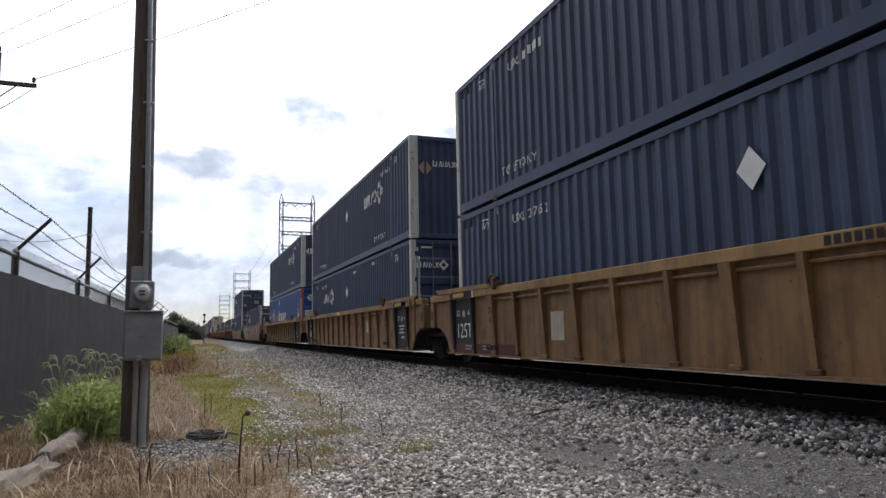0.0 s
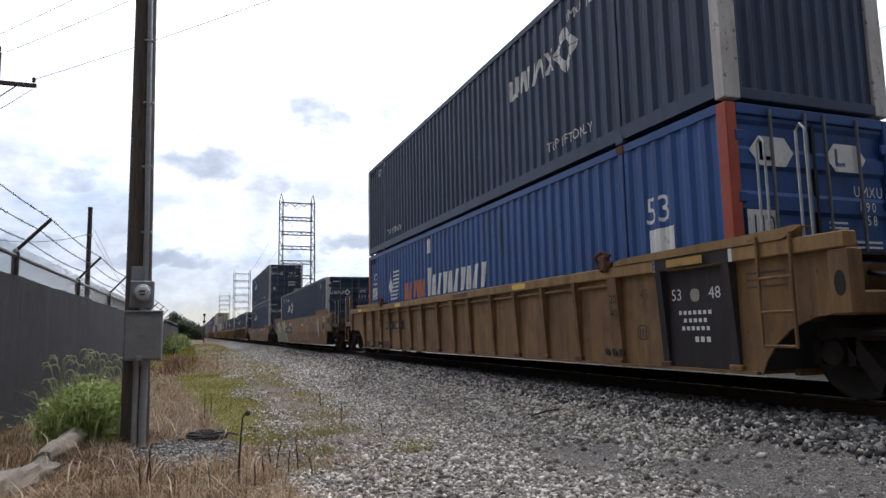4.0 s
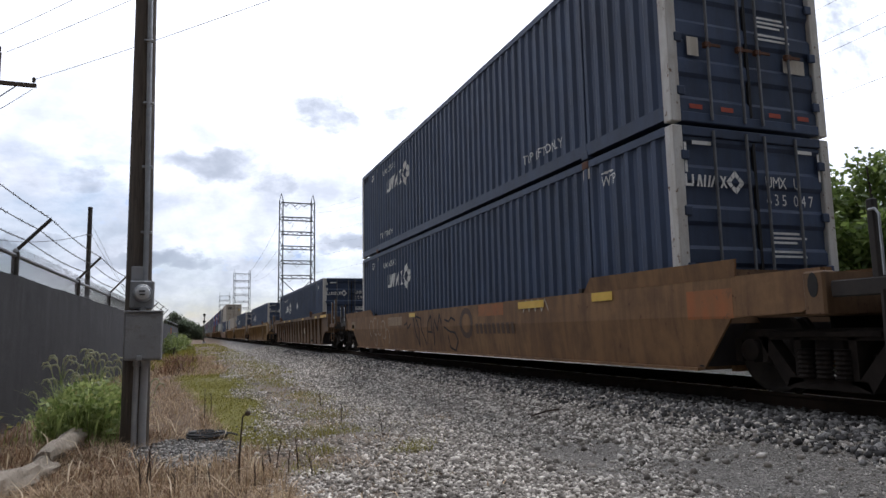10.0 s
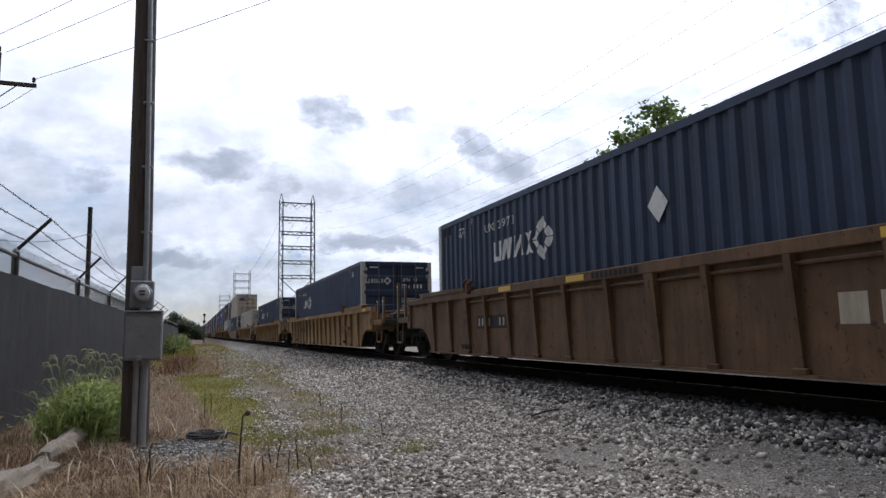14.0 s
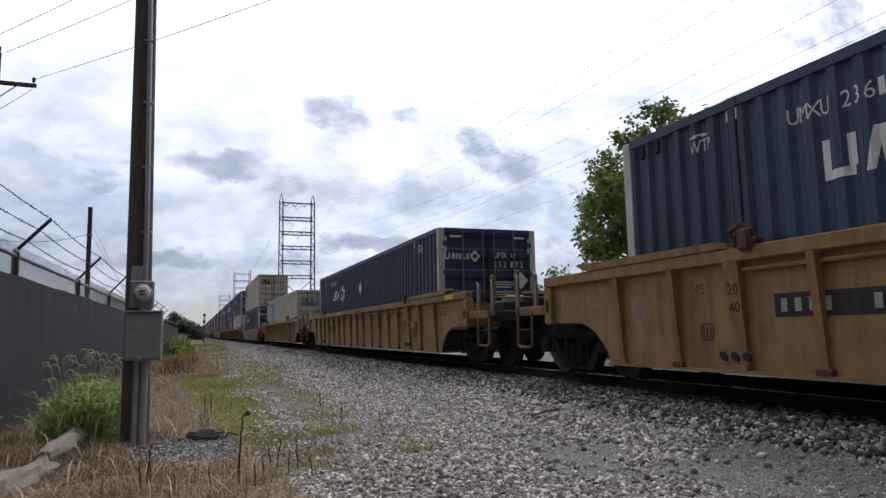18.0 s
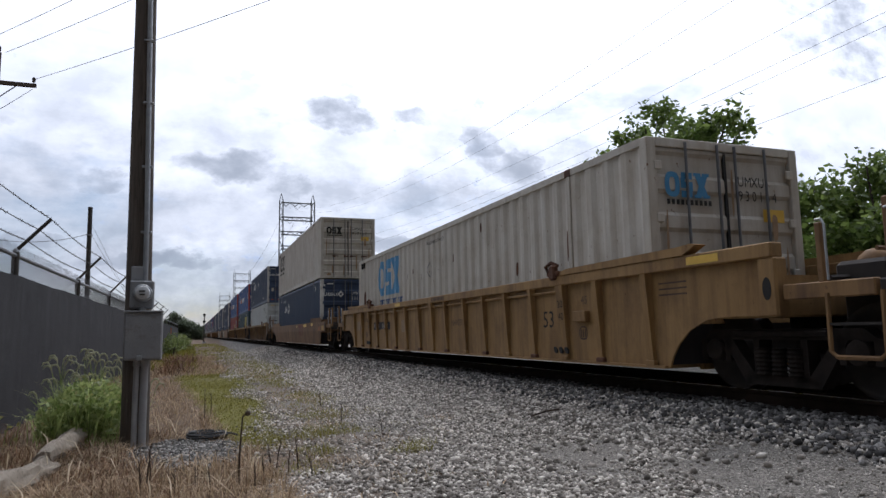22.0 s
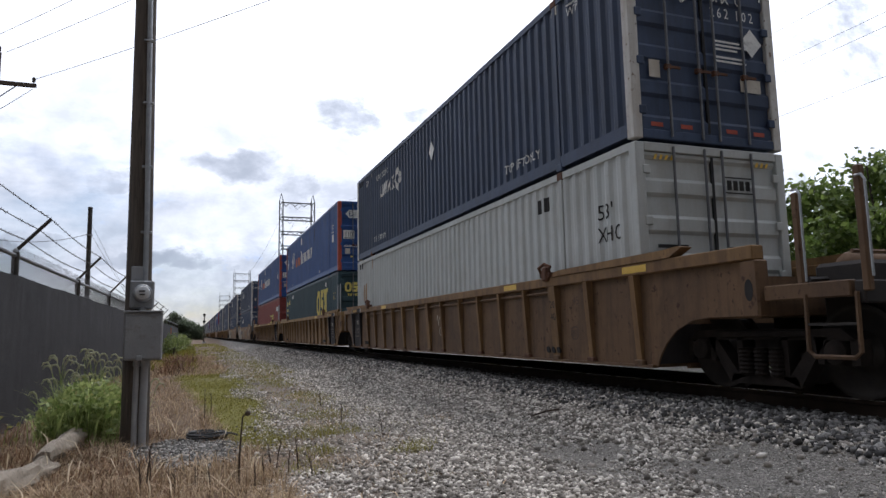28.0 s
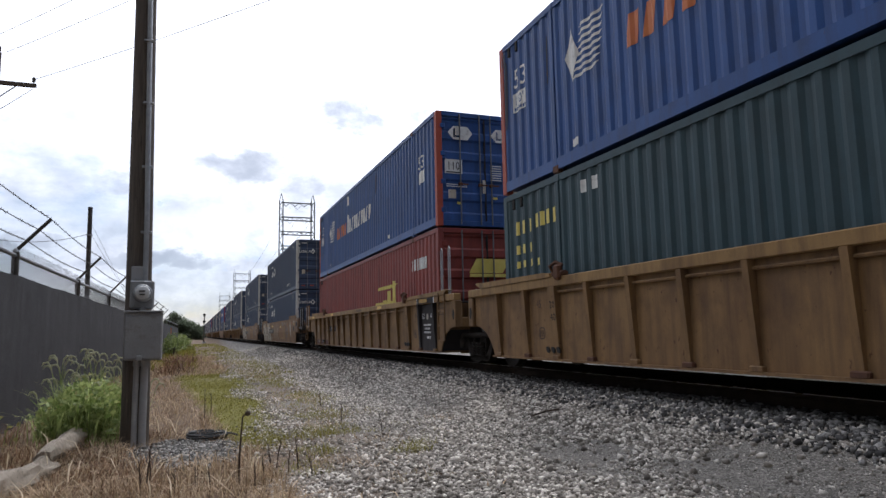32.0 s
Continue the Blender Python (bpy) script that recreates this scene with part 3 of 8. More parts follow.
def make_track():
    for side in (-1, 1):
        cx = TRACK_X + side * 0.755
        rail = solid("rail", Shape().prism([(cx + a, RAIL - 0.172 + b) for a, b in RAIL_PROFILE], "y", -80, 900), RAIL_STEEL,
                     "long rusty steel rail on wooden ties", "rail", "rails of the track", kind="structure")
        part("running_surface", Shape().box(cx - 0.028, cx + 0.028, -80, 900, RAIL - 0.001, RAIL + 0.002), RAIL_TOP, rail, "worn shiny running surface")
    tie_mesh = Shape().box(-1.3, 1.3, -0.115, 0.115, -0.18, 0.0, 0.012).mesh("tie", TIE_WOOD)
    base = tagged(new("tie_bed"), "row of dark wooden ties under the rails", "ties", kind="structure")
    rng = random.Random(5)
    for k in range(150):
        ob = new("tie", tie_mesh)
        ob.parent = base
        ob.matrix_basis = pose(TRACK_X + rng.uniform(-0.03, 0.03), -12 + k * 0.54, RAIL - 0.172 + rng.uniform(-0.012, 0.0), 0, 0, rng.uniform(-0.8, 0.8))
    rest = Shape()
    for k in range(900):
        y = 69 + k * 0.54
        rest.box(TRACK_X - 1.3, TRACK_X + 1.3, y - 0.115, y + 0.115, RAIL - 0.35, RAIL - 0.178)
    part("far_ties", rest, TIE_WOOD, base)["kind"] = "stuff"


make_ground()
make_track()


# ---- fence ----


def fence_x(y):
    return -2.42 + 0.012 * (y - 10)


def make_fence():
    fence = thing("security_fence", "galvanised chain-link fence with dark screen cloth and barbed wire", "fence", kind="structure")
    posts = [5.9, 11.05, 16.2, 21.4, 26.6, 31.8, 37.0, 42.2, 47.4, 52.6, 57.8, 63, 68.2, 73.4, 78.6]
    top, cloth_top = 2.46, 2.16
    for y in posts:
        x = fence_x(y)
        part("post", Shape().tube((x, y, -0.3), (x, y, top + 0.05), 0.05, n=12), DARK_STEEL, fence, smooth=True)
        arm = part("barb_arm", Shape().bent([(x, y, top), (x + 0.01, y, top + 0.08), (x + 0.42, y + 0.02, top + 0.55)], 0.026, 8), DARK_STEEL, fence, "slanting arm of pressed steel")
        part("post_cap", Shape().lathe((x, y, top + 0.03), (0, 0, 1), [(0, 0.045), (0.05, 0.042), (0.08, 0.02)], 10), GALV, arm, smooth=True)
    ends = (posts[0] - 4, posts[-1])
    part("top_rail", Shape().bent([(fence_x(y), y, top) for y in np.linspace(ends[0], ends[1], 20)], 0.03, 8), DARK_GALV, fence, smooth=True)
    # barbed strands with their barbs
    rng = random.Random(2)
    for f in (0.3, 0.65, 1.0):
        sh = Shape()
        pts = []
        for a, b in zip([posts[0] - 5.2] + posts, posts):
            for k in range(6):
                u = k / 6
                y = a + (b - a) * u
                pts.append((fence_x(y) + 0.42 * f, y, top + 0.08 + 0.47 * f - 0.05 * math.sin(math.pi * u)))
        sh.bent(pts, 0.006, 4)
        for (xa, ya, za), (xb, yb, zb) in zip(pts, pts[1:]):
            if ya > 45:
                break
            for k in range(7):
                u = k / 7
                p = Vector((xa + (xb - xa) * u, ya + (yb - ya) * u, za + (zb - za) * u))
                d = Vector((rng.uniform(-1, 1), rng.uniform(-.5, .5), rng.uniform(-1, 1))).normalized() * 0.022
                sh.tube(p - d, p + d, 0.0045, n=3, caps=False)
        part("barbed_wire", sh, DARK_STEEL, fence)
    # woven mesh above the cloth, zigzag strands, and the twisted points over the rail
    sh, spikes = Shape(), Shape()
    step = 0.055
    y = ends[0]
    zlo, zhi = cloth_top - 0.1, top + 0.03
    r2 = random.Random(12)
    while y < 48:
        x = fence_x(y)
        r = 0.002 if y < 25 else 0.0035
        for way in (1, -1):
            ya, yb = (y, y + (zhi - zlo)) if way > 0 else (y + (zhi - zlo), y)
            sh.add([(x, ya - r, zlo), (x, ya + r, zlo), (x, yb + r, zhi), (x, yb - r, zhi), (x - r, ya, zlo), (x + r, ya, zlo), (x + r, yb, zhi), (x - r, yb, zhi)], [(0, 1, 2, 3), (4, 5, 6, 7)])
        q, h = r2.uniform(-0.012, 0.012), r2.uniform(0.10, 0.15)
        w = r * 1.1
        spikes.add([(x, y - w, zhi - 0.02), (x, y + w, zhi - 0.02), (x, y + q + w, zhi + h), (x, y + q - w, zhi + h), (x - w, y, zhi - 0.02), (x + w, y, zhi - 0.02), (x + w, y + q, zhi + h), (x - w, y + q, zhi + h)], [(0, 1, 2, 3), (4, 5, 6, 7)])
        y += step if y < 25 else step * 2
    part("wire_points", spikes, WIRE, fence, "row of twisted wire points")["kind"] = "stuff"
    part("chain_link", sh, WIRE, fence)["kind"] = "stuff"
    # dark cloth, hung in widths with slack folds
    a = ends[0]
    edges = [a, 6.0] + [p for p in posts[1:]]
    for y0, y1 in zip(edges, edges[1:]):
        n, rows = 60, 8
        sh = Shape()
        for back in (0, 1):
            for j in range(rows + 1):
                for i in range(n + 1):
                    y = y0 + (y1 - y0) * i / n
                    u = j / rows
                    z = 0.02 + (cloth_top - 0.02 + 0.006 * math.sin(y * 2.3) + 0.010 * noise.noise((y * 5, 2, 2)) - 0.012 * math.sin(math.pi * i / n)) * u
                    bulge = 0.035 * math.sin(math.pi * i / n) * math.sin(math.pi * u) + 0.03 * ((y * 0.62) % 1.0) * (0.4 + 0.6 * u) + 0.012 * noise.noise((y * 2.2, z * 0.8, 1)) + 0.006 * noise.noise((y * 7, z * 2, 5))
                    sh.v.append((fence_x(y) + 0.065 + bulge - 0.004 * back, y, z))
        w = n + 1
        o = w * (rows + 1)
        for j in range(rows):
            for i in range(n):
                q = j * w + i
                sh.f += [(q, q + 1, q + w + 1, q + w), (o + q, o + q + w, o + q + w + 1, o + q + 1)]
        part("screen_cloth", sh, SCREEN, fence, "dark woven privacy cloth", smooth=True)


make_fence()


# ---- by the pole ----
def make_pole():
    pole = thing("utility_pole", "dark weathered wooden utility pole with electric meter and grey conduits", "pole")
    part("shaft", Shape().bent([(-0.612, 8.82, -0.4), (-0.614, 8.82, 0.4), (-0.63, 8.82, 2.5), (-0.655, 8.82, 5.5), (-0.68, 8.82, 10.5)], [0.162, 0.155, 0.14, 0.122, 0.1], 24), POLE_WOOD, pole, smooth=True)
    riser = part("riser_conduit", Shape().bent([(-0.545, 8.655, 1.9), (-0.548, 8.66, 2.6), (-0.575, 8.675, 4.2), (-0.60, 8.69, 5.6), (-0.63, 8.7, 8.5)], 0.03, 12), GALV, pole, "galvanised riser conduit", smooth=True)
    for z in (2.5, 3.3, 4.1, 4.9, 5.6):
        x = -0.545 - 0.0145 * (z - 1.9)
        part("strap", Shape().box(x - 0.06, x + 0.06, 8.65, 8.70, z, z + 0.03, 0.006), GALV, riser)
    hub = part("hub_plate", Shape().box(-0.70, -0.56, 8.64, 8.70, 1.90, 2.10, 0.01), GREY_BOX, pole, "grey backing plate")
    meter = part("meter_socket", Shape().box(-0.70, -0.44, 8.56, 8.68, 1.60, 1.925, 0.015), GREY_BOX, pole, "grey meter socket box")
    part("meter_ring", Shape().lathe((-0.558, 8.565, 1.775), (0, -1, 0), [(0, 0.105), (0.03, 0.105), (0.045, 0.095), (0.045, 0.085)], 28), GALV, meter, smooth=True)
    part("meter_dome", Shape().lathe((-0.558, 8.53, 1.775), (0, -1, 0), [(0, 0.086), (0.06, 0.084), (0.085, 0.074), (0.097, 0.05), (0.1, 0.01)], 28), GLASS_DOME, meter, "pale glass meter dome", smooth=True)
    part("meter_dial", Shape().box(-0.59, -0.525, 8.42, 8.434, 1.785, 1.80).box(-0.585, -0.53, 8.42, 8.434, 1.745, 1.76), BLACK_PAINT, meter)
    box = part("service_box", Shape().box(-0.735, -0.335, 8.46, 8.68, 1.0, 1.55, 0.012), GREY_BOX, pole, "grey enamelled service box")
    part("cover", Shape().box(-0.725, -0.345, 8.445, 8.459, 1.02, 1.50, 0.006), GREY_BOX, box)
    part("rain_hood", Shape().box(-0.745, -0.325, 8.43, 8.68, 1.551, 1.57, 0.005), GREY_BOX, box)
    part("hasp", Shape().box(-0.60, -0.54, 8.425, 8.446, 1.0, 1.06, 0.006), GALV, box)
    part("nipple", Shape().tube((-0.56, 8.6, 1.54), (-0.56, 8.6, 1.61), 0.04, n=12), PVC, pole)
    for x, r in ((-0.605, 0.031), (-0.52, 0.042)):
        c = part("conduit", Shape().bent([(x, 8.58, -0.2), (x, 8.585, 0.4), (x + 0.005, 8.58, 1.01)], r, 16), PVC, pole, "grey plastic conduit", smooth=True)
        part("coupling", Shape().lathe((x + 0.003, 8.582, 0.93), (0, 0, 1), [(0, r), (0.005, r + 0.008), (0.065, r + 0.008), (0.07, r)], 16), PVC, c, smooth=True)


make_pole()


def make_log(name, pts, radii, label, seed):
    rng = random.Random(seed)
    n, rings = 22, []
    sh = Shape()
    for i, (p, r) in enumerate(zip(pts, radii)):
        p = Vector(p)
        for k in range(n):
            a = 2 * math.pi * k / n
            q = r * (1 + 0.45 * noise.noise((math.cos(a) * 1.5, math.sin(a) * 1.5, i * 0.35 + seed)) + 0.12 * noise.noise((a * 4.0, i * 1.1, seed + 5)) + rng.uniform(-0.03, 0.03))
            w = (Vector(pts[-1]) - Vector(pts[0])).normalized()
            u = Vector((0, 0, 1)).cross(w).normalized()
            sh.v.append(tuple(p + u * math.cos(a) * q + Vector((0, 0, 1)) * math.sin(a) * q))
    for i in range(len(pts) - 1):
        sh.f += [(i * n + k, i * n + (k + 1) % n, i * n + n + (k + 1) % n, i * n + n + k) for k in range(n)]
    sh.f += [tuple(range(n - 1, -1, -1)), tuple(range((len(pts) - 1) * n, len(pts) * n))]
    solid(name, sh, LOG, label, "log", "weathered logs in the dry grass", smooth=True)


make_log("log", [(-1.23 - 0.10 * t, 9.33 - 1.75 * t, 0.10 + 0.02 * math.sin(3 * t)) for t in np.linspace(0, 1, 16)], [0.10 + 0.015 * math.sin(5 * t) for t in np.linspace(0, 1, 16)], "weathered grey log lying in dry grass", 1)
make_log("log", [(-1.24 - 0.30 * t, 7.2 - 1.25 * t, 0.07) for t in np.linspace(0, 1, 16)], [0.125 - 0.012 * math.cos(4 * t) for t in np.linspace(0, 1, 16)], "thick pale driftwood-like log beside the fence", 2)


def make_coil():
    coil = thing("cable_coil", "flat coil of black cable on the stones", "cable")
    rng = random.Random(8)
    for k in range(11):
        r = 0.12 + 0.05 * (k % 4) * 0.7 + rng.uniform(-0.012, 0.012)
        c, d = rng.uniform(-0.015, 0.015), rng.uniform(-0.015, 0.015)
        pts = [(0.2 + c + r * math.cos(a) * 1.08, 9.1 + d + r * math.sin(a) * 0.95, 0.03 + 0.016 * (k // 4) + 0.008 * math.sin(2 * a + k)) for a in np.linspace(0, 2 * math.pi, 25)]
        part("loop", Shape().bent(pts, 0.013, 6), BLACK_RUBBER, coil, smooth=True)
    part("loose_end", Shape().bent([(0.4, 9.1, 0.05), (0.5, 9.05, 0.04), (0.56, 9.02, 0.02)], 0.014, 6), BLACK_RUBBER, coil)
    part("tie_band", Shape().box(-0.02, 0.06, 9.05, 9.2, 0.03, 0.09, 0.01), BLACK_RUBBER, coil)


make_coil()


# ---- poles, towers, cables ----
def cable(pts_a, pts_b, sag, r, label="thin dark overhead cable", n=24):
    a, b = Vector(pts_a), Vector(pts_b)
    sh = Shape().bent([a.lerp(b, t) - Vector((0, 0, sag * 4 * t * (1 - t))) for t in np.linspace(0, 1, n)], r, 4)
    return solid("overhead_cable", sh, CABLE, label, "cable", "overhead cables")


def make_left_poles():
    pole = thing("line_pole", "tall wooden line pole with crossarm and insulators", "pole")
    part("shaft", Shape().tube((-6.34, 25, -0.4), (-6.30, 25, 10.75), 0.16, 0.11, 14), POLE_WOOD, pole, smooth=True)
    part("crossarm", Shape().box(-7.45, -5.12, 24.86, 24.97, 9.62, 9.75, 0.01), POLE_WOOD, pole)
    for s in (-1, 1):
        part("brace", Shape().tube((-6.3, 24.88, 9.05), (-6.3 + s * 0.62, 24.88, 9.62), 0.018, n=6), DARK_STEEL, pole)
    for x in (-7.3, -5.2):
        part("insulator", Shape().lathe((x, 24.92, 9.75), (0, 0, 1), [(0, 0.02), (0.06, 0.02), (0.07, 0.055), (0.13, 0.05), (0.16, 0.065), (0.22, 0.03)], 12), DARK_STEEL, pole, smooth=True)
    part("top_insulator", Shape().lathe((-6.25, 24.95, 10.74), (0, 0, 1), [(0, 0.02), (0.06, 0.055), (0.16, 0.06), (0.22, 0.03)], 12), DARK_STEEL, pole, smooth=True)
    for x, z in ((-5.2, 9.93), (-6.3, 10.6), (-7.3, 9.93)):
        far = {-5.2: (-5.2, 24.92, 9.9), -6.3: (-6.06, 24.95, 10.75), -7.3: (-6.6, 24.92, 11.1)}[x]
        cable(far, (far[0] + 11.92, far[1] - 19.84, far[2] - 2.48), 0.15, 0.009)
    cable((-6.4, 25, 8.6), (-5.3, 25.3, 9.7), 0.02, 0.01, "short jumper cable below the crossarm")
    post = thing("gate_post", "slender dark steel post behind the fence", "post")
    part("shaft", Shape().tube((-2.86, 21.5, -0.3), (-2.88, 21.5, 5.0), 0.075, 0.06, 12), DARK_STEEL, post, smooth=True)
    part("cap", Shape().lathe((-2.88, 21.5, 5.0), (0, 0, 1), [(0, 0.068), (0.03, 0.066), (0.05, 0.03)], 12), DARK_STEEL, post)
    part("band", Shape().lathe((-2.87, 21.5, 4.2), (0, 0, 1), [(0, 0.08), (0.04, 0.08)], 12), GALV, post)
    cable((-2.9, 21.5, 4.25), (-6.0, 19, 4.1), 0.35, 0.008, "slack service cable from a post")
    cable((-2.86, 21.5, 4.6), (-2.2, 27, 2.6), 0.0, 0.006, "thin guy wire from a post")
    cable((-2.86, 21.5, 4.3), (-2.2, 28, 2.5), 0.0, 0.006, "thin guy wire from a post")


def make_tower():
    """Two lattice masts joined by trusses, open at the top."""
    tower = thing("lattice_tower", "tall open lattice steel power tower", "tower", "towers of the power line")
    H, half, w = 31.5, 3.55, 0.5
    for s in (-1, 1):
        cx = s * half
        sh = Shape()
        for dx in (-w, w):
            for dy in (-w, w):
                sh.tube((cx + dx, dy, 0), (cx + dx * 0.75, dy * 0.75, H), 0.11, n=4)
        n = 24
        for k in range(n):
            z0, z1 = H * k / n, H * (k + 1) / n
            f0, f1 = w * (1 - 0.25 * k / n), w * (1 - 0.25 * (k + 1) / n)
            a = 1 if k % 2 else -1
            for dy in (-1, 1):
                sh.tube((cx - a * f0, dy * f0, z0), (cx + a * f1, dy * f1, z1), 0.06, n=3)
            for dx in (-1, 1):
                sh.tube((cx + dx * f0, -a * f0, z0), (cx + dx * f1, a * f1, z1), 0.06, n=3)
        part("mast", sh, TOWER_STEEL, tower)
        sp = Shape()
        for dx in (-w, w):
            for dy in (-w, w):
                sp.tube((cx + dx * 0.75, dy * 0.75, H), (cx, 0, H + 1.6), 0.06, n=4)
        part("spire", sp, TOWER_STEEL, tower)
    levels = [31.0, 27.7, 24.4, 21.1, 17.8, 14.5]
    for k, z in enumerate(levels):
        sh = Shape()
        for dy in (-0.4, 0.4):
            for dz in (0, 0.75):
                if k == 0 and dz:
                    continue
                sh.tube((-half, dy, z - dz), (half, dy, z - dz), 0.09, n=4)
            m = 7
            for j in range(m):
                x0, x1 = -half + 2 * half * j / m, -half + 2 * half * (j + 1) / m
                sh.tube((x0, dy, z - (0.75 if j % 2 else 0)), (x1, dy, z - (0 if j % 2 else 0.75)), 0.06, n=3)
        part("truss", sh, TOWER_STEEL, tower)
        for x in ((-1.7, 1.7) if k % 2 else (0,)):
            part("hanger", Shape().bent([(x - 0.75, 0, z - 0.75), (x, 0, z - 1.5), (x + 0.75, 0, z - 0.75)], 0.05, 4), TOWER_STEEL, tower)
    x = Shape()
    for dy in (-0.3, 0.3):
        for z0, z1 in ((7.0, 13.7), (0.4, 7.0)):
            x.tube((-half, dy, z0), (half, dy, z1), 0.07, n=4).tube((half, dy, z0), (-half, dy, z1), 0.07, n=4)
    x.tube((-half, 0, 7), (half, 0, 7), 0.07, n=4)
    part("cross_brace", x, TOWER_STEEL, tower)
    return tower


def make_lines():
    tower = make_tower()
    spots = [(21.6, 152), (21.8, 338), (21.9, 530)]
    tower.matrix_basis = pose(spots[0][0], spots[0][1], -0.2)
    for x, y in spots[1:]:
        copy_thing(tower, pose(x, y, -0.2))
    for dx in (-3.5, 0, 3.5):
        for (xa, ya), (xb, yb) in zip(spots, spots[1:]):
            cable((xa + dx, ya, 27.5), (xb + dx, yb, 27.5), 4.5, 0.025, n=16)
    # conductors that hang low over the trees and rise to the first tower
    for x, low, rise in ((18.05, 9.9, 13.0), (18.05, 9.5, 9.5), (18.05, 8.1, 6.3), (18.1, 11.0, 16.0), (18.15, 13.0, 17.5), (18.2, 14.2, 16.5)):
        pts = [(x, y, low + rise * ((y - 19) / 133) ** 2) for y in np.linspace(-30, 152, 60)]
        solid("overhead_cable", Shape().bent(pts, 0.008, 4), CABLE, "thin dark overhead cable", "cable", "overhead cables")


def make_marker():
    post = thing("marker_post", "slim dark marker post with an orange reflector by the fence", "post", m=pose(-1.74, 60.0, 0))
    part("shaft", Shape().tube((0, 0, -0.2), (0, 0, 2.0), 0.045, n=8), DARK_STEEL, post)
    part("reflector", Shape().box(-0.075, 0.075, -0.06, -0.046, 1.35, 1.95, 0.006), ORANGE_PAINT, post, "orange reflector")


make_left_poles()
make_lines()
make_marker()


def make_signal():
    s = thing("track_signal", "slim black trackside signal mast with two heads", "signal", m=pose(1.75, 120, 0.0))
    part("mast", Shape().tube((0, 0, -0.2), (0, 0, 5.0), 0.07, n=10), DARK_STEEL, s)
    part("base", Shape().box(-0.3, 0.3, -0.3, 0.3, -0.1, 0.25, 0.03), GREY_BOX, s)
    for z in (4.7, 3.6):
        h = part("head", Shape().lathe((0, -0.12, z), (0, -1, 0), [(0, 0.23), (0.06, 0.23), (0.06, 0.19)], 16), BLACK_PAINT, s)
        part("hood", Shape().tube((0, -0.18, z), (0, -0.42, z), 0.12, n=10), BLACK_PAINT, h)
    part("ladder", Shape().tube((-0.15, 0.3, 0), (-0.15, 0.1, 4.6), 0.02, n=4).tube((0.15, 0.3, 0), (0.15, 0.1, 4.6), 0.02, n=4), DARK_STEEL, s)
    m = thing("marker_post", "short post with a yellow marker by the fence", "post", m=pose(-1.9, 47, 0))
    part("stake", Shape().tube((0, 0, -0.1), (0, 0, 1.5), 0.04, n=8), DARK_STEEL, m)
    part("marker", Shape().box(-0.07, 0.07, -0.06, -0.04, 1.0, 1.5, 0.01), REFLECT_YELLOW, m)


make_signal()


# ---- trees and plants ----
def mesh_np(name, verts, faces, material):
    me = bpy.data.meshes.new(name)
    nv, nf, k = len(verts), len(faces), faces.shape[1]
    me.vertices.add(nv)
    me.vertices.foreach_set("co", np.asarray(verts, dtype=np.float32).ravel())
    me.loops.add(nf * k)
    me.loops.foreach_set("vertex_index", np.asarray(faces, dtype=np.int32).ravel())
    me.polygons.add(nf)
    me.polygons.foreach_set("loop_start", np.arange(0, nf * k, k, dtype=np.int32))
    me.polygons.foreach_set("loop_total", np.full(nf, k, dtype=np.int32))
    me.materials.append(material)
    me.update(calc_edges=True)
    me.validate()
    return me


def leaves_np(points, size, rng, droop=0.3):
    """Pointed leaves of four triangles, folded along the rib, at random turns."""
    n = len(points)
    d = rng.normal(size=(n, 3))
    d[:, 2] = d[:, 2] * 0.6 - droop
    d /= np.linalg.norm(d, axis=1, keepdims=True)
    s = np.cross(d, rng.normal(size=(n, 3)))
    s /= np.linalg.norm(s, axis=1, keepdims=True)
    up = np.cross(d, s)
    L = (size * rng.uniform(0.6, 1.35, n))[:, None]
    p = points
    v = np.stack([p, p + d * L * 0.45 + s * L * 0.30 + up * L * 0.07, p + d * L, p + d * L * 0.45 - s * L * 0.30 + up * L * 0.07, p + d * L * 0.5 - up * L * 0.02], 1)
    f = np.array([[0, 1, 4], [1, 2, 4], [2, 3, 4], [3, 0, 4]])
    faces = (np.arange(n)[:, None, None] * 5 + f[None]).reshape(-1, 3)
    return v.reshape(-1, 3), faces


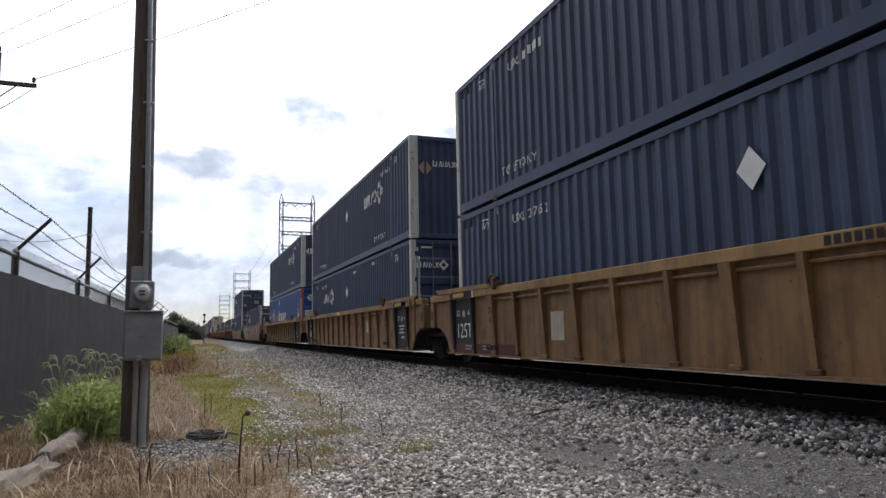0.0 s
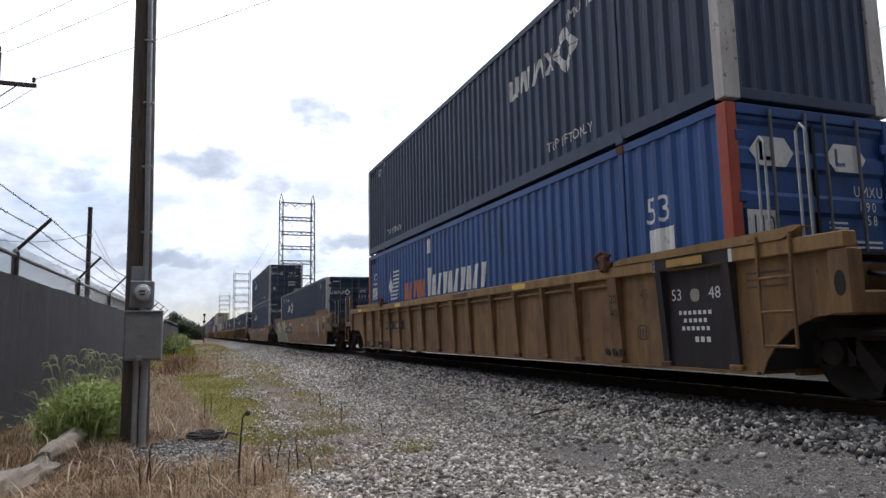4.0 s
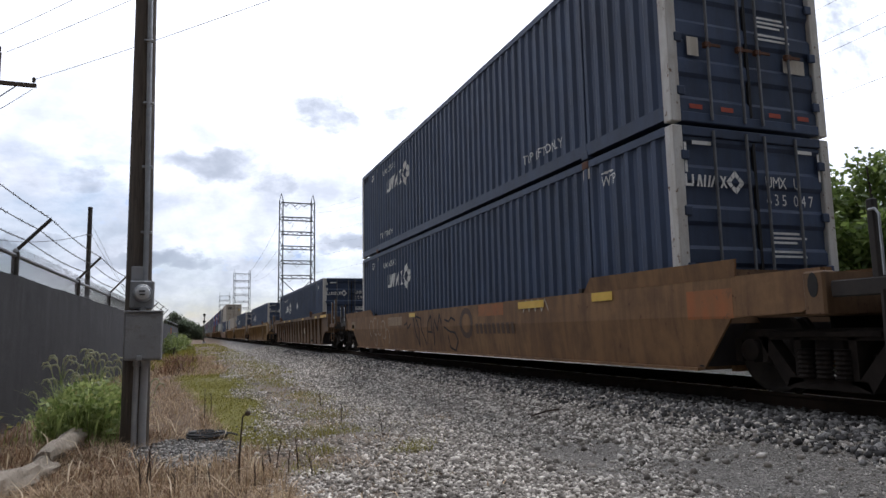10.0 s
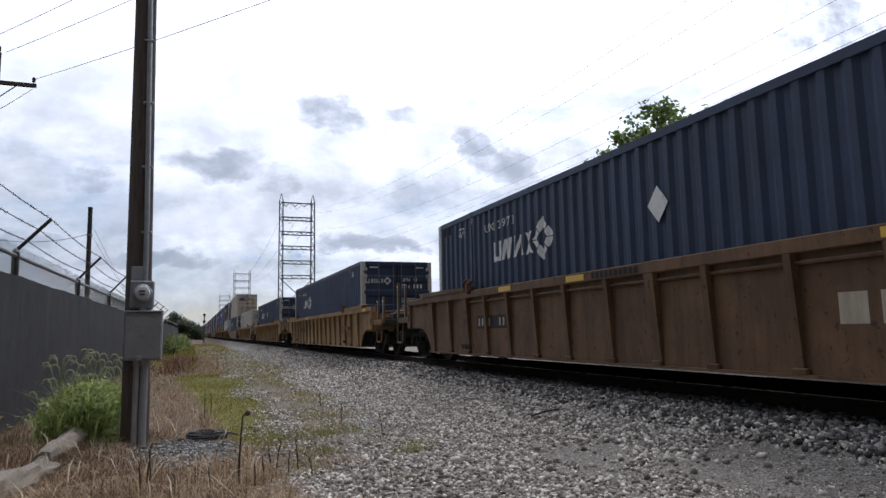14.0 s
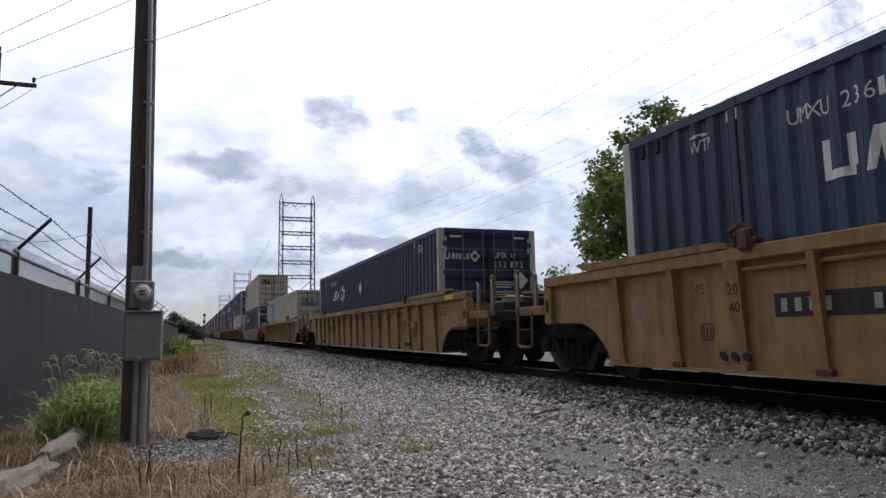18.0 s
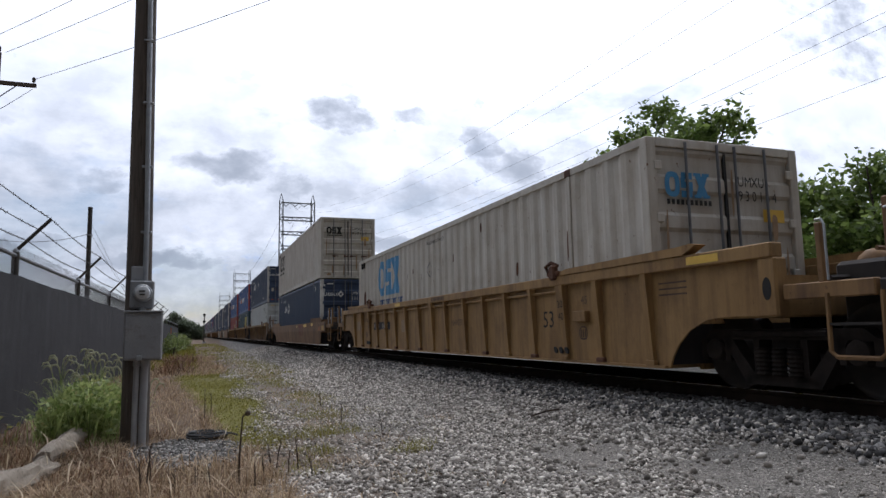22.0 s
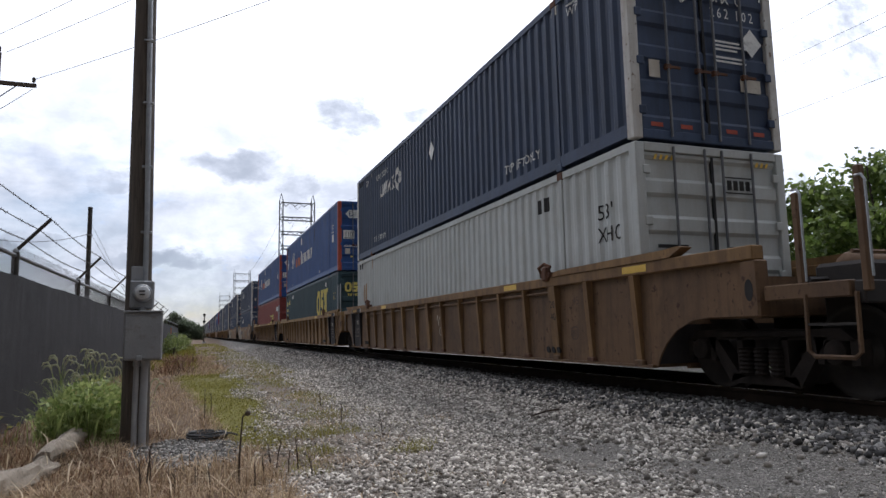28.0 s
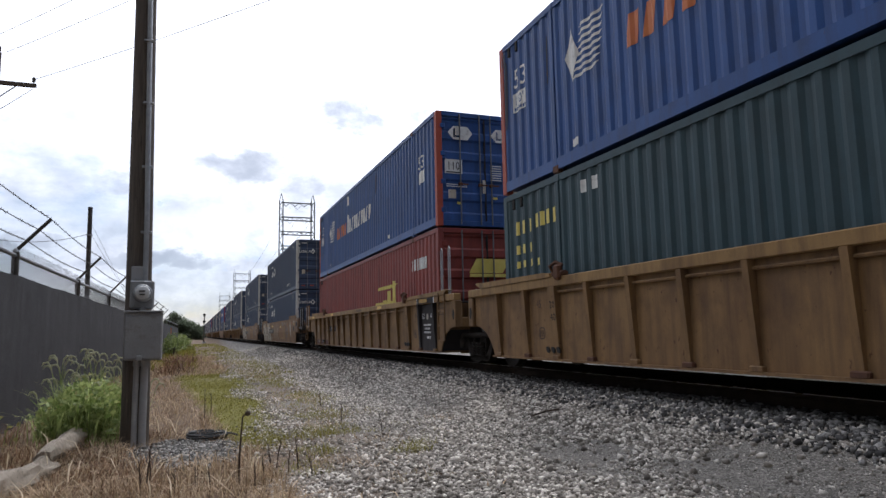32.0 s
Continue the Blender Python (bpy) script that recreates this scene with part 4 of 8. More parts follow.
def make_tree(base, lean, height, clusters, per, leaf, seed, label, name="tree", material=None, spread=0.55, size=1.0):
    """clusters: (dx, dy, z, radius) lumps of the crown; limbs run to each."""
    rng = np.random.default_rng(seed)
    bx, by, bz = base
    tree = thing(name, label, "tree" if name == "tree" else "bush", "trees behind the track", m=pose(bx, by, bz))
    fork = (lean[0] * 0.55, lean[1] * 0.55, height * 0.38)
    trunk = Shape().bent([(0, 0, -0.3), (lean[0] * 0.2, lean[1] * 0.2, height * 0.14), fork, (lean[0], lean[1], height * 0.7)], [0.24 * size, 0.2 * size, 0.15 * size, 0.06 * size], 12)
    part("trunk", trunk, BARK, tree, smooth=True)
    pts = []
    for k, (dx, dy, z, r) in enumerate(clusters):
        mid = ((fork[0] + dx) / 2 + rng.uniform(-.2, .2), (fork[1] + dy) / 2 + rng.uniform(-.2, .2), (fork[2] + z) / 2 - 0.1)
        part("limb", Shape().bent([fork if k % 2 else (lean[0] * 0.8, lean[1] * 0.8, height * 0.52), mid, (dx, dy, z)], [0.085 * size, 0.055 * size, 0.02], 7), BARK, tree, smooth=True)
        m = max(3, int(per * r * r / 40))
        tw = rng.normal(size=(m, 3))
        tw /= np.linalg.norm(tw, axis=1, keepdims=True)
        tw = tw * (r * rng.uniform(0.35, 1.05, (m, 1)) ** 0.8) * np.array([1, 1, 0.8]) + np.array([dx, dy, z])
        for t in tw:
            pts.append(t + rng.normal(scale=0.16 * spread / 0.55, size=(40, 3)))
    v, f = leaves_np(np.concatenate(pts), leaf, rng)
    part("crown", mesh_np("crown", v, f, material or LEAF), None, tree, "loose crown of green leaves with gaps")
    return tree


def crown(rng, box, n, r):
    x0, x1, y0, y1, z0, z1 = box
    out = []
    for _ in range(n):
        a, b, c = rng.uniform(-1, 1), rng.uniform(-1, 1), rng.uniform(-1, 1)
        if a * a + b * b + c * c > 1.25:
            continue
        out.append(((x0 + x1) / 2 + a * (x1 - x0) / 2, (y0 + y1) / 2 + b * (y1 - y0) / 2, (z0 + z1) / 2 + c * (z1 - z0) / 2, r * rng.uniform(0.7, 1.25)))
    return out


def make_trees():
    rng = random.Random(4)
    c = crown(rng, (-2.0, 2.0, -3.4, 4.7, 3.3, 7.3), 66, 0.9)
    c += [(0.1, dy, z, r) for dy, z, r in ((0.4, 8.5, 0.75), (1.4, 8.5, 0.75), (2.6, 8.1, 0.8), (3.7, 7.7, 0.75), (4.3, 7.2, 0.7), (4.9, 6.3, 0.75), (5.3, 5.5, 0.7), (5.1, 4.4, 0.8), (-0.8, 7.6, 0.8), (-1.6, 7.6, 0.6), (-2.6, 7.7, 0.7), (-2.8, 6.9, 0.7), (-3.3, 5.6, 0.8), (-3.5, 4.4, 0.8))]
    make_tree((15.2, 18.2, 0), (0.5, 0.9, 0), 8.0, c, 520, 0.21, 11, "leafy green tree with a leaning dark trunk behind the track")
    for k, (x, y, h, w) in enumerate(((15.4, 11.2, 5.0, 1.9), (15.2, 9.0, 4.9, 2.3), (15.4, 5.0, 5.0, 2.4), (16.8, 13.4, 3.7, 1.9), (17.4, 20.8, 2.0, 2.0), (17.6, 25.5, 1.9, 2.0))):
        c = crown(rng, (-1.5, 1.5, -w, w, 0.4, h), 74, 0.95)
        make_tree((x, y, 0), (0.2, -0.3, 0), h * 0.9, c, 470, 0.18, 30 + k, "dense green shrub tree behind the track", size=0.7)
    for k, (x, y, h) in enumerate(((17.5, 37.5, 5.0), (18.0, 29.5, 4.0), (19.5, 46, 4.2))):
        c = crown(rng, (-1.3, 1.3, -1.4, 1.4, 1.2, h), 20, 0.8)
        make_tree((x, y, 0), (0.1, 0.1, 0), h * 0.9, c, 330, 0.2, 40 + k, "small green bush tree beyond the track", size=0.6)
    # the far wood at the end of the line
    for k in range(7):
        x, y = -9.0 + k * 1.65 + rng.uniform(-0.4, 0.4), 215 + rng.uniform(-14, 14)
        h = (4.5, 6.5, 8.2, 8.6, 7.6, 6.6, 4.6)[k]
        c = crown(rng, (-2.0, 2.0, -2.4, 2.4, 0.6, h - 0.6), 26, 1.2)
        make_tree((x, y, 0), (0.2, 0, 0), h * 0.8, c, 170, 0.5, 60 + k, "distant green tree at the end of the line", material=HAZED_LEAF, spread=1.4)
    for k in range(9):
        y = 46 + k * 7.0
        x = -1.35 + rng.uniform(-0.3, 0.4)
        c = crown(rng, (-0.7, 0.7, -1.6, 1.6, 0.15, 0.8 + rng.uniform(0, 0.7)), 10, 0.42)
        make_tree((x, y, 0), (0.1, 0, 0), 0.9, c, 260, 0.14, 80 + k, "low green bush along the fence", "bush", BUSH_LEAF, size=0.25)


make_trees()


def blades_np(base, height, width, lean, rng):
    """Tapered bent blades: five points, three triangles each."""
    n = len(base)
    a = rng.uniform(0, 2 * np.pi, n)
    d = np.stack([np.cos(a), np.sin(a), np.zeros(n)], 1)
    s = np.stack([-np.sin(a + rng.normal(scale=.6, size=n)), np.cos(a), np.zeros(n)], 1)
    h, w = height[:, None], (width * rng.uniform(0.6, 1.4, n))[:, None]
    b = (lean * rng.uniform(0.2, 1.4, n))[:, None] * h
    z = np.array([[0, 0, 1.0]])
    m = base + z * h * 0.6 + d * b * 0.35
    v = np.stack([base - s * w / 2, base + s * w / 2, m + s * w * 0.38, m - s * w * 0.38, base + z * h * (1 - 0.25 * np.minimum(b / h, 1)) + d * b], 1)
    f = np.array([[0, 1, 2], [0, 2, 3], [3, 2, 4]])
    return v.reshape(-1, 3), (np.arange(n)[:, None, None] * 5 + f[None]).reshape(-1, 3)


def scatter(rng, n, x0, x1, y0, y1, keep=None, near=1.0):
    """Points on the ground, denser towards y0 by the power near."""
    x = rng.uniform(x0, x1, n)
    y = y0 + (y1 - y0) * rng.uniform(0, 1, n) ** near
    if keep is not None:
        k = keep(x, y, rng.uniform(0, 1, n))
        x, y = x[k], y[k]
    z = np.array([ground_height(a, b) for a, b in zip(x, y)]) - 0.01
    return np.stack([x, y, z], 1)


def wob(x, y, s=0.6, seed=0.0):
    return np.array([noise.noise((a * s, b * s, seed)) for a, b in zip(x, y)])


def grass_edge(y):
    """Where the dry grass gives way to stone, by distance."""
    return 0.85 + 0.2 * np.sin(y * 0.5 + 1.0) + 0.005 * (y - 6)


def stuff(name, parts, material, label, category):
    v = np.concatenate([p[0] for p in parts])
    off, fs = 0, []
    for a, b in parts:
        fs.append(b + off)
        off += len(a)
    return tagged(new(name, mesh_np(name, v, np.concatenate(fs), material)), label, category, kind="stuff")


def make_grass():
    rng = np.random.default_rng(9)

    def dry(x, y, u):
        stones = ((x + 0.05) / 0.62) ** 2 + ((y - 8.0) / 0.95) ** 2 < 1
        green = np.exp(-(((x - 0.96 + 0.02 * y) / np.maximum(0.05 * y - 0.12, 0.1)) ** 4)) * ((y > 7.9) & (y < 23))
        return (x < grass_edge(y) + 0.35 * wob(x, y)) & ~stones & (u > green * 1.2) & (u < 0.75 + 0.6 * wob(x, y, 1.3, 4))
    p = scatter(rng, 70000, -2.3, 2.0, 4.6, 42, dry, 1.6)
    q = scatter(rng, 22000, -2.3, 1.0, 4.6, 8.6, dry)
    far = np.clip(p[:, 1] / 14, 0.8, 2.2)
    parts = [blades_np(p, rng.uniform(0.03, 0.2, len(p)) * np.clip(0.75 + 1.9 * wob(p[:, 0], p[:, 1], 1.7, 5), 0.25, 2.0), 0.007 * far, 1.3, rng), blades_np(q, rng.uniform(0.03, 0.15, len(q)) * np.clip(0.8 + 1.9 * wob(q[:, 0], q[:, 1], 2.2, 8), 0.25, 2.0), 0.007, 2.2, rng)]
    # thin straw lying flat
    f = scatter(rng, 5000, -2.3, 1.4, 4.8, 16, dry, 1.4)
    parts.append(blades_np(f + [0, 0, 0.04], rng.uniform(0.03, 0.07, len(f)), 0.011, 5.0, rng))
    k = scatter(rng, 520, -2.0, 0.9, 5.2, 9.5, dry)
    stuff("straw_stems", [blades_np(k + [0, 0, 0.02], rng.uniform(0.1, 0.34, len(k)), 0.012, 1.4, rng)], PALE_STRAW, "pale bent straw stems", "grass")
    g = scatter(rng, 4200, 0.8, 3.2, 4.8, 14, lambda x, y, u: u < np.exp(-((x - 1.3 - 0.04 * y) / 0.6) ** 2) * np.clip(0.5 + 1.4 * wob(x, y, 1.1, 12), 0, 1))
    parts.append(blades_np(g + [0, 0, 0.03], rng.uniform(0.02, 0.07, len(g)), 0.008, 3.0, rng))
    e = scatter(rng, 1500, -0.6, 1.3, 5.2, 8.2, dry)
    parts.append(blades_np(e, rng.uniform(0.08, 0.26, len(e)), 0.008, 0.45, rng))
    for cx, cy, rx, ry, n in ((1.45, 9.6, 0.5, 0.9, 500), (2.15, 8.1, 0.4, 0.45, 300), (3.4, 9.4, 0.3, 0.4, 160), (1.7, 13.0, 0.5, 1.6, 500), (2.4, 17.0, 0.5, 2.0, 400), (2.6, 24.0, 0.6, 4.0, 700), (2.2, 33.0, 0.7, 6.0, 800), (1.2, 7.0, 0.3, 0.5, 250), (2.0, 15.0, 0.6, 3.0, 1500), (2.1, 22.0, 0.8, 5.0, 2200), (1.7, 30.0, 0.8, 7.0, 2000)):
        t = scatter(rng, n, cx - rx, cx + rx, cy - ry, cy + ry, lambda x, y, u: ((x - cx) / rx) ** 2 + ((y - cy) / ry) ** 2 < u)
        parts.append(blades_np(t, rng.uniform(0.02, 0.1, len(t)), 0.006 * max(1, cy / 10), 1.4, rng))
    stuff("dry_grass", parts, STRAW, "matted straw-coloured dry grass", "grass")

    def fresh(x, y, u):
        a = np.exp(-(((x - 0.96 + 0.02 * y) / np.maximum(0.05 * y - 0.12, 0.1)) ** 4)) * ((y > 7.9) & (y < 23.5))
        return (u < a * (0.75 + 0.8 * wob(x, y, 0.8, 2)))
    p = scatter(rng, 70000, -0.6, 2.2, 7.6, 24, fresh, 1.0)
    o = scatter(rng, 16000, 1.1, 3.6, 8.5, 24, lambda x, y, u: u < 0.9 * np.exp(-((x - 1.6 - 0.03 * y) / 0.6) ** 2) * np.clip(0.35 + 1.5 * wob(x, y, 0.7, 17), 0, 1), 1.2)

    def tufts(x, y, u):
        return (wob(x, y, 0.9, 11) > 0.22) & (u < 0.5) & (x > grass_edge(y))
    t = scatter(rng, 9000, 0.5, 3.2, 5.5, 22, tufts, 1.3)

    def verge(x, y, u):
        return u < 0.8
    w = scatter(rng, 5000, -1.9, 0.2, 27, 80, verge, 1.5)
    far = np.clip(w[:, 1] / 14, 1, 4)
    z = scatter(rng, 16000, -0.4, 3.3, 22, 110, lambda x, y, u: u < 0.45 + 1.3 * wob(x, y, 0.35, 31), 1.5)
    tuft = []
    for cx, cy, rx, ry, n in ((1.75, 8.95, 0.5, 0.6, 1500), (1.4, 8.6, 0.35, 0.4, 900), (2.22, 7.05, 0.28, 0.26, 650), (2.5, 7.5, 0.3, 0.3, 400), (1.3, 7.5, 0.3, 0.4, 700), (1.05, 6.6, 0.3, 0.5, 500), (0.9, 8.5, 0.3, 0.5, 500), (1.9, 10.6, 0.5, 0.9, 1100), (2.2, 13.6, 0.5, 1.8, 1500), (2.1, 19.0, 0.7, 3.0, 2600), (2.5, 28.0, 0.9, 6.0, 3600)):
        t2 = scatter(rng, n, cx - rx, cx + rx, cy - ry, cy + ry, lambda x, y, u: ((x - cx) / rx) ** 2 + ((y - cy) / ry) ** 2 < u)
        tuft.append(blades_np(t2, rng.uniform(0.025, 0.1, len(t2)), 0.006 * max(1, cy / 10), 1.2, rng))
    stuff("green_grass", tuft + [blades_np(z, rng.uniform(0.03, 0.12, len(z)), 0.02 * np.clip(z[:, 1] / 25, 1, 3), 1.2, rng), blades_np(p, rng.uniform(0.015, 0.055, len(p)), 0.011, 1.1, rng), blades_np(o, rng.uniform(0.02, 0.08, len(o)), 0.008, 1.2, rng), blades_np(t, rng.uniform(0.02, 0.07, len(t)), 0.006, 0.9, rng),
                          blades_np(w, rng.uniform(0.06, 0.3, len(w)), 0.012 * far, 0.5, rng)], GRASS, "patchy yellow-green grass in the grit", "grass")


def make_weeds():
    """A clump of foxtail: stems with long leaves and nodding seed heads."""
    rng = np.random.default_rng(3)
    r2 = random.Random(3)
    clump = thing("weed_clump", "lush clump of green foxtail grass by the fence", "plant", m=pose(-1.2, 9.7, 0) @ Matrix.Scale(1.02, 4))
    pts = []
    for _ in range(1100):
        a, b = rng.normal(scale=0.27), rng.normal(scale=0.42)
        pts.append((np.clip(a, -0.5, 0.5), np.clip(b, -0.8, 0.9), 0))
    pts = np.array(pts)
    mound = np.exp(-(pts[:, 0] / 0.55) ** 2)
    v, f = blades_np(pts, (0.34 + 0.52 * mound) * rng.uniform(0.4, 1.15, len(pts)), 0.013, 0.6, rng)
    part("leaves", mesh_np("leaves", v, f, WEED), None, clump)
    up = []
    for _ in range(900):
        x, y = np.clip(rng.normal(scale=0.26), -0.5, 0.5), np.clip(rng.normal(scale=0.4), -0.8, 0.8)
        z = rng.uniform(0.1, 0.68) * math.exp(-(x / 0.7) ** 2)
        up += [(x, y, z)] * 3
    lv, lf = leaves_np(np.array(up) + rng.normal(scale=0.03, size=(len(up), 3)), 0.085, rng, 0.1)
    part("side_leaves", mesh_np("side_leaves", lv, lf, WEED), None, clump)
    # scattered pale leaves put the clump's highlights into leaf colour
    tv, tf = leaves_np(np.array(up[::9]) * [1.1, 1.1, 1.15], 0.05, rng, 0.0)
    part("pale_leaves", mesh_np("pale_leaves", tv, tf, PALE_WEED), None, clump, "pale leaves coloured as highlights")
    for k in range(52):
        x, y = r2.gauss(0, 0.32), r2.gauss(0, 0.4)
        h = r2.uniform(0.5, 1.0) * (1.12 - 0.5 * min(1, abs(x)))
        dx, dy = r2.uniform(-0.15, 0.12), r2.uniform(-0.1, 0.1)
        stem = part("stem", Shape().bent([(x, y, 0), (x + dx * 0.3, y, h * 0.6), (x + dx, y + dy, h)], [0.004, 0.003, 0.002], 4), WEED, clump)
        t = 1 if dx >= 0 else -1
        part("seed_head", Shape().bent([(x + dx, y + dy, h), (x + dx + 0.012 * t, y + dy, h + 0.06), (x + dx + 0.045 * t, y + dy, h + 0.1), (x + dx + 0.085 * t, y + dy, h + 0.09), (x + dx + 0.105 * t, y + dy, h + 0.05)], [0.004, 0.011, 0.013, 0.011, 0.004], 6), SEED, stem)


def make_corner_weed():
    """A small leafy weed at the fence foot."""
    rng = np.random.default_rng(23)
    plant = thing("small_weed", "small pale yellow-green weed at the fence foot", "plant", m=pose(-2.02, 9.15, 0))
    for k in range(5):
        x, y, h = rng.uniform(-0.12, 0.14), rng.uniform(-0.15, 0.15), rng.uniform(0.18, 0.42)
        stem = part("stem", Shape().bent([(x, y, -0.02), (x + 0.02, y, h * 0.6), (x + 0.06, y, h)], [0.005, 0.004, 0.002], 5), WEED, plant)
        v, f = leaves_np(np.array([(x + 0.03, y, h * q) for q in (0.3, 0.5, 0.7, 0.85, 1.0)]), 0.06, rng, 0.0)
        part("leaf", mesh_np("leaf", v, f, PALE_WEED), None, stem)


def make_brush():
    """Dead reddish brush tangled round the logs and the fence foot."""
    rng = np.random.default_rng(41)
    parts = []
    for cx, cy, rx, ry, n, h in ((-1.5, 8.2, 0.6, 0.9, 900, 0.2), (-0.7, 7.0, 0.7, 1.0, 1300, 0.17), (-1.7, 6.6, 0.5, 0.8, 700, 0.2), (-0.55, 9.3, 0.4, 0.3, 260, 0.2), (-0.2, 6.2, 0.6, 0.5, 500, 0.12), (-2.1, 9.4, 0.25, 0.8, 300, 0.28), (-0.6, 26.0, 0.7, 3.0, 700, 0.5), (-0.4, 33.0, 0.8, 4.0, 700, 0.5)):
        t = scatter(rng, n, cx - rx, cx + rx, cy - ry, cy + ry, lambda x, y, u: ((x - cx) / rx) ** 2 + ((y - cy) / ry) ** 2 < u)
        parts.append(blades_np(t, h * rng.uniform(0.4, 1.3, len(t)), 0.009 * max(1, cy / 10), 1.5, rng))
    stuff("dead_brush", parts, BRUSH, "tangled reddish brown dead brush", "grass")


def make_stalks():
    """Dead upright stalks in the foreground."""
    r2 = random.Random(6)
    spots = [(0.40, 6.15, 0.62, 1), (-0.33, 6.2, 0.42, 0), (-0.30, 6.3, 0.36, 0), (-0.36, 6.05, 0.3, 0), (0.72, 6.6, 0.3, 0), (0.80, 6.9, 0.3, 0), (0.86, 6.5, 0.24, 0), (0.98, 6.7, 0.32, 0), (0.62, 6.3, 0.25, 0),
             (0.2, 11.0, 0.5, 0), (0.3, 11.4, 0.4, 0), (0.17, 6.1, 0.2, 0), (0.52, 6.0, 0.22, 0), (1.05, 6.3, 0.2, 0), (2.0, 9.6, 0.3, 0), (2.25, 8.3, 0.32, 0), (2.1, 11.8, 0.3, 0), (-0.1, 5.9, 0.2, 0), (0.05, 6.3, 0.17, 0), (0.0, 25, 0.9, 0), (0.3, 26, 0.8, 0)]
    for x, y, h, head in spots:
        z = ground_height(x, y) - 0.02
        s = thing("dead_stalk", "dry dark brown weed stalk standing in the grit", "plant", "dead stalks", m=pose(x, y, z))
        k = r2.uniform(-0.05, 0.05)
        if head:
            part("stem", Shape().bent([(0, 0, 0), (0.0, 0, h * 0.4), (0.012, 0, h * 0.75), (0.02, 0, h * 0.95), (0.045, 0, h)], [0.010, 0.009, 0.008, 0.007, 0.006], 6), BROWN_STALK, s)
            part("seed_head", Shape().lathe((0.04, 0, h - 0.01), (0.8, 0, 0.3), [(0, 0.008), (0.015, 0.022), (0.035, 0.022), (0.05, 0.008)], 8), BROWN_STALK, s)
        else:
            part("stem", Shape().bent([(0, 0, 0), (k * 0.3, 0, h * 0.5), (k, 0.01, h)], [0.007, 0.006, 0.003], 5), BROWN_STALK, s)
            for j in range(4):
                zz = h * (0.45 + 0.14 * j)
                part("twig", Shape().bent([(k * zz / h, 0, zz), (k * zz / h + r2.uniform(-0.03, 0.03), r2.uniform(-0.03, 0.03), zz + 0.04)], [0.004, 0.002], 4), BROWN_STALK, s)


make_grass()
make_weeds()
make_corner_weed()
make_brush()
make_stalks()


# ---- sky: slow dark clouds ----
def make_clouds():
    """Upright far sheets of soft cloud: a high one that drifts and a low one on the horizon."""
    high = [(60, 730, 330, 120, 1.0), (250, 660, 240, 80, 0.85), (470, 1035, 170, 95, 0.85), (560, 985, 170, 80, 0.85), (870, 1045, 150, 65, 0.8), (1230, 930, 150, 130, 0.8), (1380, 820, 250, 130, 0.85), (1560, 720, 260, 90, 0.7), (840, 800, 200, 40, 0.35), (3950, 1900, 800, 420, 0.62), (-540, 640, 170, 60, 0.6), (-900, 900, 200, 90, 0.5)]
    low = [(-180, 320, 420, 62, 1.0), (820, 420, 330, 60, 0.95), (330, 290, 330, 50, 0.7), (-700, 380, 260, 50, 0.8), (1700, 430, 400, 80, 0.7)]
    made = []
    for name, spots, y, z0, z1, label in (("cloud_backdrop", high, 3000, 380, 3200, "soft grey clouds drifting under a white sky"), ("horizon_cloud_backdrop", low, 3100, 0, 640, "low bank of grey and white cloud on the horizon")):
        sheet = Shape().add([(-3600, 0, z0), (6500, 0, z0), (6500, 0, z1), (-3600, 0, z1)], [(0, 1, 2, 3)])
        ob = solid(name, sheet, cloud_mat(spots, (390, 600) if spots is high else (620, 403)), label, "clouds", kind="structure")
        ob.matrix_basis = pose(0, y, 0)
        made.append(ob)
    return made[0]


CLOUDS = make_clouds()


# ---- lettering as flat convex pieces ----
def rect(u0, v0, u1, v1):
    return [(u0, v0), (u1, v0), (u1, v1), (u0, v1)]


def slab(u, v, w, h, lean=0.0):
    """A leaning bar: lower left corner, width, height, lean of the top."""
    return [(u, v), (u + w, v), (u + w + lean, v + h), (u + lean, v + h)]


def diamond(u, v, w, h):
    return [(u, v - h / 2), (u + w / 2, v), (u, v + h / 2), (u - w / 2, v)]


def diamond_ring(u, v, w, h, t=0.48):
    """A pierced diamond cut into eight plates by narrow slits."""
    a, b = diamond(u, v, w, h), diamond(u, v, w * t, h * t)
    mixd = lambda m, n, f: (m[0] + (n[0] - m[0]) * f, m[1] + (n[1] - m[1]) * f)
    out = []
    for k in range(4):
        p, q, r, s = a[k], a[(k + 1) % 4], b[(k + 1) % 4], b[k]
        for f0, f1 in ((0.03, 0.47), (0.53, 0.97)):
            out.append([mixd(p, q, f0), mixd(p, q, f1), mixd(s, r, f1), mixd(s, r, f0)])
    return out


_text = {}


def words(body, u, v, size, sx=1.0):
    """Triangles of a line of writing in the built-in font; size is the height of a figure."""
    if body not in _text:
        data = bpy.data.curves.new("writing", "FONT")
        data.body = body
        data.resolution_u = 2
        ob = new("writing", data)
        me = bpy.data.meshes.new_from_object(ob.evaluated_get(bpy.context.evaluated_depsgraph_get()))
        me.calc_loop_triangles()
        _text[body] = [[tuple(me.vertices[i].co[:2]) for i in t.vertices] for t in me.loop_triangles]
        bpy.data.objects.remove(ob)
        bpy.data.meshes.remove(me)
    k = size / 0.69
    return [[(u + a * k * sx, v + b * k) for a, b in tri] for tri in _text[body]]


def bars(u, v, count, w, h, gap):
    """Writing that cannot be read, or must not be: plain bars."""
    return [rect(u + i * (w + gap), v, u + i * (w + gap) + w, v + h) for i in range(count)]


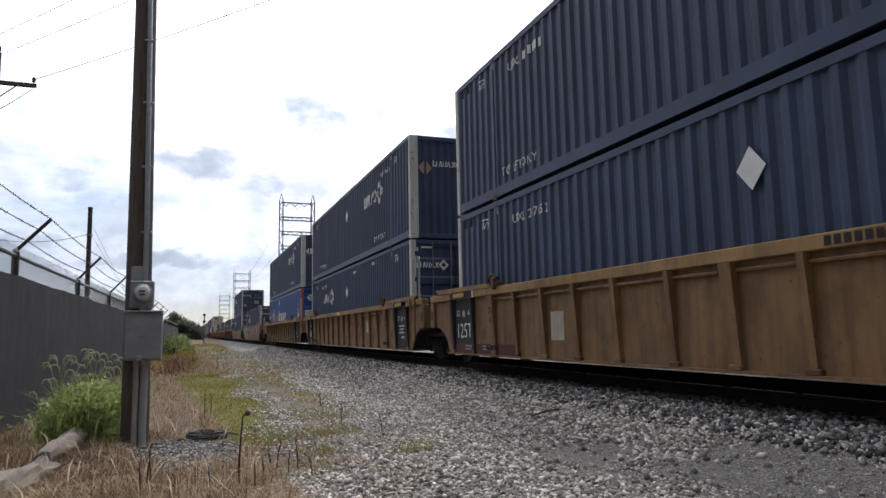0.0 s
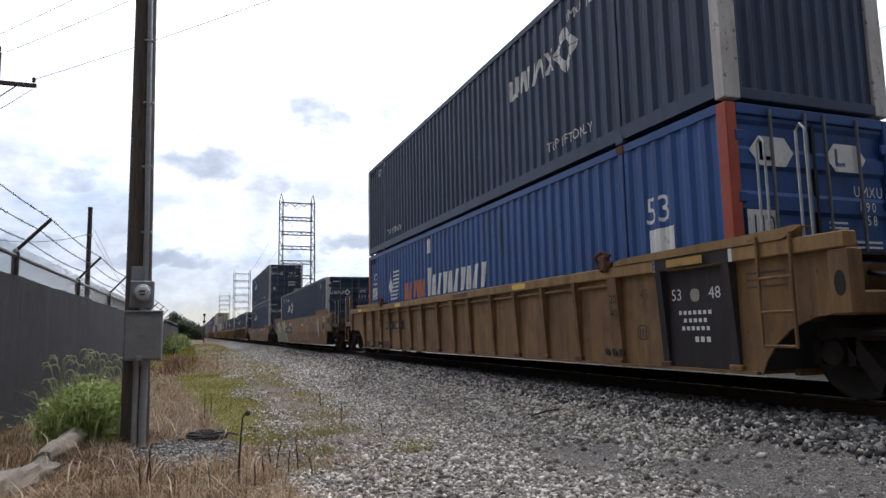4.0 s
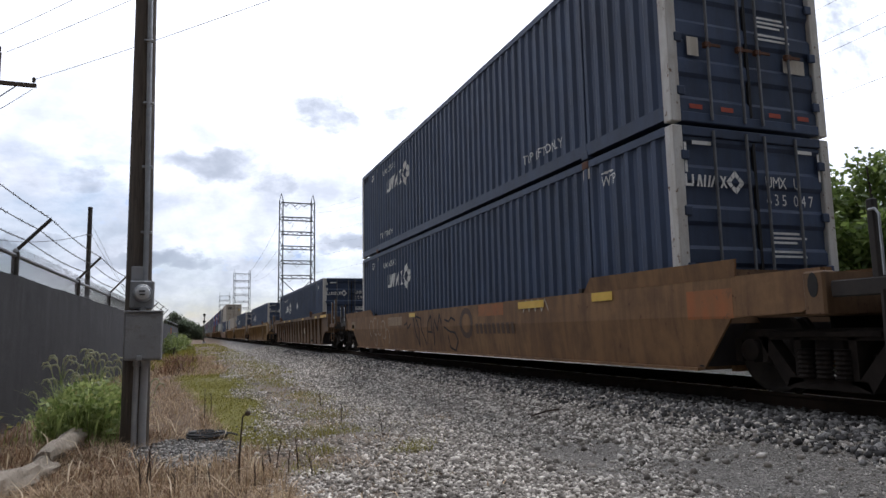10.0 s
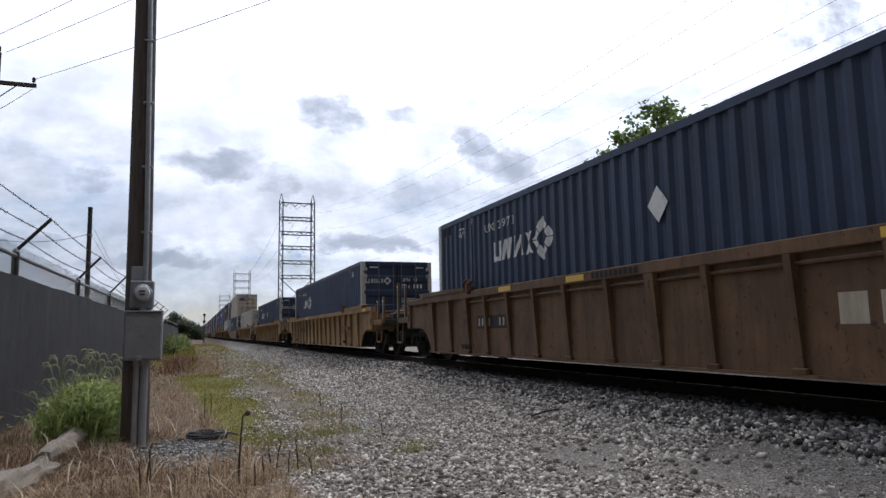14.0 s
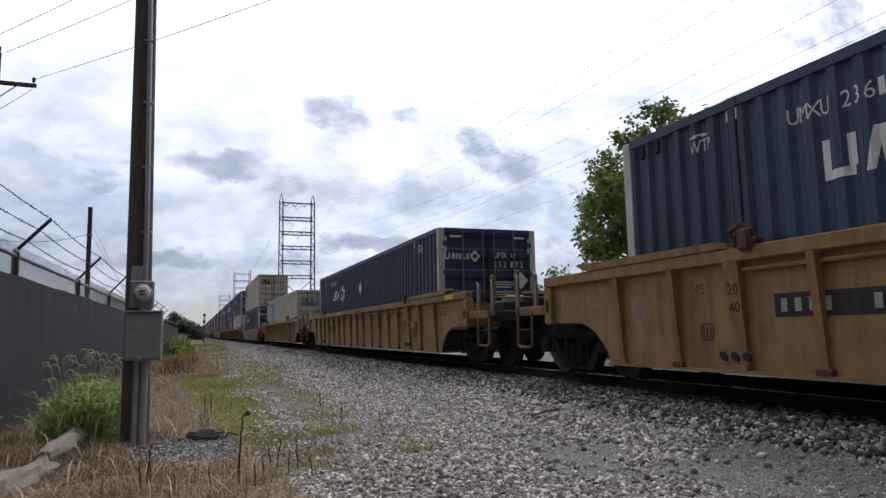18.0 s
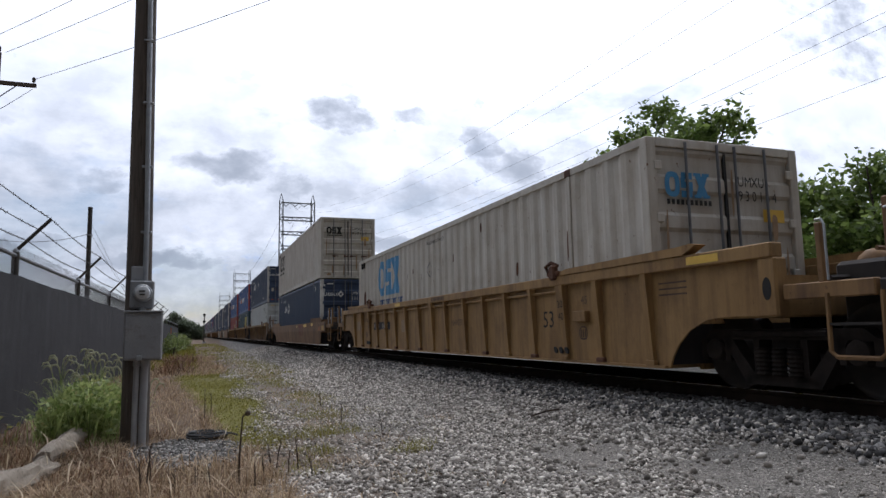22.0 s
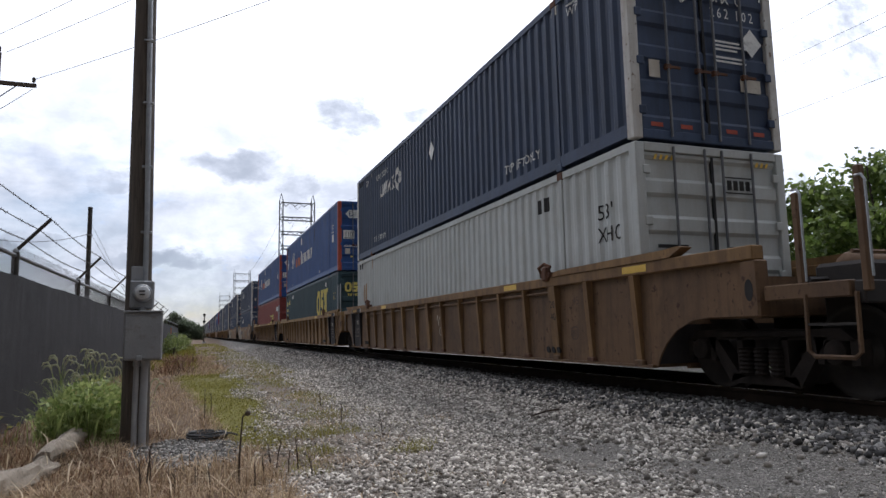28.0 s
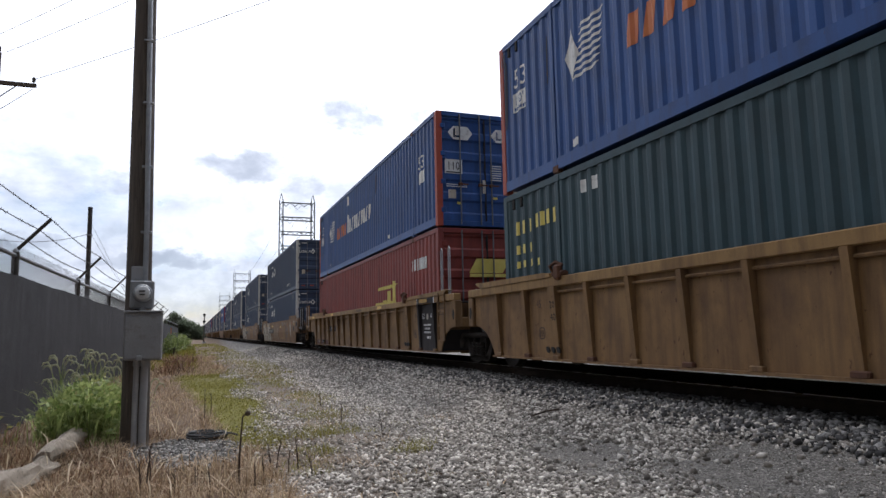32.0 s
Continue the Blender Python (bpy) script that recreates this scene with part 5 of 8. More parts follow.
def figures(body, u, v, size, step):
    """Stencilled figures at an even step; a question mark stands for one that cannot be read and becomes a bar."""
    out = []
    for i, ch in enumerate(body):
        if ch == "?":
            out.append(rect(u + i * step, v, u + i * step + size * 0.45, v + size))
        elif ch != " ":
            out += words(ch, u + i * step, v, size, 0.82)
    return out


def wide_top_mark(u):
    """The lifting mark beside a post: three letters under a flat roof."""
    return words("WTP", u, 2.42, 0.15, 0.72) + [slab(u + 0.0, 2.60, 0.12, 0.02, 0.0), slab(u + 0.06, 2.62, 0.17, 0.018, 0.0), slab(u + 0.17, 2.60, 0.12, 0.02, 0.0)]


def ring_piece(u, v, w, h, t, a0=0.0, a1=360.0, n=26):
    """A thick rounded ring, or a stretch of one, as quads."""
    out, pw = [], 0.72
    rim = lambda a, k: (u + (w / 2 - k) * math.copysign(abs(math.cos(a)) ** pw, math.cos(a)), v + (h / 2 - k) * math.copysign(abs(math.sin(a)) ** pw, math.sin(a)))
    for k in range(n):
        a, b = (radians(a0 + (a1 - a0) * q / n) for q in (k, k + 1))
        out.append([rim(a, 0), rim(b, 0), rim(b, t), rim(a, t)])
    return out


def block_emblem(u, v, h, wide=0.88):
    """Three heavy plain shapes side by side: a rounded ring, a slotted block and a cross. u, v: lower left; h: height."""
    k = h / 1.1 * wide
    out = ring_piece(u + 0.44 * k, v + h / 2, 0.88 * k, h, 0.27 * k)
    x = u + 0.94 * k
    out += [slab(x + 0.02 * k, v, 0.66 * k, 0.27 * h), slab(x, v + 0.37 * h, 0.72 * k, 0.26 * h), slab(x + 0.04 * k, v + 0.73 * h, 0.66 * k, 0.27 * h), rect(x, v + 0.63 * h, x + 0.26 * k, v + 0.76 * h), rect(x + 0.46 * k, v + 0.24 * h, x + 0.72 * k, v + 0.4 * h)]
    x = u + 1.72 * k
    out += [slab(x + 0.06 * k, v, 0.36 * k, h, 0.5 * k), slab(x + 0.54 * k, v, 0.36 * k, h, -0.5 * k)]
    return out + [rect(x, v, x + 0.44 * k, v + 0.13 * h), rect(x + 0.52 * k, v, x + 0.96 * k, v + 0.13 * h), rect(x, v + 0.87 * h, x + 0.44 * k, v + h), rect(x + 0.52 * k, v + 0.87 * h, x + 0.96 * k, v + h)]


def blob(u, v, w, h, n=18, lean=0.0, seed=0):
    """A rounded, uneven spray-paint outline, as a fan of triangles."""
    rng = random.Random(seed)
    ring = []
    for k in range(n):
        a = 2 * math.pi * k / n
        r = 1 + rng.uniform(-0.06, 0.06)
        cu, cv = math.copysign(abs(math.cos(a)) ** 0.75, math.cos(a)), math.copysign(abs(math.sin(a)) ** 0.75, math.sin(a))
        ring.append((u + w / 2 * r * cu + lean * cv * h / 2, v + h / 2 * r * cv))
    return [[(u, v), ring[k], ring[(k + 1) % n]] for k in range(n)]


def clip(poly, k, lo, hi):
    """The piece of a convex outline between lo and hi of coordinate k."""
    for edge, sign in ((lo, 1), (hi, -1)):
        out = []
        for i, p in enumerate(poly):
            q = poly[(i + 1) % len(poly)]
            a, b = (p[k] - edge) * sign, (q[k] - edge) * sign
            if a >= 0:
                out.append(p)
            if (a > 0 > b) or (a < 0 < b):
                f = a / (a - b)
                out.append((p[0] + (q[0] - p[0]) * f, p[1] + (q[1] - p[1]) * f))
        poly = out
        if len(poly) < 3:
            return []
    return poly


def clusters(polys):
    """Numbers the runs of outlines that share corners."""
    owner, root = {}, list(range(len(polys)))

    def find(a):
        while root[a] != a:
            root[a] = root[root[a]]
            a = root[a]
        return a
    for i, poly in enumerate(polys):
        for u, v in poly:
            key = (round(u, 4), round(v, 4))
            if key in owner:
                root[find(i)] = find(owner[key])
            else:
                owner[key] = i
    order = {}
    return [order.setdefault(find(i), len(order)) for i in range(len(polys))]


def painted(polys, wave, place, proud=0.005):
    """Lays outlines on a folded wall, touching ones as one sheet. wave: (u, depth) along the wall; place(u, v, out) gives the point."""
    sh, seen = Shape(), {}
    for i, poly in zip(clusters(polys), polys):
        us = [p[0] for p in poly]
        a, b = min(us), max(us)
        for (u0, d0), (u1, d1) in zip(wave, wave[1:]):
            if u1 < a or u0 > b or u1 - u0 < 1e-6:
                continue
            piece = clip(poly, 0, u0, u1)
            if piece:
                face = []
                for u, v in piece:
                    p = place(u, v, proud + 0.0004 * (i % 12) - (d0 + (d1 - d0) * (u - u0) / (u1 - u0)))
                    key = (i, round(p[0], 4), round(p[1], 4), round(p[2], 4))
                    if key not in seen:
                        seen[key] = len(sh.v)
                        sh.v.append(tuple(p))
                    if seen[key] not in face:
                        face.append(seen[key])
                if len(face) > 2:
                    sh.f.append(tuple(face))
    return sh


# ---- containers ----
CW, CL, CH = 1.295, 8.077, 2.896


def fold(a, b, pitch, depth):
    """The folded line of a corrugated wall between a and b: (place, inset)."""
    n = max(1, round((b - a) / pitch))
    p = (b - a) / n
    out = []
    for k in range(n):
        s = a + k * p
        out += [(s, 0.0), (s + 0.27 * p, 0.0), (s + 0.5 * p, depth), (s + 0.77 * p, depth)]
    return out + [(b, 0.0)]


def container_wave(pitch, depth):
    """Along the near side, u runs from the rear end (far end) to the doors."""
    w = [(-CL, 0.0), (-CL + 0.15, 0.0)]
    for a, b in ((-CL + 0.15, -6.17), (-6.03, 6.03), (6.17, CL - 0.15)):
        w += [(u, d + 0.012) for u, d in fold(a, b, pitch, depth)]
    w += [(CL, 0.0)]
    return w


def build_container(label, paint, post_paint, pitch, depth, side_marks=(), door_marks=(), door_paint=None, blind=False, far=False):
    c = thing("shipping_container", label, "container", "containers on the train")
    door_paint = door_paint or paint
    roof = Shape()
    wave = fold(-CL + 0.15, CL - 0.15, 0.55, 0.02)
    n = len(wave)
    roof.v = [(x, u, CH - 0.012 - d) for x in (-CW + 0.05, CW - 0.05) for u, d in wave]
    roof.f = [(i, n + i, n + i + 1, i + 1) for i in range(n - 1)]
    part("roof", roof, paint, c)
    part("floor", Shape().box(-CW + 0.06, CW - 0.06, -CL + 0.12, CL - 0.12, 0.08, 0.16), paint, c)
    for s in (-1, 1):
        for a, b in ((-CL + 0.15, -6.17), (-6.03, 6.03), (6.17, CL - 0.15)):
            wv = fold(a, b, pitch, depth)
            wv = ([(a - 0.068, 0.05), (a, 0.05)] if a > -7 else []) + wv + ([(b, 0.05), (b + 0.068, 0.05)] if b < 7 else [])
            m = len(wv)
            sh = Shape()
            sh.v = [(s * (CW - 0.012 - d), -u, z) for z in (0.22, CH - 0.10) for u, d in wv]
            sh.f = [(i, i + 1, m + i + 1, m + i) for i in range(m - 1)]
            part("side_wall", sh, paint, c)
        part("top_rail", Shape().box(s * CW - 0.03 * (s + 1), s * CW - 0.03 * (s - 1), -CL + 0.15, CL - 0.15, CH - 0.11, CH - 0.005), paint, c)
        part("bottom_rail", Shape().box(s * CW - 0.03 * (s + 1), s * CW - 0.03 * (s - 1), -CL + 0.15, CL - 0.15, 0.05, 0.235), paint, c)
        for y in (-6.1, 6.1):
            part("lifting_post", Shape().box(s * CW - 0.045 * (s + 1) + 0.003 * s, s * CW - 0.045 * (s - 1) + 0.003 * s, y - 0.054, y + 0.054, 0.0, CH, 0.01), paint, c)
            for z in () if far else (0.0, CH - 0.12):
                part("corner_casting", Shape().box(s * CW - 0.05 * (s + 1) + 0.008 * s, s * CW - 0.05 * (s - 1) + 0.008 * s, y - 0.09, y + 0.09, z - 0.003, z + 0.123, 0.012), RUST if (y < 0) == (z > 1) else paint, c)
        for y in () if far or s > 0 else (CL - 0.42, CL - 0.72):
            part("lashing_tab", Shape().box(-CW - 0.012, -CW + 0.05, y - 0.04, y + 0.04, CH - 0.3, CH - 0.12, 0.008), BLACK_PAINT, c)
        for y in (-CL, CL):
            t = -1 if y > 0 else 1
            w = 0.12 if blind and y < 0 else 0.075
            part("corner_post", Shape().box(s * CW - w * (s + 1) + 0.004 * s, s * CW - w * (s - 1) + 0.004 * s, min(y, y + 0.16 * t), max(y, y + 0.16 * t), 0.01, CH - 0.01, 0.012), post_paint if (y < 0 and (s < 0 or post_paint != RED_PAINT)) or t < 0 and (post_paint == POST_WHITE or post_paint == RED_PAINT and s < 0) else paint, c)
    part("front_wall", Shape().box(-CW + 0.15, CW - 0.15, CL - 0.06, CL - 0.02, 0.1, CH - 0.1), paint, c)
    part("door_header", Shape().box(-CW + 0.14, CW - 0.14, -CL + 0.004, -CL + 0.13, CH - 0.13, CH - 0.006, 0.01), door_paint, c)
    part("door_sill", Shape().box(-CW + 0.14, CW - 0.14, -CL + 0.004, -CL + 0.13, 0.02, 0.15, 0.01), door_paint, c)
    if blind:
        wv = fold(-CW + 0.2, CW - 0.2, 0.23, 0.03)
        m = len(wv)
        sh = Shape()
        sh.v = [(u, -CL + 0.02 + d, z) for z in (0.14, CH - 0.12) for u, d in wv]
        sh.f = [(i, i + 1, m + i + 1, m + i) for i in range(m - 1)]
        part("blind_wall", sh, door_paint, c)
    for s in () if blind else (-1, 1):
        x0, x1 = (-CW + 0.15, -0.015) if s < 0 else (0.015, CW - 0.15)
        sh = Shape()
        zs = [(0.16, 0.03), (0.24, 0.03)]
        for k in range(5):
            z = 0.24 + k * 0.51
            zs += [(z + 0.08, 0.03), (z + 0.13, 0.065), (z + 0.38, 0.065), (z + 0.43, 0.03)]
        zs += [(CH - 0.14, 0.03)]
        sh.v = [(x, -CL + d, z) for z, d in zs for x in (x0, x1)] + [(x, -CL + 0.1, z) for z in (0.16, CH - 0.14) for x in (x0, x1)]
        m = len(zs)
        sh.f = [(2 * i, 2 * i + 1, 2 * i + 3, 2 * i + 2) for i in range(m - 1)] + [(2 * m, 2 * m + 2, 2 * m + 3, 2 * m + 1)]
        door = part("door", sh, door_paint, c)
        for f in (0.41, 0.88):
            x = x0 + (x1 - x0) * (f if s < 0 else 1 - f)
            part("lock_rod", Shape().tube((x, -CL - 0.012, 0.06), (x, -CL - 0.012, CH - 0.05), 0.019, n=8), DARK_GALV, door, "dull steel lock rod", smooth=True)
            far or part("rod_keeper", Shape().box(x - 0.05, x + 0.05, -CL - 0.03, -CL + 0.035, 1.02, 1.10, 0.01).box(x - 0.04, x + 0.2, -CL - 0.028, -CL - 0.01, 1.04, 1.075), RUST, door)
        for z in () if far else (0.35, 1.05, 1.75, 2.45):
            part("hinge", Shape().box(s * (CW - 0.16) - 0.06, s * (CW - 0.16) + 0.06, -CL - 0.012, -CL + 0.028, z, z + 0.12, 0.01), door_paint, door)
        far or part("gasket", Shape().box(s * 0.012 - 0.008, s * 0.012 + 0.008, -CL + 0.022, -CL + 0.06, 0.17, CH - 0.15), BLACK_RUBBER, door)
    wave = container_wave(pitch, depth)
    flat = [(-CW, 0.0), (CW, 0.0)]
    if blind:
        flat = [(-CW, 0.0)] + [(u, d - 0.006) for u, d in fold(-CW + 0.2, CW - 0.2, 0.23, 0.03)] + [(CW, 0.0)]
    for marks, wv, place in ((side_marks, wave, lambda u, v, o: (-CW - o, -u, v)), (door_marks, flat, lambda u, v, o: (u, -CL - o + 0.026, v))):
        for nm, mat, polys, lab in marks:
            if far and nm not in ("emblem", "lettering", "placard_diamond"):
                continue
            for group in ([[p] for p in polys] if nm in SINGLE else [polys]):
                part(nm, painted(group, [(-CL, 0.0), (CL, 0.0)] if nm == "placard_diamond" else wv, place), mat, c, lab)
    return c


SINGLE = ("reflector", "tail_strip", "notice", "small_plate", "placard_diamond", "lifting_plate", "height_plate")


def star_logo(u, v, s):
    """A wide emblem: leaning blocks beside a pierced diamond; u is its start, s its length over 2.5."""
    p = [slab(u, v - 0.22 * s, 0.09 * s, 0.44 * s), rect(u + 0.09 * s, v - 0.22 * s, u + 0.36 * s, v - 0.12 * s), slab(u + 0.3 * s, v - 0.12 * s, 0.09 * s, 0.34 * s, 0.0)]
    for x, lean in ((0.5, 0.10), (0.68, -0.06), (0.80, 0.06), (0.98, 0.10), (1.10, 0.2), (1.42, -0.14), (1.56, 0.22), (1.80, -0.24)):
        p.append(slab(u + x * s, v - 0.22 * s, 0.09 * s, 0.44 * s, lean * s))
    return p + diamond_ring(u + 2.28 * s, v + 0.02 * s, 0.86 * s, 0.9 * s)


def navy_marks(emblem, placard, blind, number="??????"):
    at = 10.2 if blind else 0.0
    side = [("number_mark", WHITE_PAINT, figures("UMXU " + number, at - 5.4, 2.36, 0.16, 0.118), "row of white stencilled figures"),
            ("lifting_mark", WHITE_PAINT, wide_top_mark(-6.78), ""),
            ("lifting_mark", WHITE_PAINT, wide_top_mark(6.5), ""),
            ("lift_note", WHITE_PAINT, words("TOP LIFT ONLY", -5.75, 0.40, 0.16, 0.8), "white stencilled note"),
            ("lift_note", WHITE_PAINT, words("TOP LIFT ONLY", 4.1, 0.40, 0.16, 0.8), "white stencilled note"),
            ("lifting_plate", CREAM, [rect(5.98, 2.62, 6.2, 2.86), rect(-6.2, 2.64, -6.02, 2.86)], "pale plate at the lifting post"),
            # black spots painted on the plates for the dark inside their holes
            ("plate_hole", BLACK_PAINT, blob(6.09, 2.74, 0.07, 0.1, 10) + blob(-6.11, 2.75, 0.06, 0.1, 10), "")]
    if emblem:
        side.append(("emblem", WHITE_PAINT, star_logo(2.75 if blind else -5.05, 1.92, 0.88), "white block emblem with a pierced diamond"))
    if emblem == 2:
        side.append(("vent_marks", WHITE_PAINT, bars(0.85, 2.55, 5, 0.09, 0.09, 0.12) + bars(3.8, 2.6, 3, 0.11, 0.1, 0.12), "small white squares under the roof rail"))
    if placard:
        side.append(("placard_diamond", WHITE_PAINT, [diamond(0.0 if emblem else 0.26, 1.95 if emblem else 2.05, 0.40, 0.48)], "white diamond placard"))
    if blind:
        return side, [("emblem", WHITE_PAINT, star_logo(-0.62, 2.12, 0.36), "white block emblem with a pierced diamond"),
                      ("number_mark", WHITE_PAINT, [q for k, ch in enumerate("UMXU") for q in figures(ch, 0.64, 2.5 - k * 0.16, 0.12, 0.1)] + [q for k, ch in enumerate(number) for q in figures(ch, 0.84, 2.5 - k * 0.16, 0.12, 0.1)], "upright rows of white figures"),
                      ("placard_diamond", STAIN if placard else WHITE_PAINT, [diamond(-0.85, 1.98, 0.42, 0.46)], "faded diamond placard")]
    door = [("emblem", WHITE_PAINT, star_logo(-1.14, 2.2, 0.345), "white block emblem with a pierced diamond"),
            ("number_mark", WHITE_PAINT, figures("UMX U", 0.14, 2.17, 0.15, 0.12) + figures(number[:3], 0.14, 1.94, 0.15, 0.13) + figures(number[3:], 0.60, 1.94, 0.15, 0.13), "white stencilled figures"),
            ("data_lines", WHITE_PAINT, [rect(0.16, z, 0.16 + w, z + 0.03) for z, w in ((1.56, .5), (1.50, .62), (1.44, .45), (1.32, .55), (1.26, .6))], ""),
            ("reflector", WHITE_PAINT, [rect(-1.0, 2.66, -0.7, 2.71), rect(0.7, 2.66, 1.0, 2.71), rect(-1.13, 2.3, -1.09, 2.68), rect(1.09, 2.3, 1.13, 2.68)], ""),
            ("tail_strip", RED_PAINT, [rect(x, 0.2, x + 0.2, 0.26) for x in (-1.0, -0.5, 0.3, 0.8)], "")]
    if placard:
        door.append(("placard_diamond", WHITE_PAINT, [diamond(0.88, 1.62, 0.40, 0.44)], "white diamond placard"))
    door.append(("notice", CREAM, [rect(-0.98, 0.9, -0.8, 1.15), rect(0.62, 0.85, 1.0, 1.05)], ""))
    return side, door


def make_container_kinds():
    k = {}
    for key, emblem, placard, blind, number in (("navy_tan", 1, 0, 0, "234808"), ("navy_low", 1, 0, 0, "635047"), ("navy_up", 1, 0, 0, "235035"), ("navy_236", 1, 0, 0, "236???"), ("navy_635", 1, 0, 0, "635780"), ("navy", 1, 0, 0, "??????"),
                                                ("navy_259", 1, 1, 0, "259773"), ("navy_252", 1, 1, 0, "252?72"), ("navy_262", 1, 1, 0, "262102"), ("navy_bare", 0, 1, 0, "247652"), ("navy_plain", 0, 1, 0, "??????"), ("navy_vents", 2, 1, 0, "254096"),
                                                ("navy_blind", 1, 0, 1, "??????"), ("navy_blind_placard", 1, 1, 1, "247504")):
        s, d = navy_marks(emblem, placard, blind, number)
        note = " and a blind corrugated end" if blind else " and white diamond placards" if placard else ""
        k[key] = build_container("navy corrugated container with white corner posts" + note, NAVY, POST_WHITE, 0.278, 0.038, s, d, blind=bool(blind))
    s, d = navy_marks(1, 0, 0)
    k["far_navy"] = build_container("navy blue corrugated container far along the train", NAVY, POST_WHITE, 0.278, 0.028, s, d, far=True)
    s = [("lettering", WHITE_PAINT, [slab(-2.2 + i * 0.37, 1.28, 0.22, 0.5 if i else 0.7, 0.1) for i in range(10)], "tall white block lettering"),
         ("orange_lettering", ORANGE_PAINT, [slab(-4.1 + i * 0.37, 1.28, 0.22, 0.46, 0.08) for i in range(5)], "orange block lettering"),
         ("globe", WHITE_PAINT, [slab(-5.5 + 0.03 * i, 1.35 + 0.11 * i, 0.62, 0.05, 0.1) for i in range(8)] + [diamond(-5.5, 1.75, 0.36, 0.9)], "white striped emblem"),
         ("length_mark", WHITE_PAINT, words("53", -7.55, 1.92, 0.36), "white figures"),
         ("height_plate", WHITE_PAINT, [rect(-7.56, 1.46, -7.08, 1.82)], "white plate"),
         ("stain", BLUE_STAIN, [q for i, (u, v, w, h) in enumerate(((-7.85, 1.9, 0.1, 1.4), (-7.68, 2.1, 0.07, 1.0), (-7.9, 2.6, 0.12, 0.3), (-6.3, 2.0, 0.05, 0.9), (2.2, 2.3, 0.06, 0.7))) for q in blob(u, v, w, h, 11, 0.02, i)], "brown streaked stain"),
         ("plate_figures", BLUE, words("110\"", -7.53, 1.59, 0.19, 0.74) + bars(-7.52, 1.49, 7, 0.04, 0.06, 0.022), "blue figures"),
         ("small_plate", WHITE_PAINT, [rect(-5.6, 0.3, -5.4, 0.42), rect(-2.2, 2.35, -1.95, 2.7), rect(3.6, 0.3, 3.8, 0.4)], ""),
         ("length_mark", WHITE_PAINT, words("53", 6.55, 1.72, 0.34), "white figures"),
         ("height_plate", WHITE_PAINT, [rect(6.6, 1.32, 7.1, 1.64)], "white plate")]
    hexa = lambda u: [(u - 0.33, 2.36), (u - 0.18, 2.19), (u + 0.2, 2.19), (u + 0.33, 2.36), (u + 0.2, 2.53), (u - 0.18, 2.53)]
    d = [("arrow_emblem", WHITE_PAINT, [hexa(-0.66), hexa(0.5)], "white arrow-ended emblem"),
         ("emblem_core", BLUE, [rect(-0.84, 2.25, -0.79, 2.47), rect(-0.84, 2.25, -0.68, 2.3), rect(0.32, 2.25, 0.37, 2.47), rect(0.32, 2.25, 0.48, 2.3)], ""),
         ("number_mark", WHITE_PAINT, figures("UMXU", 0.58, 1.9, 0.13, 0.125) + figures("890", 0.66, 1.72, 0.12, 0.1) + figures("158", 0.66, 1.56, 0.12, 0.1), "white stencilled figures"),
         ("height_plate", WHITE_PAINT, [rect(-1.08, 1.32, -0.62, 1.68)], "white plate"),
         ("plate_figures", BLACK_PAINT, words("110\"", -1.03, 1.42, 0.2, 0.8) + [rect(-1.04, 1.34, -0.66, 1.37)], "black figures"),
         ("data_lines", WHITE_PAINT, [rect(0.14, 1.56 - 0.06 * q, 0.44, 1.585 - 0.06 * q) for q in range(7)] + [rect(0.56, 1.34 - 0.06 * q, 0.98, 1.365 - 0.06 * q) for q in range(2)] + [rect(-1.05, 1.04 - 0.05 * q, -0.5, 1.06 - 0.05 * q) for q in range(2)], ""),
         ("notice", CREAM, [rect(0.62, 0.84, 1.02, 1.08), rect(-1.0, 0.7, -0.8, 0.92), rect(0.0 - 0.08, 0.86, 0.0 + 0.0, 1.2)], ""),
         ("reflector", YELLOW_PAINT, [rect(-0.78, 0.56, -0.68, 0.62), rect(0.2, 0.72, 0.32, 0.78)], "")]
    k["blue"] = build_container("bright blue corrugated container with red corner posts and pale lettering", BLUE, RED_PAINT, 0.278, 0.028, s, d)
    s = [("length_mark", BLACK_PAINT, words("53'", 7.1, 1.95, 0.22) + words("XHC", 7.1, 1.62, 0.22, 0.8), "black figures"),
         ("number_mark", BLACK_PAINT, [q for i, ch in enumerate("UMXU") for q in figures(ch, -7.72, 2.4 - 0.2 * i, 0.15, 0.1)] + [rect(-7.7, 1.38 - 0.2 * i, -7.62, 1.52 - 0.2 * i) for i in range(3)], "upright row of black figures"),
         ("stain", STAIN, [q for i, (u, v, w, h) in enumerate(((-7.2, 1.75, 0.1, 0.6), (-6.9, 1.6, 0.16, 1.0), (-6.0, 2.7, 0.1, 0.5))) for q in blob(u, v, w, h, 11, 0.03, i)], "rust stain"),
         ("small_plate", WHITE_PAINT, [rect(-6.75, 1.2, -6.52, 1.42), rect(-6.3, 1.2, -6.08, 1.36)], ""),
         ("number_bars", BLACK_PAINT, bars(5.3, 2.35, 2, 0.14, 0.24, 0.1), "")]
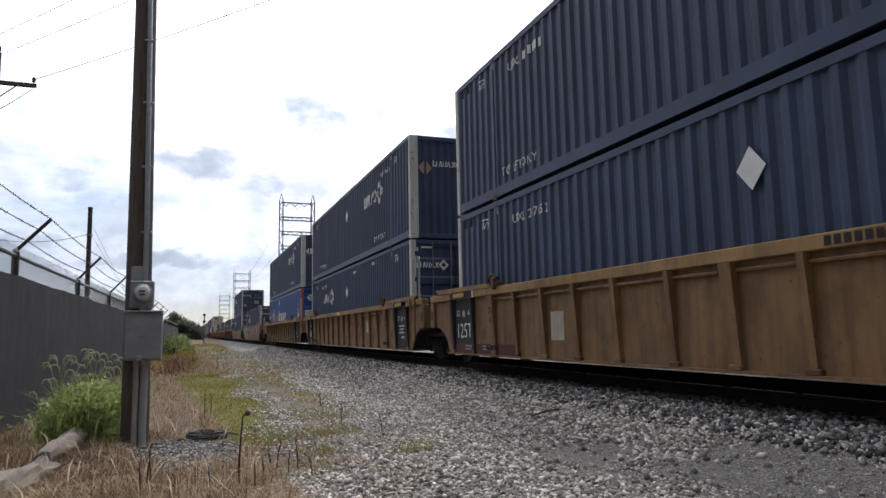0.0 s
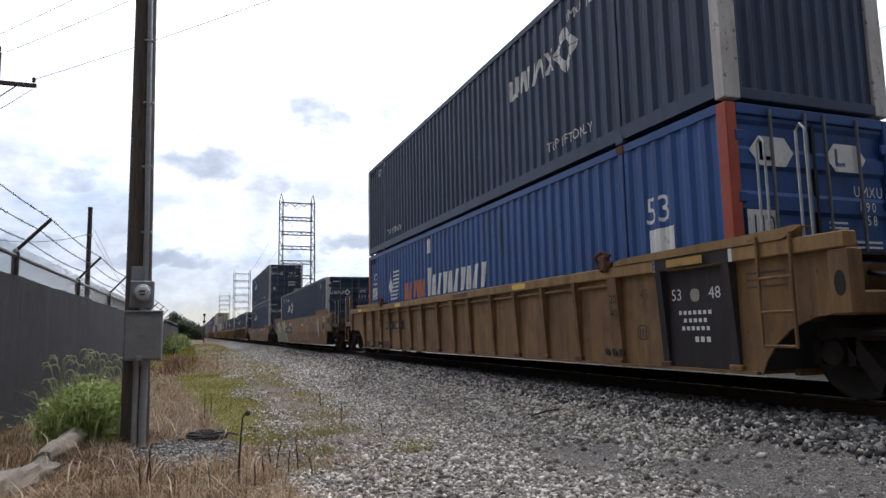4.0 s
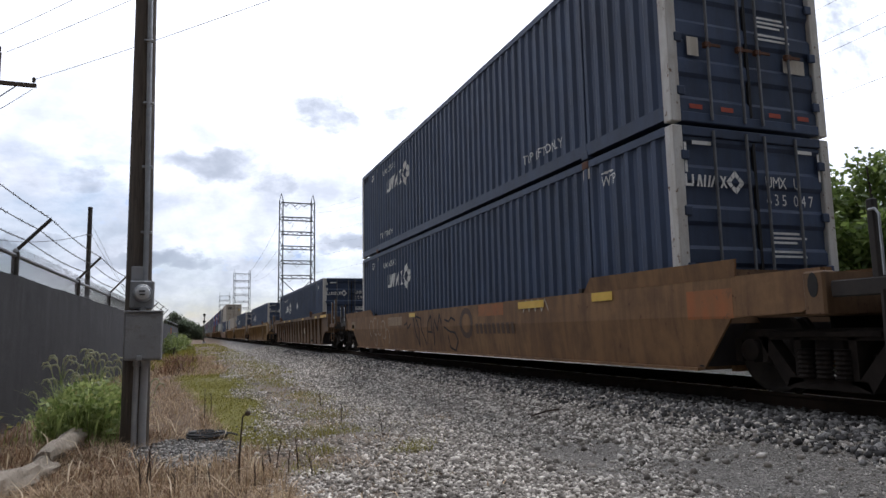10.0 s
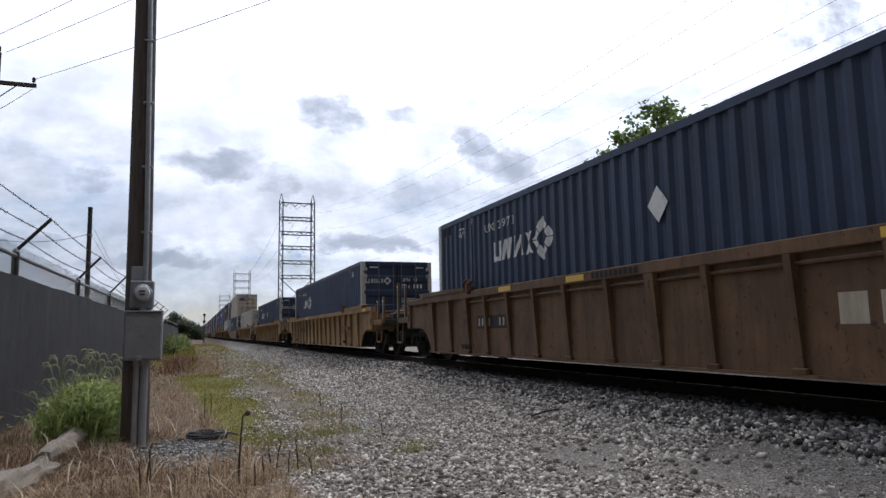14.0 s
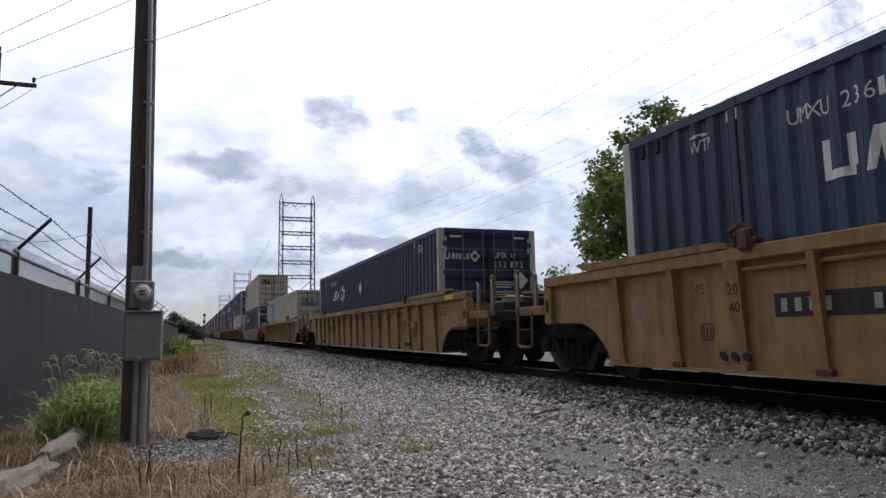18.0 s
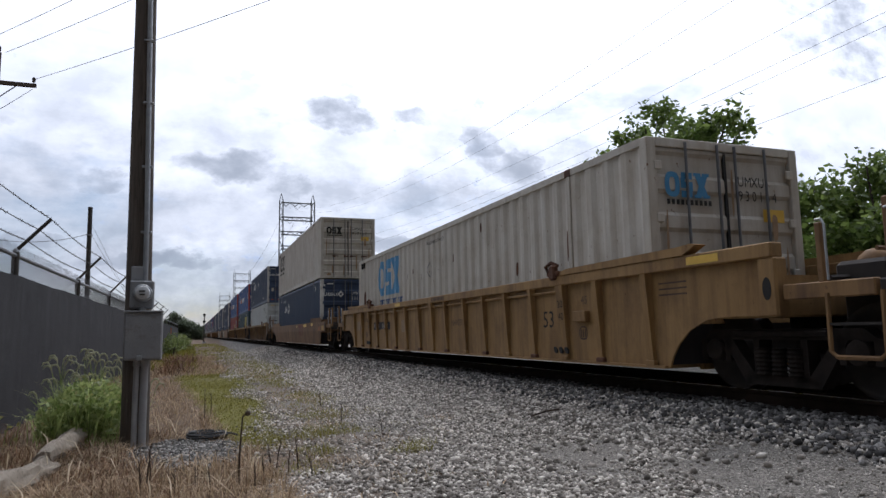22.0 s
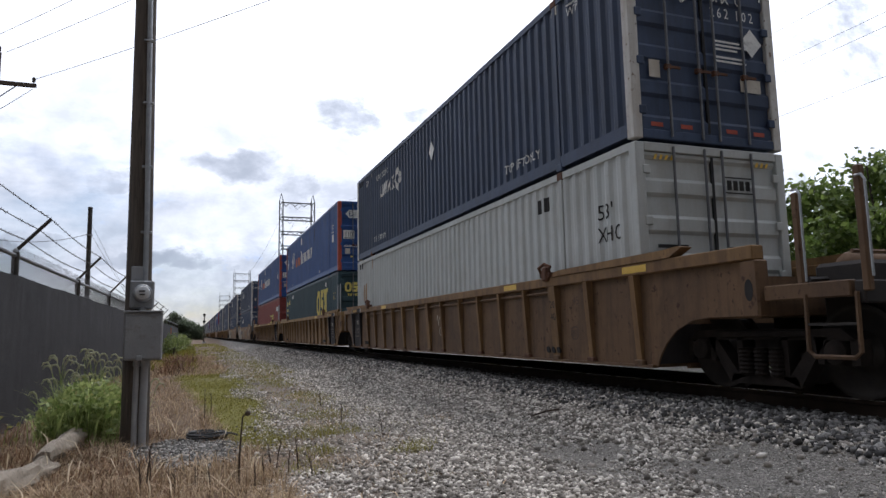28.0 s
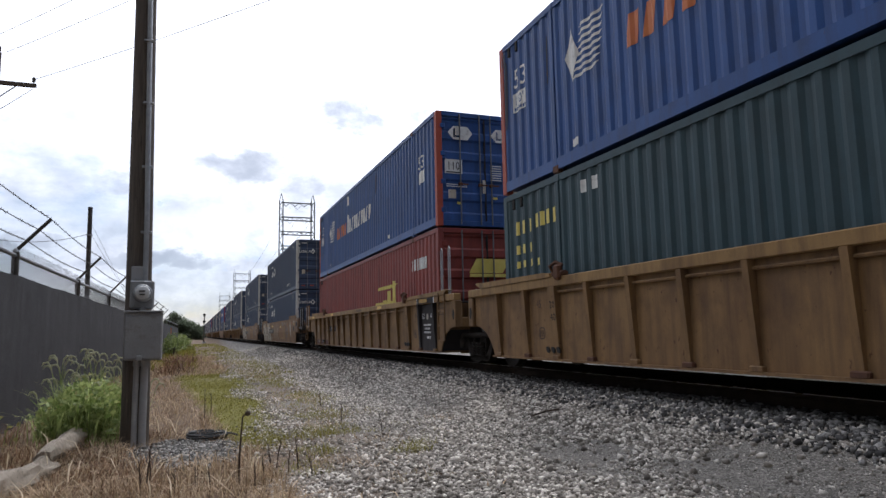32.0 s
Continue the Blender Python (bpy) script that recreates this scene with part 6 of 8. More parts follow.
    d = [("number_bars", BLACK_PAINT, [rect(0.2, 2.25, 0.72, 2.27), rect(0.2, 2.47, 0.72, 2.49)] + bars(0.24, 2.3, 4, 0.08, 0.14, 0.03), "black bars"),
         ("data_lines", BLACK_PAINT, [rect(-1.0, 1.45, -0.5, 1.5), rect(-0.9, 1.2, -0.6, 1.25), rect(0.2, 1.2, 0.6, 1.25), rect(0.2, 1.45, 0.8, 1.49)], ""),
         ("hazard_strip", REFLECT_YELLOW, [slab(-1.0 + i * 0.09, 2.66, 0.045, 0.07, 0.03) for i in range(4)] + [slab(0.68 + i * 0.09, 2.66, 0.045, 0.07, 0.03) for i in range(4)], "")]
    k["pale"] = build_container("pale grey corrugated container with rusty posts", PALE, PALE, 0.278, 0.028, s, d)
    s = [("emblem", SKYBLUE_PAINT, block_emblem(-5.5, 1.52, 1.08), "large faded blue block emblem"),
         ("lettering", LETTER_BLUE, [q for i in range(10) for q in (rect(-5.38 + 0.25 * i, 1.16, -5.29 + 0.25 * i, 1.40), rect(-5.42 + 0.25 * i, 1.16, -5.24 + 0.25 * i, 1.20), rect(-5.42 + 0.25 * i, 1.36, -5.24 + 0.25 * i, 1.40))], "row of dark blue bars"),
         ("rust_wound", RUST, [q for i, (u, v, w, h) in enumerate(((-7.3, 1.55, 0.16, 0.5), (-7.1, 1.3, 0.3, 0.16), (-6.7, 1.28, 0.34, 0.12), (-6.3, 1.4, 0.1, 0.3), (-7.4, 2.6, 0.06, 0.25), (-6.12, 2.7, 0.1, 0.3), (-6.7, 2.66, 0.06, 0.16), (-4.5, 2.72, 0.07, 0.3), (-2.4, 1.9, 0.04, 0.16), (-1.9, 2.0, 0.05, 0.14), (-1.2, 1.8, 0.04, 0.18), (0.4, 2.0, 0.05, 0.2), (1.0, 2.05, 0.04, 0.2), (2.6, 2.5, 0.05, 0.2), (4.2, 1.5, 0.06, 0.25), (6.0, 1.7, 0.1, 0.5))) for q in blob(u, v, w, h, 9, 0.04, i)], "spot of broken paint and rust"),
         ("warning_note", BLACK_PAINT, words("WARNING HIGHCUBE", -0.75, 2.55, 0.085), "black stencilled note"),
         ("placard_holder", DARK_GALV, diamond_ring(-0.6, 1.93, 0.34, 0.42, 0.8), "empty metal placard diamond")]
    d = [("emblem", BLACK_PAINT, block_emblem(-1.02, 2.1, 0.34), "dark block emblem"), ("data_lines", BLACK_PAINT, bars(-1.0, 2.0, 10, 0.05, 0.07, 0.025), ""),
         ("number_bars", BLACK_PAINT, figures("UMXU", 0.2, 2.3, 0.14, 0.12) + figures("930164", 0.2, 2.1, 0.14, 0.12), "black stencilled figures"),
         ("notice", REFLECT_YELLOW, [rect(0.62, 1.82, 1.0, 2.0)], "yellow notice"),
         ("stain", STAIN, [q for k, (u, v, w, h) in enumerate(((-0.72, 0.45, 0.2, 0.3), (0.4, 0.75, 0.14, 0.6), (0.82, 1.75, 0.2, 0.3), (1.0, 0.9, 0.1, 0.9), (-1.02, 1.5, 0.08, 0.7), (0.1, 2.2, 0.08, 0.5), (-0.2, 0.4, 0.1, 0.5), (0.95, 0.25, 0.3, 0.16), (-0.9, 0.2, 0.36, 0.12))) for q in blob(u, v, w * 0.5, h * 1.3, 11, 0.02, k)], "rust stain")]
    k["cream"] = build_container("dirty white corrugated container with faded blue emblem", CREAM, CREAM, 0.4, 0.034, s, [(d[0][0], SKYBLUE_PAINT, d[0][2], "blue block emblem")] + d[1:])
    s2 = [("emblem", BLACK_PAINT, block_emblem(-7.35, 1.6, 0.95), "dark block emblem"), ("lettering", BLACK_PAINT, bars(-7.3, 1.36, 10, 0.11, 0.14, 0.07), "")]
    k["cream_smooth"] = build_container("dirty white rust-stained container with dark emblem", CREAM, CREAM, 0.278, 0.020, s2, d)
    s = [("emblem", YELLOW_PAINT, block_emblem(3.0, 1.12, 1.25), "large yellow block emblem"),
         ("lettering", YELLOW_PAINT, bars(3.15, 0.72, 10, 0.17, 0.26, 0.09), "row of yellow bars"),
         ("length_mark", YELLOW_PAINT, words("53'", 6.95, 1.8, 0.28), "yellow figures"),
         ("number_bars", YELLOW_PAINT, bars(-7.6, 2.1, 3, 0.1, 0.24, 0.14) + bars(-6.9, 2.15, 4, 0.12, 0.24, 0.08) + bars(-7.6, 1.75, 3, 0.1, 0.16, 0.14) + bars(-7.6, 1.5, 4, 0.1, 0.12, 0.14), "pale bars"),
         ("small_plate", WHITE_PAINT, [rect(-5.4, 2.45, -5.28, 2.65), rect(-5.1, 2.45, -4.98, 2.65), rect(5.2, 2.45, 5.32, 2.65)], "")]
    d = [("emblem", YELLOW_PAINT, block_emblem(-1.02, 2.06, 0.4) + bars(-0.9, 1.9, 8, 0.07, 0.1, 0.03), "yellow block emblem"),
         ("number_bars", WHITE_PAINT, figures("UMXU", 0.2, 2.25, 0.17, 0.14) + figures("931654", 0.2, 1.98, 0.17, 0.14), "white stencilled figures")]
    k["green"] = k["far_green"] = build_container("dark green-blue corrugated container with yellow emblem", GREEN, GREEN, 0.278, 0.028, s, d)
    s = [("emblem", YELLOW_PAINT, [slab(2.0 + i * 0.5, 0.35, 0.36, 0.5 + 0.26 * i, 0.0) for i in range(5)] + [slab(2.0, 1.2, 2.4, 0.12, 0.0), slab(2.3, 1.7, 2.0, 0.1, 0.2)], "yellow sail-shaped emblem"),
         ("number_bars", WHITE_PAINT, bars(5.9, 2.0, 6, 0.16, 0.3, 0.06), "white bars")]
    d = [("emblem", YELLOW_PAINT, [rect(-0.5 + 0.02, 1.7, 0.5, 1.78), slab(-0.5, 1.8, 0.9, 0.35, 0.2)], "yellow emblem")]
    k["maroon"] = build_container("maroon corrugated container with yellow sail emblem", MAROON, MAROON, 0.278, 0.028, s, d)
    return k


# ---- well cars ----
SIDE_X = 1.44


def wheelset_mesh():
    sh = Shape()
    sh.tube((-0.95, 0, 0), (0.95, 0, 0), 0.075, n=12)
    for s in (-1, 1):
        x = s * 0.755
        sh.lathe((x - s * 0.09, 0, 0), (s, 0, 0), [(0, 0.485), (0.03, 0.49), (0.045, 0.462), (0.15, 0.457), (0.156, 0.43), (0.152, 0.40), (0.12, 0.36), (0.10, 0.20), (0.16, 0.14), (0.16, 0.0)], 28)
        sh.lathe((s * 0.95, 0, 0), (s, 0, 0), [(0, 0.10), (0.12, 0.10), (0.13, 0.07)], 10)
        for k in range(3):
            a = k * 2.094
            sh.tube((s * 1.08, 0.05 * math.cos(a), 0.05 * math.sin(a)), (s * 1.095, 0.05 * math.cos(a), 0.05 * math.sin(a)), 0.018, n=6)
    return sh.mesh("wheelset", WHEEL_STEEL, True)


def build_truck(car, y, wheel_mesh, far=False):
    truck = part("truck", Shape().box(-1.05, 1.05, y - 0.18, y + 0.18, 0.42, 0.68, 0.03), TRUCK_IRON, car, "heavy cast two-axle truck")
    for s in (-1, 1):
        x0, x1 = sorted((s * 0.96, s * 1.12))
        bars_ = [[(y - 1.10, 0.56), (y - 0.95, 0.68), (y + 0.95, 0.68), (y + 1.10, 0.56), (y + 0.85, 0.57), (y - 0.85, 0.57)], [(y - 0.46, 0.10), (y + 0.46, 0.10), (y + 0.42, 0.20), (y - 0.42, 0.20)]]
        for q in (-1, 1):
            bars_ += [[(y + q * 0.80, 0.60), (y + q * 0.66, 0.60), (y + q * 0.30, 0.16), (y + q * 0.46, 0.10)], [(y + q * 1.12, 0.58), (y + q * 1.12, 0.34), (y + q * 1.03, 0.34), (y + q * 1.03, 0.58)],
                      [(y + q * 0.75, 0.58), (y + q * 0.75, 0.34), (y + q * 0.68, 0.34), (y + q * 0.66, 0.58)], [(y + q * 0.34, 0.60), (y + q * 0.26, 0.60), (y + q * 0.26, 0.16), (y + q * 0.34, 0.16)]]
        frame_shape = Shape()
        for b_ in bars_:
            frame_shape.prism(b_, "x", x0, x1)
        part("side_frame", frame_shape, TRUCK_IRON, truck)
        far or part("frame_rim", Shape().box(min(s * 1.11, s * 1.16), max(s * 1.11, s * 1.16), y - 0.6, y + 0.6, 0.6, 0.66, 0.01), TRUCK_IRON, truck)
        for dy in () if far else (-0.2, 0.0, 0.2):
            part("spring", Shape().lathe((s * 1.13, y + dy, 0.2), (0, 0, 1), [(0.022 * k, 0.085 if k % 2 else 0.062) for k in range(14)], 10), TRUCK_IRON, truck)
        for dy in () if far else (-0.89, 0.89):
            part("axle_cap", Shape().lathe((s * 1.02, y + dy, 0.457), (s, 0, 0), [(0, 0.13), (0.13, 0.12), (0.15, 0.09)], 12), TRUCK_IRON, truck, smooth=True)
    for dy in (-0.89, 0.89):
        w = part("wheelset", wheel_mesh, None, truck, "steel wheels with shiny treads on one axle")
        w.matrix_basis = pose(0, y + dy, 0.457)


KINK = 0.83


def side_out(v):
    """How far out the smooth side stands at height v: it leans in below its fold."""
    return SIDE_X - max(0.0, KINK - v) * 0.13


def folded_sheet(prof, s):
    """A smooth side of one outline, folded along its length at KINK."""
    sh = Shape()
    for lo, hi in ((-1.0, KINK), (KINK, 9.0)):
        p = clip(prof, 1, lo, hi)
        n = len(p)
        if n < 3:
            continue
        outer = [(s * side_out(z), y, z) for y, z in p]
        inner = [(s * (side_out(z) - 0.03), y, z) for y, z in p]
        rim = [(k, (k + 1) % n, n + (k + 1) % n, n + k) for k in range(n) if not (abs(p[k][1] - KINK) < 1e-6 and abs(p[(k + 1) % n][1] - KINK) < 1e-6)]
        sh.add(outer + inner, [tuple(range(n)), tuple(range(2 * n - 1, n - 1, -1))] + rim)
    return sh


def build_well_car(style, paint, front, rear, label, wheel_mesh, marks=(), chord_tone=None, far=False, dark_ribs=(), top=1.57, rib_tone=None, end_paint=None):
    """style: ribbed or smooth sides. front, rear: 'coupler' or 'joint' ends. Doors and front are towards -y. The origin is on the rail tops at the middle."""
    car = thing("well_car", label, "rail car", "well cars of the train")
    chord_tone = chord_tone or paint
    ends = {-1: front, 1: rear}
    end_paint = end_paint or (END_DARK if style == "smooth" else CAR_BROWN if paint is CAR_BROWN else CAR_OCHRE)
    rib_tone = rib_tone or paint
    worn = CAR_BROWN if style == "smooth" else paint
    tall = style == "smooth" or (front, rear) == ("joint", "coupler")
    post_top = 2.1 if tall and top > 1.4 or paint is CAR_BROWN else 1.78
    reach = {t: (10.1 if ends[t] == "coupler" else 9.50) for t in ends}
    part("well_floor", Shape().box(-1.36, 1.36, -8.35, 8.35, 0.226, 0.27).box(-0.9, 0.9, -8.42, -8.35, 0.2, 0.9), paint, car)
    # added dark sheets: their colour gives the shade inside the wheel arches
    for t in (-1, 1):
        part("well_bulkhead", Shape().box(-1.37, 1.37, min(t * 8.36, t * 8.43), max(t * 8.36, t * 8.43), 0.272, 1.3), CAR_GREY, car, "dark bulkhead at the well end, coloured as shade")
    for s in (-1, 1):
        prof = []
        for t in (1, -1):
            e = reach[t]
            if style == "ribbed":
                q = [(8.42, 0.23), (8.48, 0.36), (8.6, 0.52), (8.8, 0.68), (9.08, 0.79), (9.35, 0.82), (e - 0.02, 0.82), (e - 0.02, 1.40)]
            else:
                q = [(8.42, 0.24), (8.95, 0.80), (9.2, 0.82), (9.45, 0.82), (e - 0.25, 0.84), (e - 0.02, 0.95), (e - 0.02, top)]
            prof += [(t * a, b) for a, b in (q if t > 0 else q[::-1])]
        x0, x1 = sorted((s * (SIDE_X - 0.06), s * (SIDE_X - 0.035)))
        if style == "ribbed":
            part("side_sheet", Shape().prism(prof, "x", x0, x1), paint, car)
        else:
            part("side_sheet", folded_sheet(prof, s), paint, car)
        if style == "smooth":
            part("top_flange", Shape().box(min(s * (SIDE_X - 0.12), s * (SIDE_X - 0.032)), max(s * (SIDE_X - 0.12), s * (SIDE_X - 0.032)), -reach[-1], reach[1], top - 0.03, top), paint, car)
            for t in (-1, 1):
                last = 9.05 if t < 0 else reach[t] - 0.06
                sh = Shape()
                p = [(t * 6.12, top - 0.01), (t * 6.36, top + 0.2), (t * (last + 0.04), top + 0.18), (t * last, top - 0.01)]
                outer = [(s * (SIDE_X + 0.004 + 0.12 * (z - top)), y, z) for y, z in p]
                inner = [(s * (SIDE_X - 0.02 + 0.12 * (z - top)), y, z) for y, z in p]
                sh.add(outer + inner, [(0, 1, 2, 3), (7, 6, 5, 4), (0, 4, 5, 1), (1, 5, 6, 2), (2, 6, 7, 3), (3, 7, 4, 0)])
                part("guide_plate", sh, paint, car)
                far or part("guide_bracket", Shape().box(min(s * 1.34, s * 1.42), max(s * 1.34, s * 1.42), t * 6.0 - 0.05, t * 6.0 + 0.05, top - 0.05, top + 0.07, 0.012), END_DARK, car)
        else:
            xo = s * (SIDE_X + (0.04 if style == "ribbed" else 0.004))
            xi = s * (SIDE_X - 0.12)
            part("top_chord", Shape().box(min(xo, xi), max(xo, xi), -reach[-1], reach[1], 1.39, 1.54, 0.012), chord_tone, car)
            for t in (-1, 1):
                sh = Shape().prism([(t * 6.08, 1.542), (t * 6.11, 1.60), (t * 6.3, 1.625), (t * 8.75, 1.645), (t * 9.0, 1.66), (t * 9.08, 1.64), (t * 8.85, 1.542)], "x", s * (SIDE_X - 0.1), s * (SIDE_X + 0.055))
                part("guide_cover", sh, chord_tone, car)
                far or part("latch", Shape().box(min(s * 1.38, s * 1.51), max(s * 1.38, s * 1.51), t * 5.86 - 0.17, t * 5.86 + 0.17, 1.542, 1.62, 0.02).box(min(s * 1.44, s * 1.54), max(s * 1.44, s * 1.54), t * 5.86 - 0.11, t * 5.86 + 0.06, 1.48, 1.72, 0.03)
                         .bent([(s * 1.5, t * 5.86 + 0.1, 1.6), (s * 1.53, t * 5.86 + 0.14, 1.7), (s * 1.5, t * 5.86 + 0.02, 1.76), (s * 1.45, t * 5.86 - 0.1, 1.7)], 0.03, 7), RUST, car, "rusty iron latch")
        if style == "ribbed":
            part("brake_pipe", Shape().tube((s * (SIDE_X - 0.005), -6.0, 1.30), (s * (SIDE_X - 0.005), 6.0, 1.30), 0.022, n=6), paint, car)
            part("bottom_sill", Shape().box(min(s * 1.40, s * 1.462), max(s * 1.40, s * 1.462), -8.40, 8.40, 0.227, 0.26), paint, car)
            ribs = [(t * y, w) for t in (-1, 1) for y, w in ((8.12, 0.10), (7.02, 0.10), (6.05, 0.20), (5.07, 0.085), (4.07, 0.085), (3.07, 0.085), (2.07, 0.085), (0.95, 0.085))] + [(0.0, 0.17)]
            for y, w in ribs:
                hi, lo = 1.39, 0.25
                sh = Shape().add([(s * (SIDE_X - 0.036), y - w / 2, lo), (s * (SIDE_X - 0.036), y + w / 2, lo), (s * (SIDE_X + 0.0), y + w / 2, lo), (s * (SIDE_X + 0.0), y - w / 2, lo),
                                  (s * (SIDE_X - 0.036), y - w / 2, hi), (s * (SIDE_X - 0.036), y + w / 2, hi), (s * (SIDE_X + 0.075), y + w / 2, hi), (s * (SIDE_X + 0.075), y - w / 2, hi)],
                                 [(0, 1, 2, 3), (4, 7, 6, 5), (0, 4, 5, 1), (1, 5, 6, 2), (2, 6, 7, 3), (3, 7, 4, 0)])
                dark = any(abs(y - q) < 0.1 for q in dark_ribs)
                rib = part("rib", sh, CAR_GREY if dark else rib_tone, car, "sooty black rib" if dark else "")
                if not far and s < 0:
                    part("foot", Shape().box(min(s * 1.40, s * 1.468), max(s * 1.40, s * 1.468), y - 0.09, y + 0.09, 0.252, 0.32, 0.012), RUST if round(y * 3) % 2 else paint, rib)
            for t in () if far or s > 0 else (-1, 1):
                for dy in (-0.1, 0.06, 0.22):
                    # raised black discs give the shade of uncut jacking holes
                    part("jack_hole", Shape().prism([(t * 6.05 + dy + 0.05 * math.cos(a) + 0.02 * math.sin(a), 0.40 + 0.05 * math.sin(a)) for a in [k * math.pi / 4 for k in range(8)]], "x", s * 1.45, s * 1.474), BLACK_PAINT, car)
        else:
            part("bottom_sill", Shape().box(min(s * 1.38, s * 1.435), max(s * 1.38, s * 1.435), -8.4, 8.4, 0.227, 0.26), paint, car)
    for t in (-1, 1):
        e = reach[t]
        lo, hi = sorted((t * 9.2, t * (e - 0.06)))
        part("bolster", Shape().box(-1.36, 1.36, lo, hi, 0.80, 1.02, 0.02), worn, car)
        part("end_wall", Shape().box(-1.34, 1.34, min(t * 8.62, t * 8.7), max(t * 8.62, t * 8.7), 0.75, 1.35), worn, car)
        for s in (-1, 1):
            part("end_post", Shape().box(min(s * 1.30, s * 1.47), max(s * 1.30, s * 1.47), min(t * (e - 0.2), t * (e + 0.03)), max(t * (e - 0.2), t * (e + 0.03)), 0.80, 1.39 if style == "ribbed" else top - 0.03, 0.02), worn, car)
            # a black oval on the post paints the dark of its slot
            far or part("jack_hole", Shape().prism([(t * (e - 0.085) + 0.055 * math.cos(a), 1.08 + 0.115 * math.sin(a)) for a in [k * math.pi / 6 for k in range(12)]], "x", s * 1.468, s * 1.474), BLACK_PAINT, car)
        if ends[t] == "joint":
            part("joint_arm", Shape().prism([(t * 9.4, 0.72), (t * 9.8, 0.72), (t * 9.8, 0.98), (t * 9.4, 1.08)], "x", -0.45, 0.45), paint, car)
            part("end_deck", Shape().box(-1.3, 1.3, min(t * 8.75, t * (e - 0.22)), max(t * 8.75, t * (e - 0.22)), 1.36, 1.39), CAR_GREY, car, "sooty deck plate over the joint")
            part("air_pipe", Shape().bent([(-0.8, t * (e - 0.3), 1.2), (-0.9, t * (e + 0.05), 1.12), (-0.7, t * 9.8, 1.0)], 0.03, 6), BLACK_RUBBER, car)
            if t > 0:
                build_truck(car, 9.8, wheel_mesh)
            else:
                for s in () if far else (-1, 1):
                    ladder = part("ladder", Shape().bent([(s * 1.50, -8.55, 0.5), (s * 1.50, -8.55, 1.6)], 0.018, 6).bent([(s * 1.50, -8.95, 0.5), (s * 1.50, -8.95, 1.6)], 0.018, 6), paint, car)
                    for z in (0.52, 0.85, 1.18):
                        part("rung", Shape().tube((s * 1.50, -8.55, z), (s * 1.50, -8.95, z), 0.016, n=6), paint, ladder)
                    for y in (-8.62, -9.1):
                        part("grab_rail", Shape().bent([(s * 1.42, y - 0.05, 1.5), (s * 1.42, y - 0.05, 2.56), (s * 1.42, y, 2.62), (s * 1.42, y + 0.05, 2.56), (s * 1.42, y + 0.05, 1.5)], 0.014, 6), GALV, car, "tall thin grab rail")
        else:
            part("centre_sill", Shape().box(-0.33, 0.33, min(t * 9.2, t * 11.45), max(t * 9.2, t * 11.45), 0.62, 0.95, 0.02), TRUCK_IRON, car)
            part("coupler", Shape().box(-0.10, 0.10, min(t * 11.4, t * 11.7), max(t * 11.4, t * 11.7), 0.70, 0.86, 0.03).prism([(-0.2, t * 11.65), (0.16, t * 11.62), (0.22, t * 11.8), (0.05, t * 11.86), (-0.16, t * 11.84)], "z", 0.63, 0.93), TRUCK_IRON, car)
            part("end_platform", Shape().box(-1.30, 1.30, min(t * (e + 0.02), t * 11.15), max(t * (e + 0.02), t * 11.15), 1.05, 1.09), END_DARK, car, "oily walkway grating")
            part("end_beam", Shape().box(-1.4, 1.4, min(t * 11.12, t * 11.22), max(t * 11.12, t * 11.22), 0.90, 1.10, 0.015), END_DARK, car)
            part("draft_box", Shape().box(-0.75, 0.75, min(t * 10.25, t * 11.1), max(t * 10.25, t * 11.1), 0.52, 1.04, 0.04), END_DARK, car)
            for s in () if far else (-1, 1):
                part("step_sill", Shape().box(min(s * 1.33, s * 1.42), max(s * 1.33, s * 1.42), min(t * (e + 0.05), t * 11.1), max(t * (e + 0.05), t * 11.1), 0.96, 1.11, 0.012), end_paint, car)
                part("side_step", Shape().bent([(s * 1.42, t * 10.64, 1.0), (s * 1.43, t * 10.64, 0.48), (s * 1.43, t * 10.70, 0.43), (s * 1.43, t * 11.10, 0.43), (s * 1.43, t * 11.16, 0.48), (s * 1.42, t * 11.16, 1.0)], 0.022, 6), end_paint, car)
                part("step_tread", Shape().box(min(s * 1.38, s * 1.44), max(s * 1.38, s * 1.44), min(t * 10.65, t * 11.15), max(t * 10.65, t * 11.15), 0.71, 0.735), END_DARK, car)
                for yy in (10.58, 11.24):
                    part("hand_post", Shape().box(min(s * 1.34, s * 1.41), max(s * 1.34, s * 1.41), t * yy - 0.035, t * yy + 0.035, 1.0, post_top if yy > 11 or tall else post_top - 0.12, 0.012), end_paint, car)
                    part("hand_rail", Shape().bent([(s * 1.425, t * yy - 0.09, 1.12), (s * 1.425, t * yy - 0.09, post_top - 0.15), (s * 1.425, t * yy - 0.06, post_top - 0.1), (s * 1.425, t * yy - 0.0, post_top - 0.1)], 0.012, 6), GALV, car, "thin pale grab rail")
            far or part("cross_rail", Shape().bent([(-1.36, t * 11.1, 1.36), (1.36, t * 11.1, 1.36)], 0.02, 6), end_paint, car)
            far or part("air_tank", Shape().lathe((0.35, t * 10.6, 1.27), (-1, 0, 0), [(0, 0.05), (0.04, 0.13), (0.1, 0.16), (1.1, 0.16), (1.16, 0.13), (1.2, 0.05)], 14), end_paint, car, smooth=True)
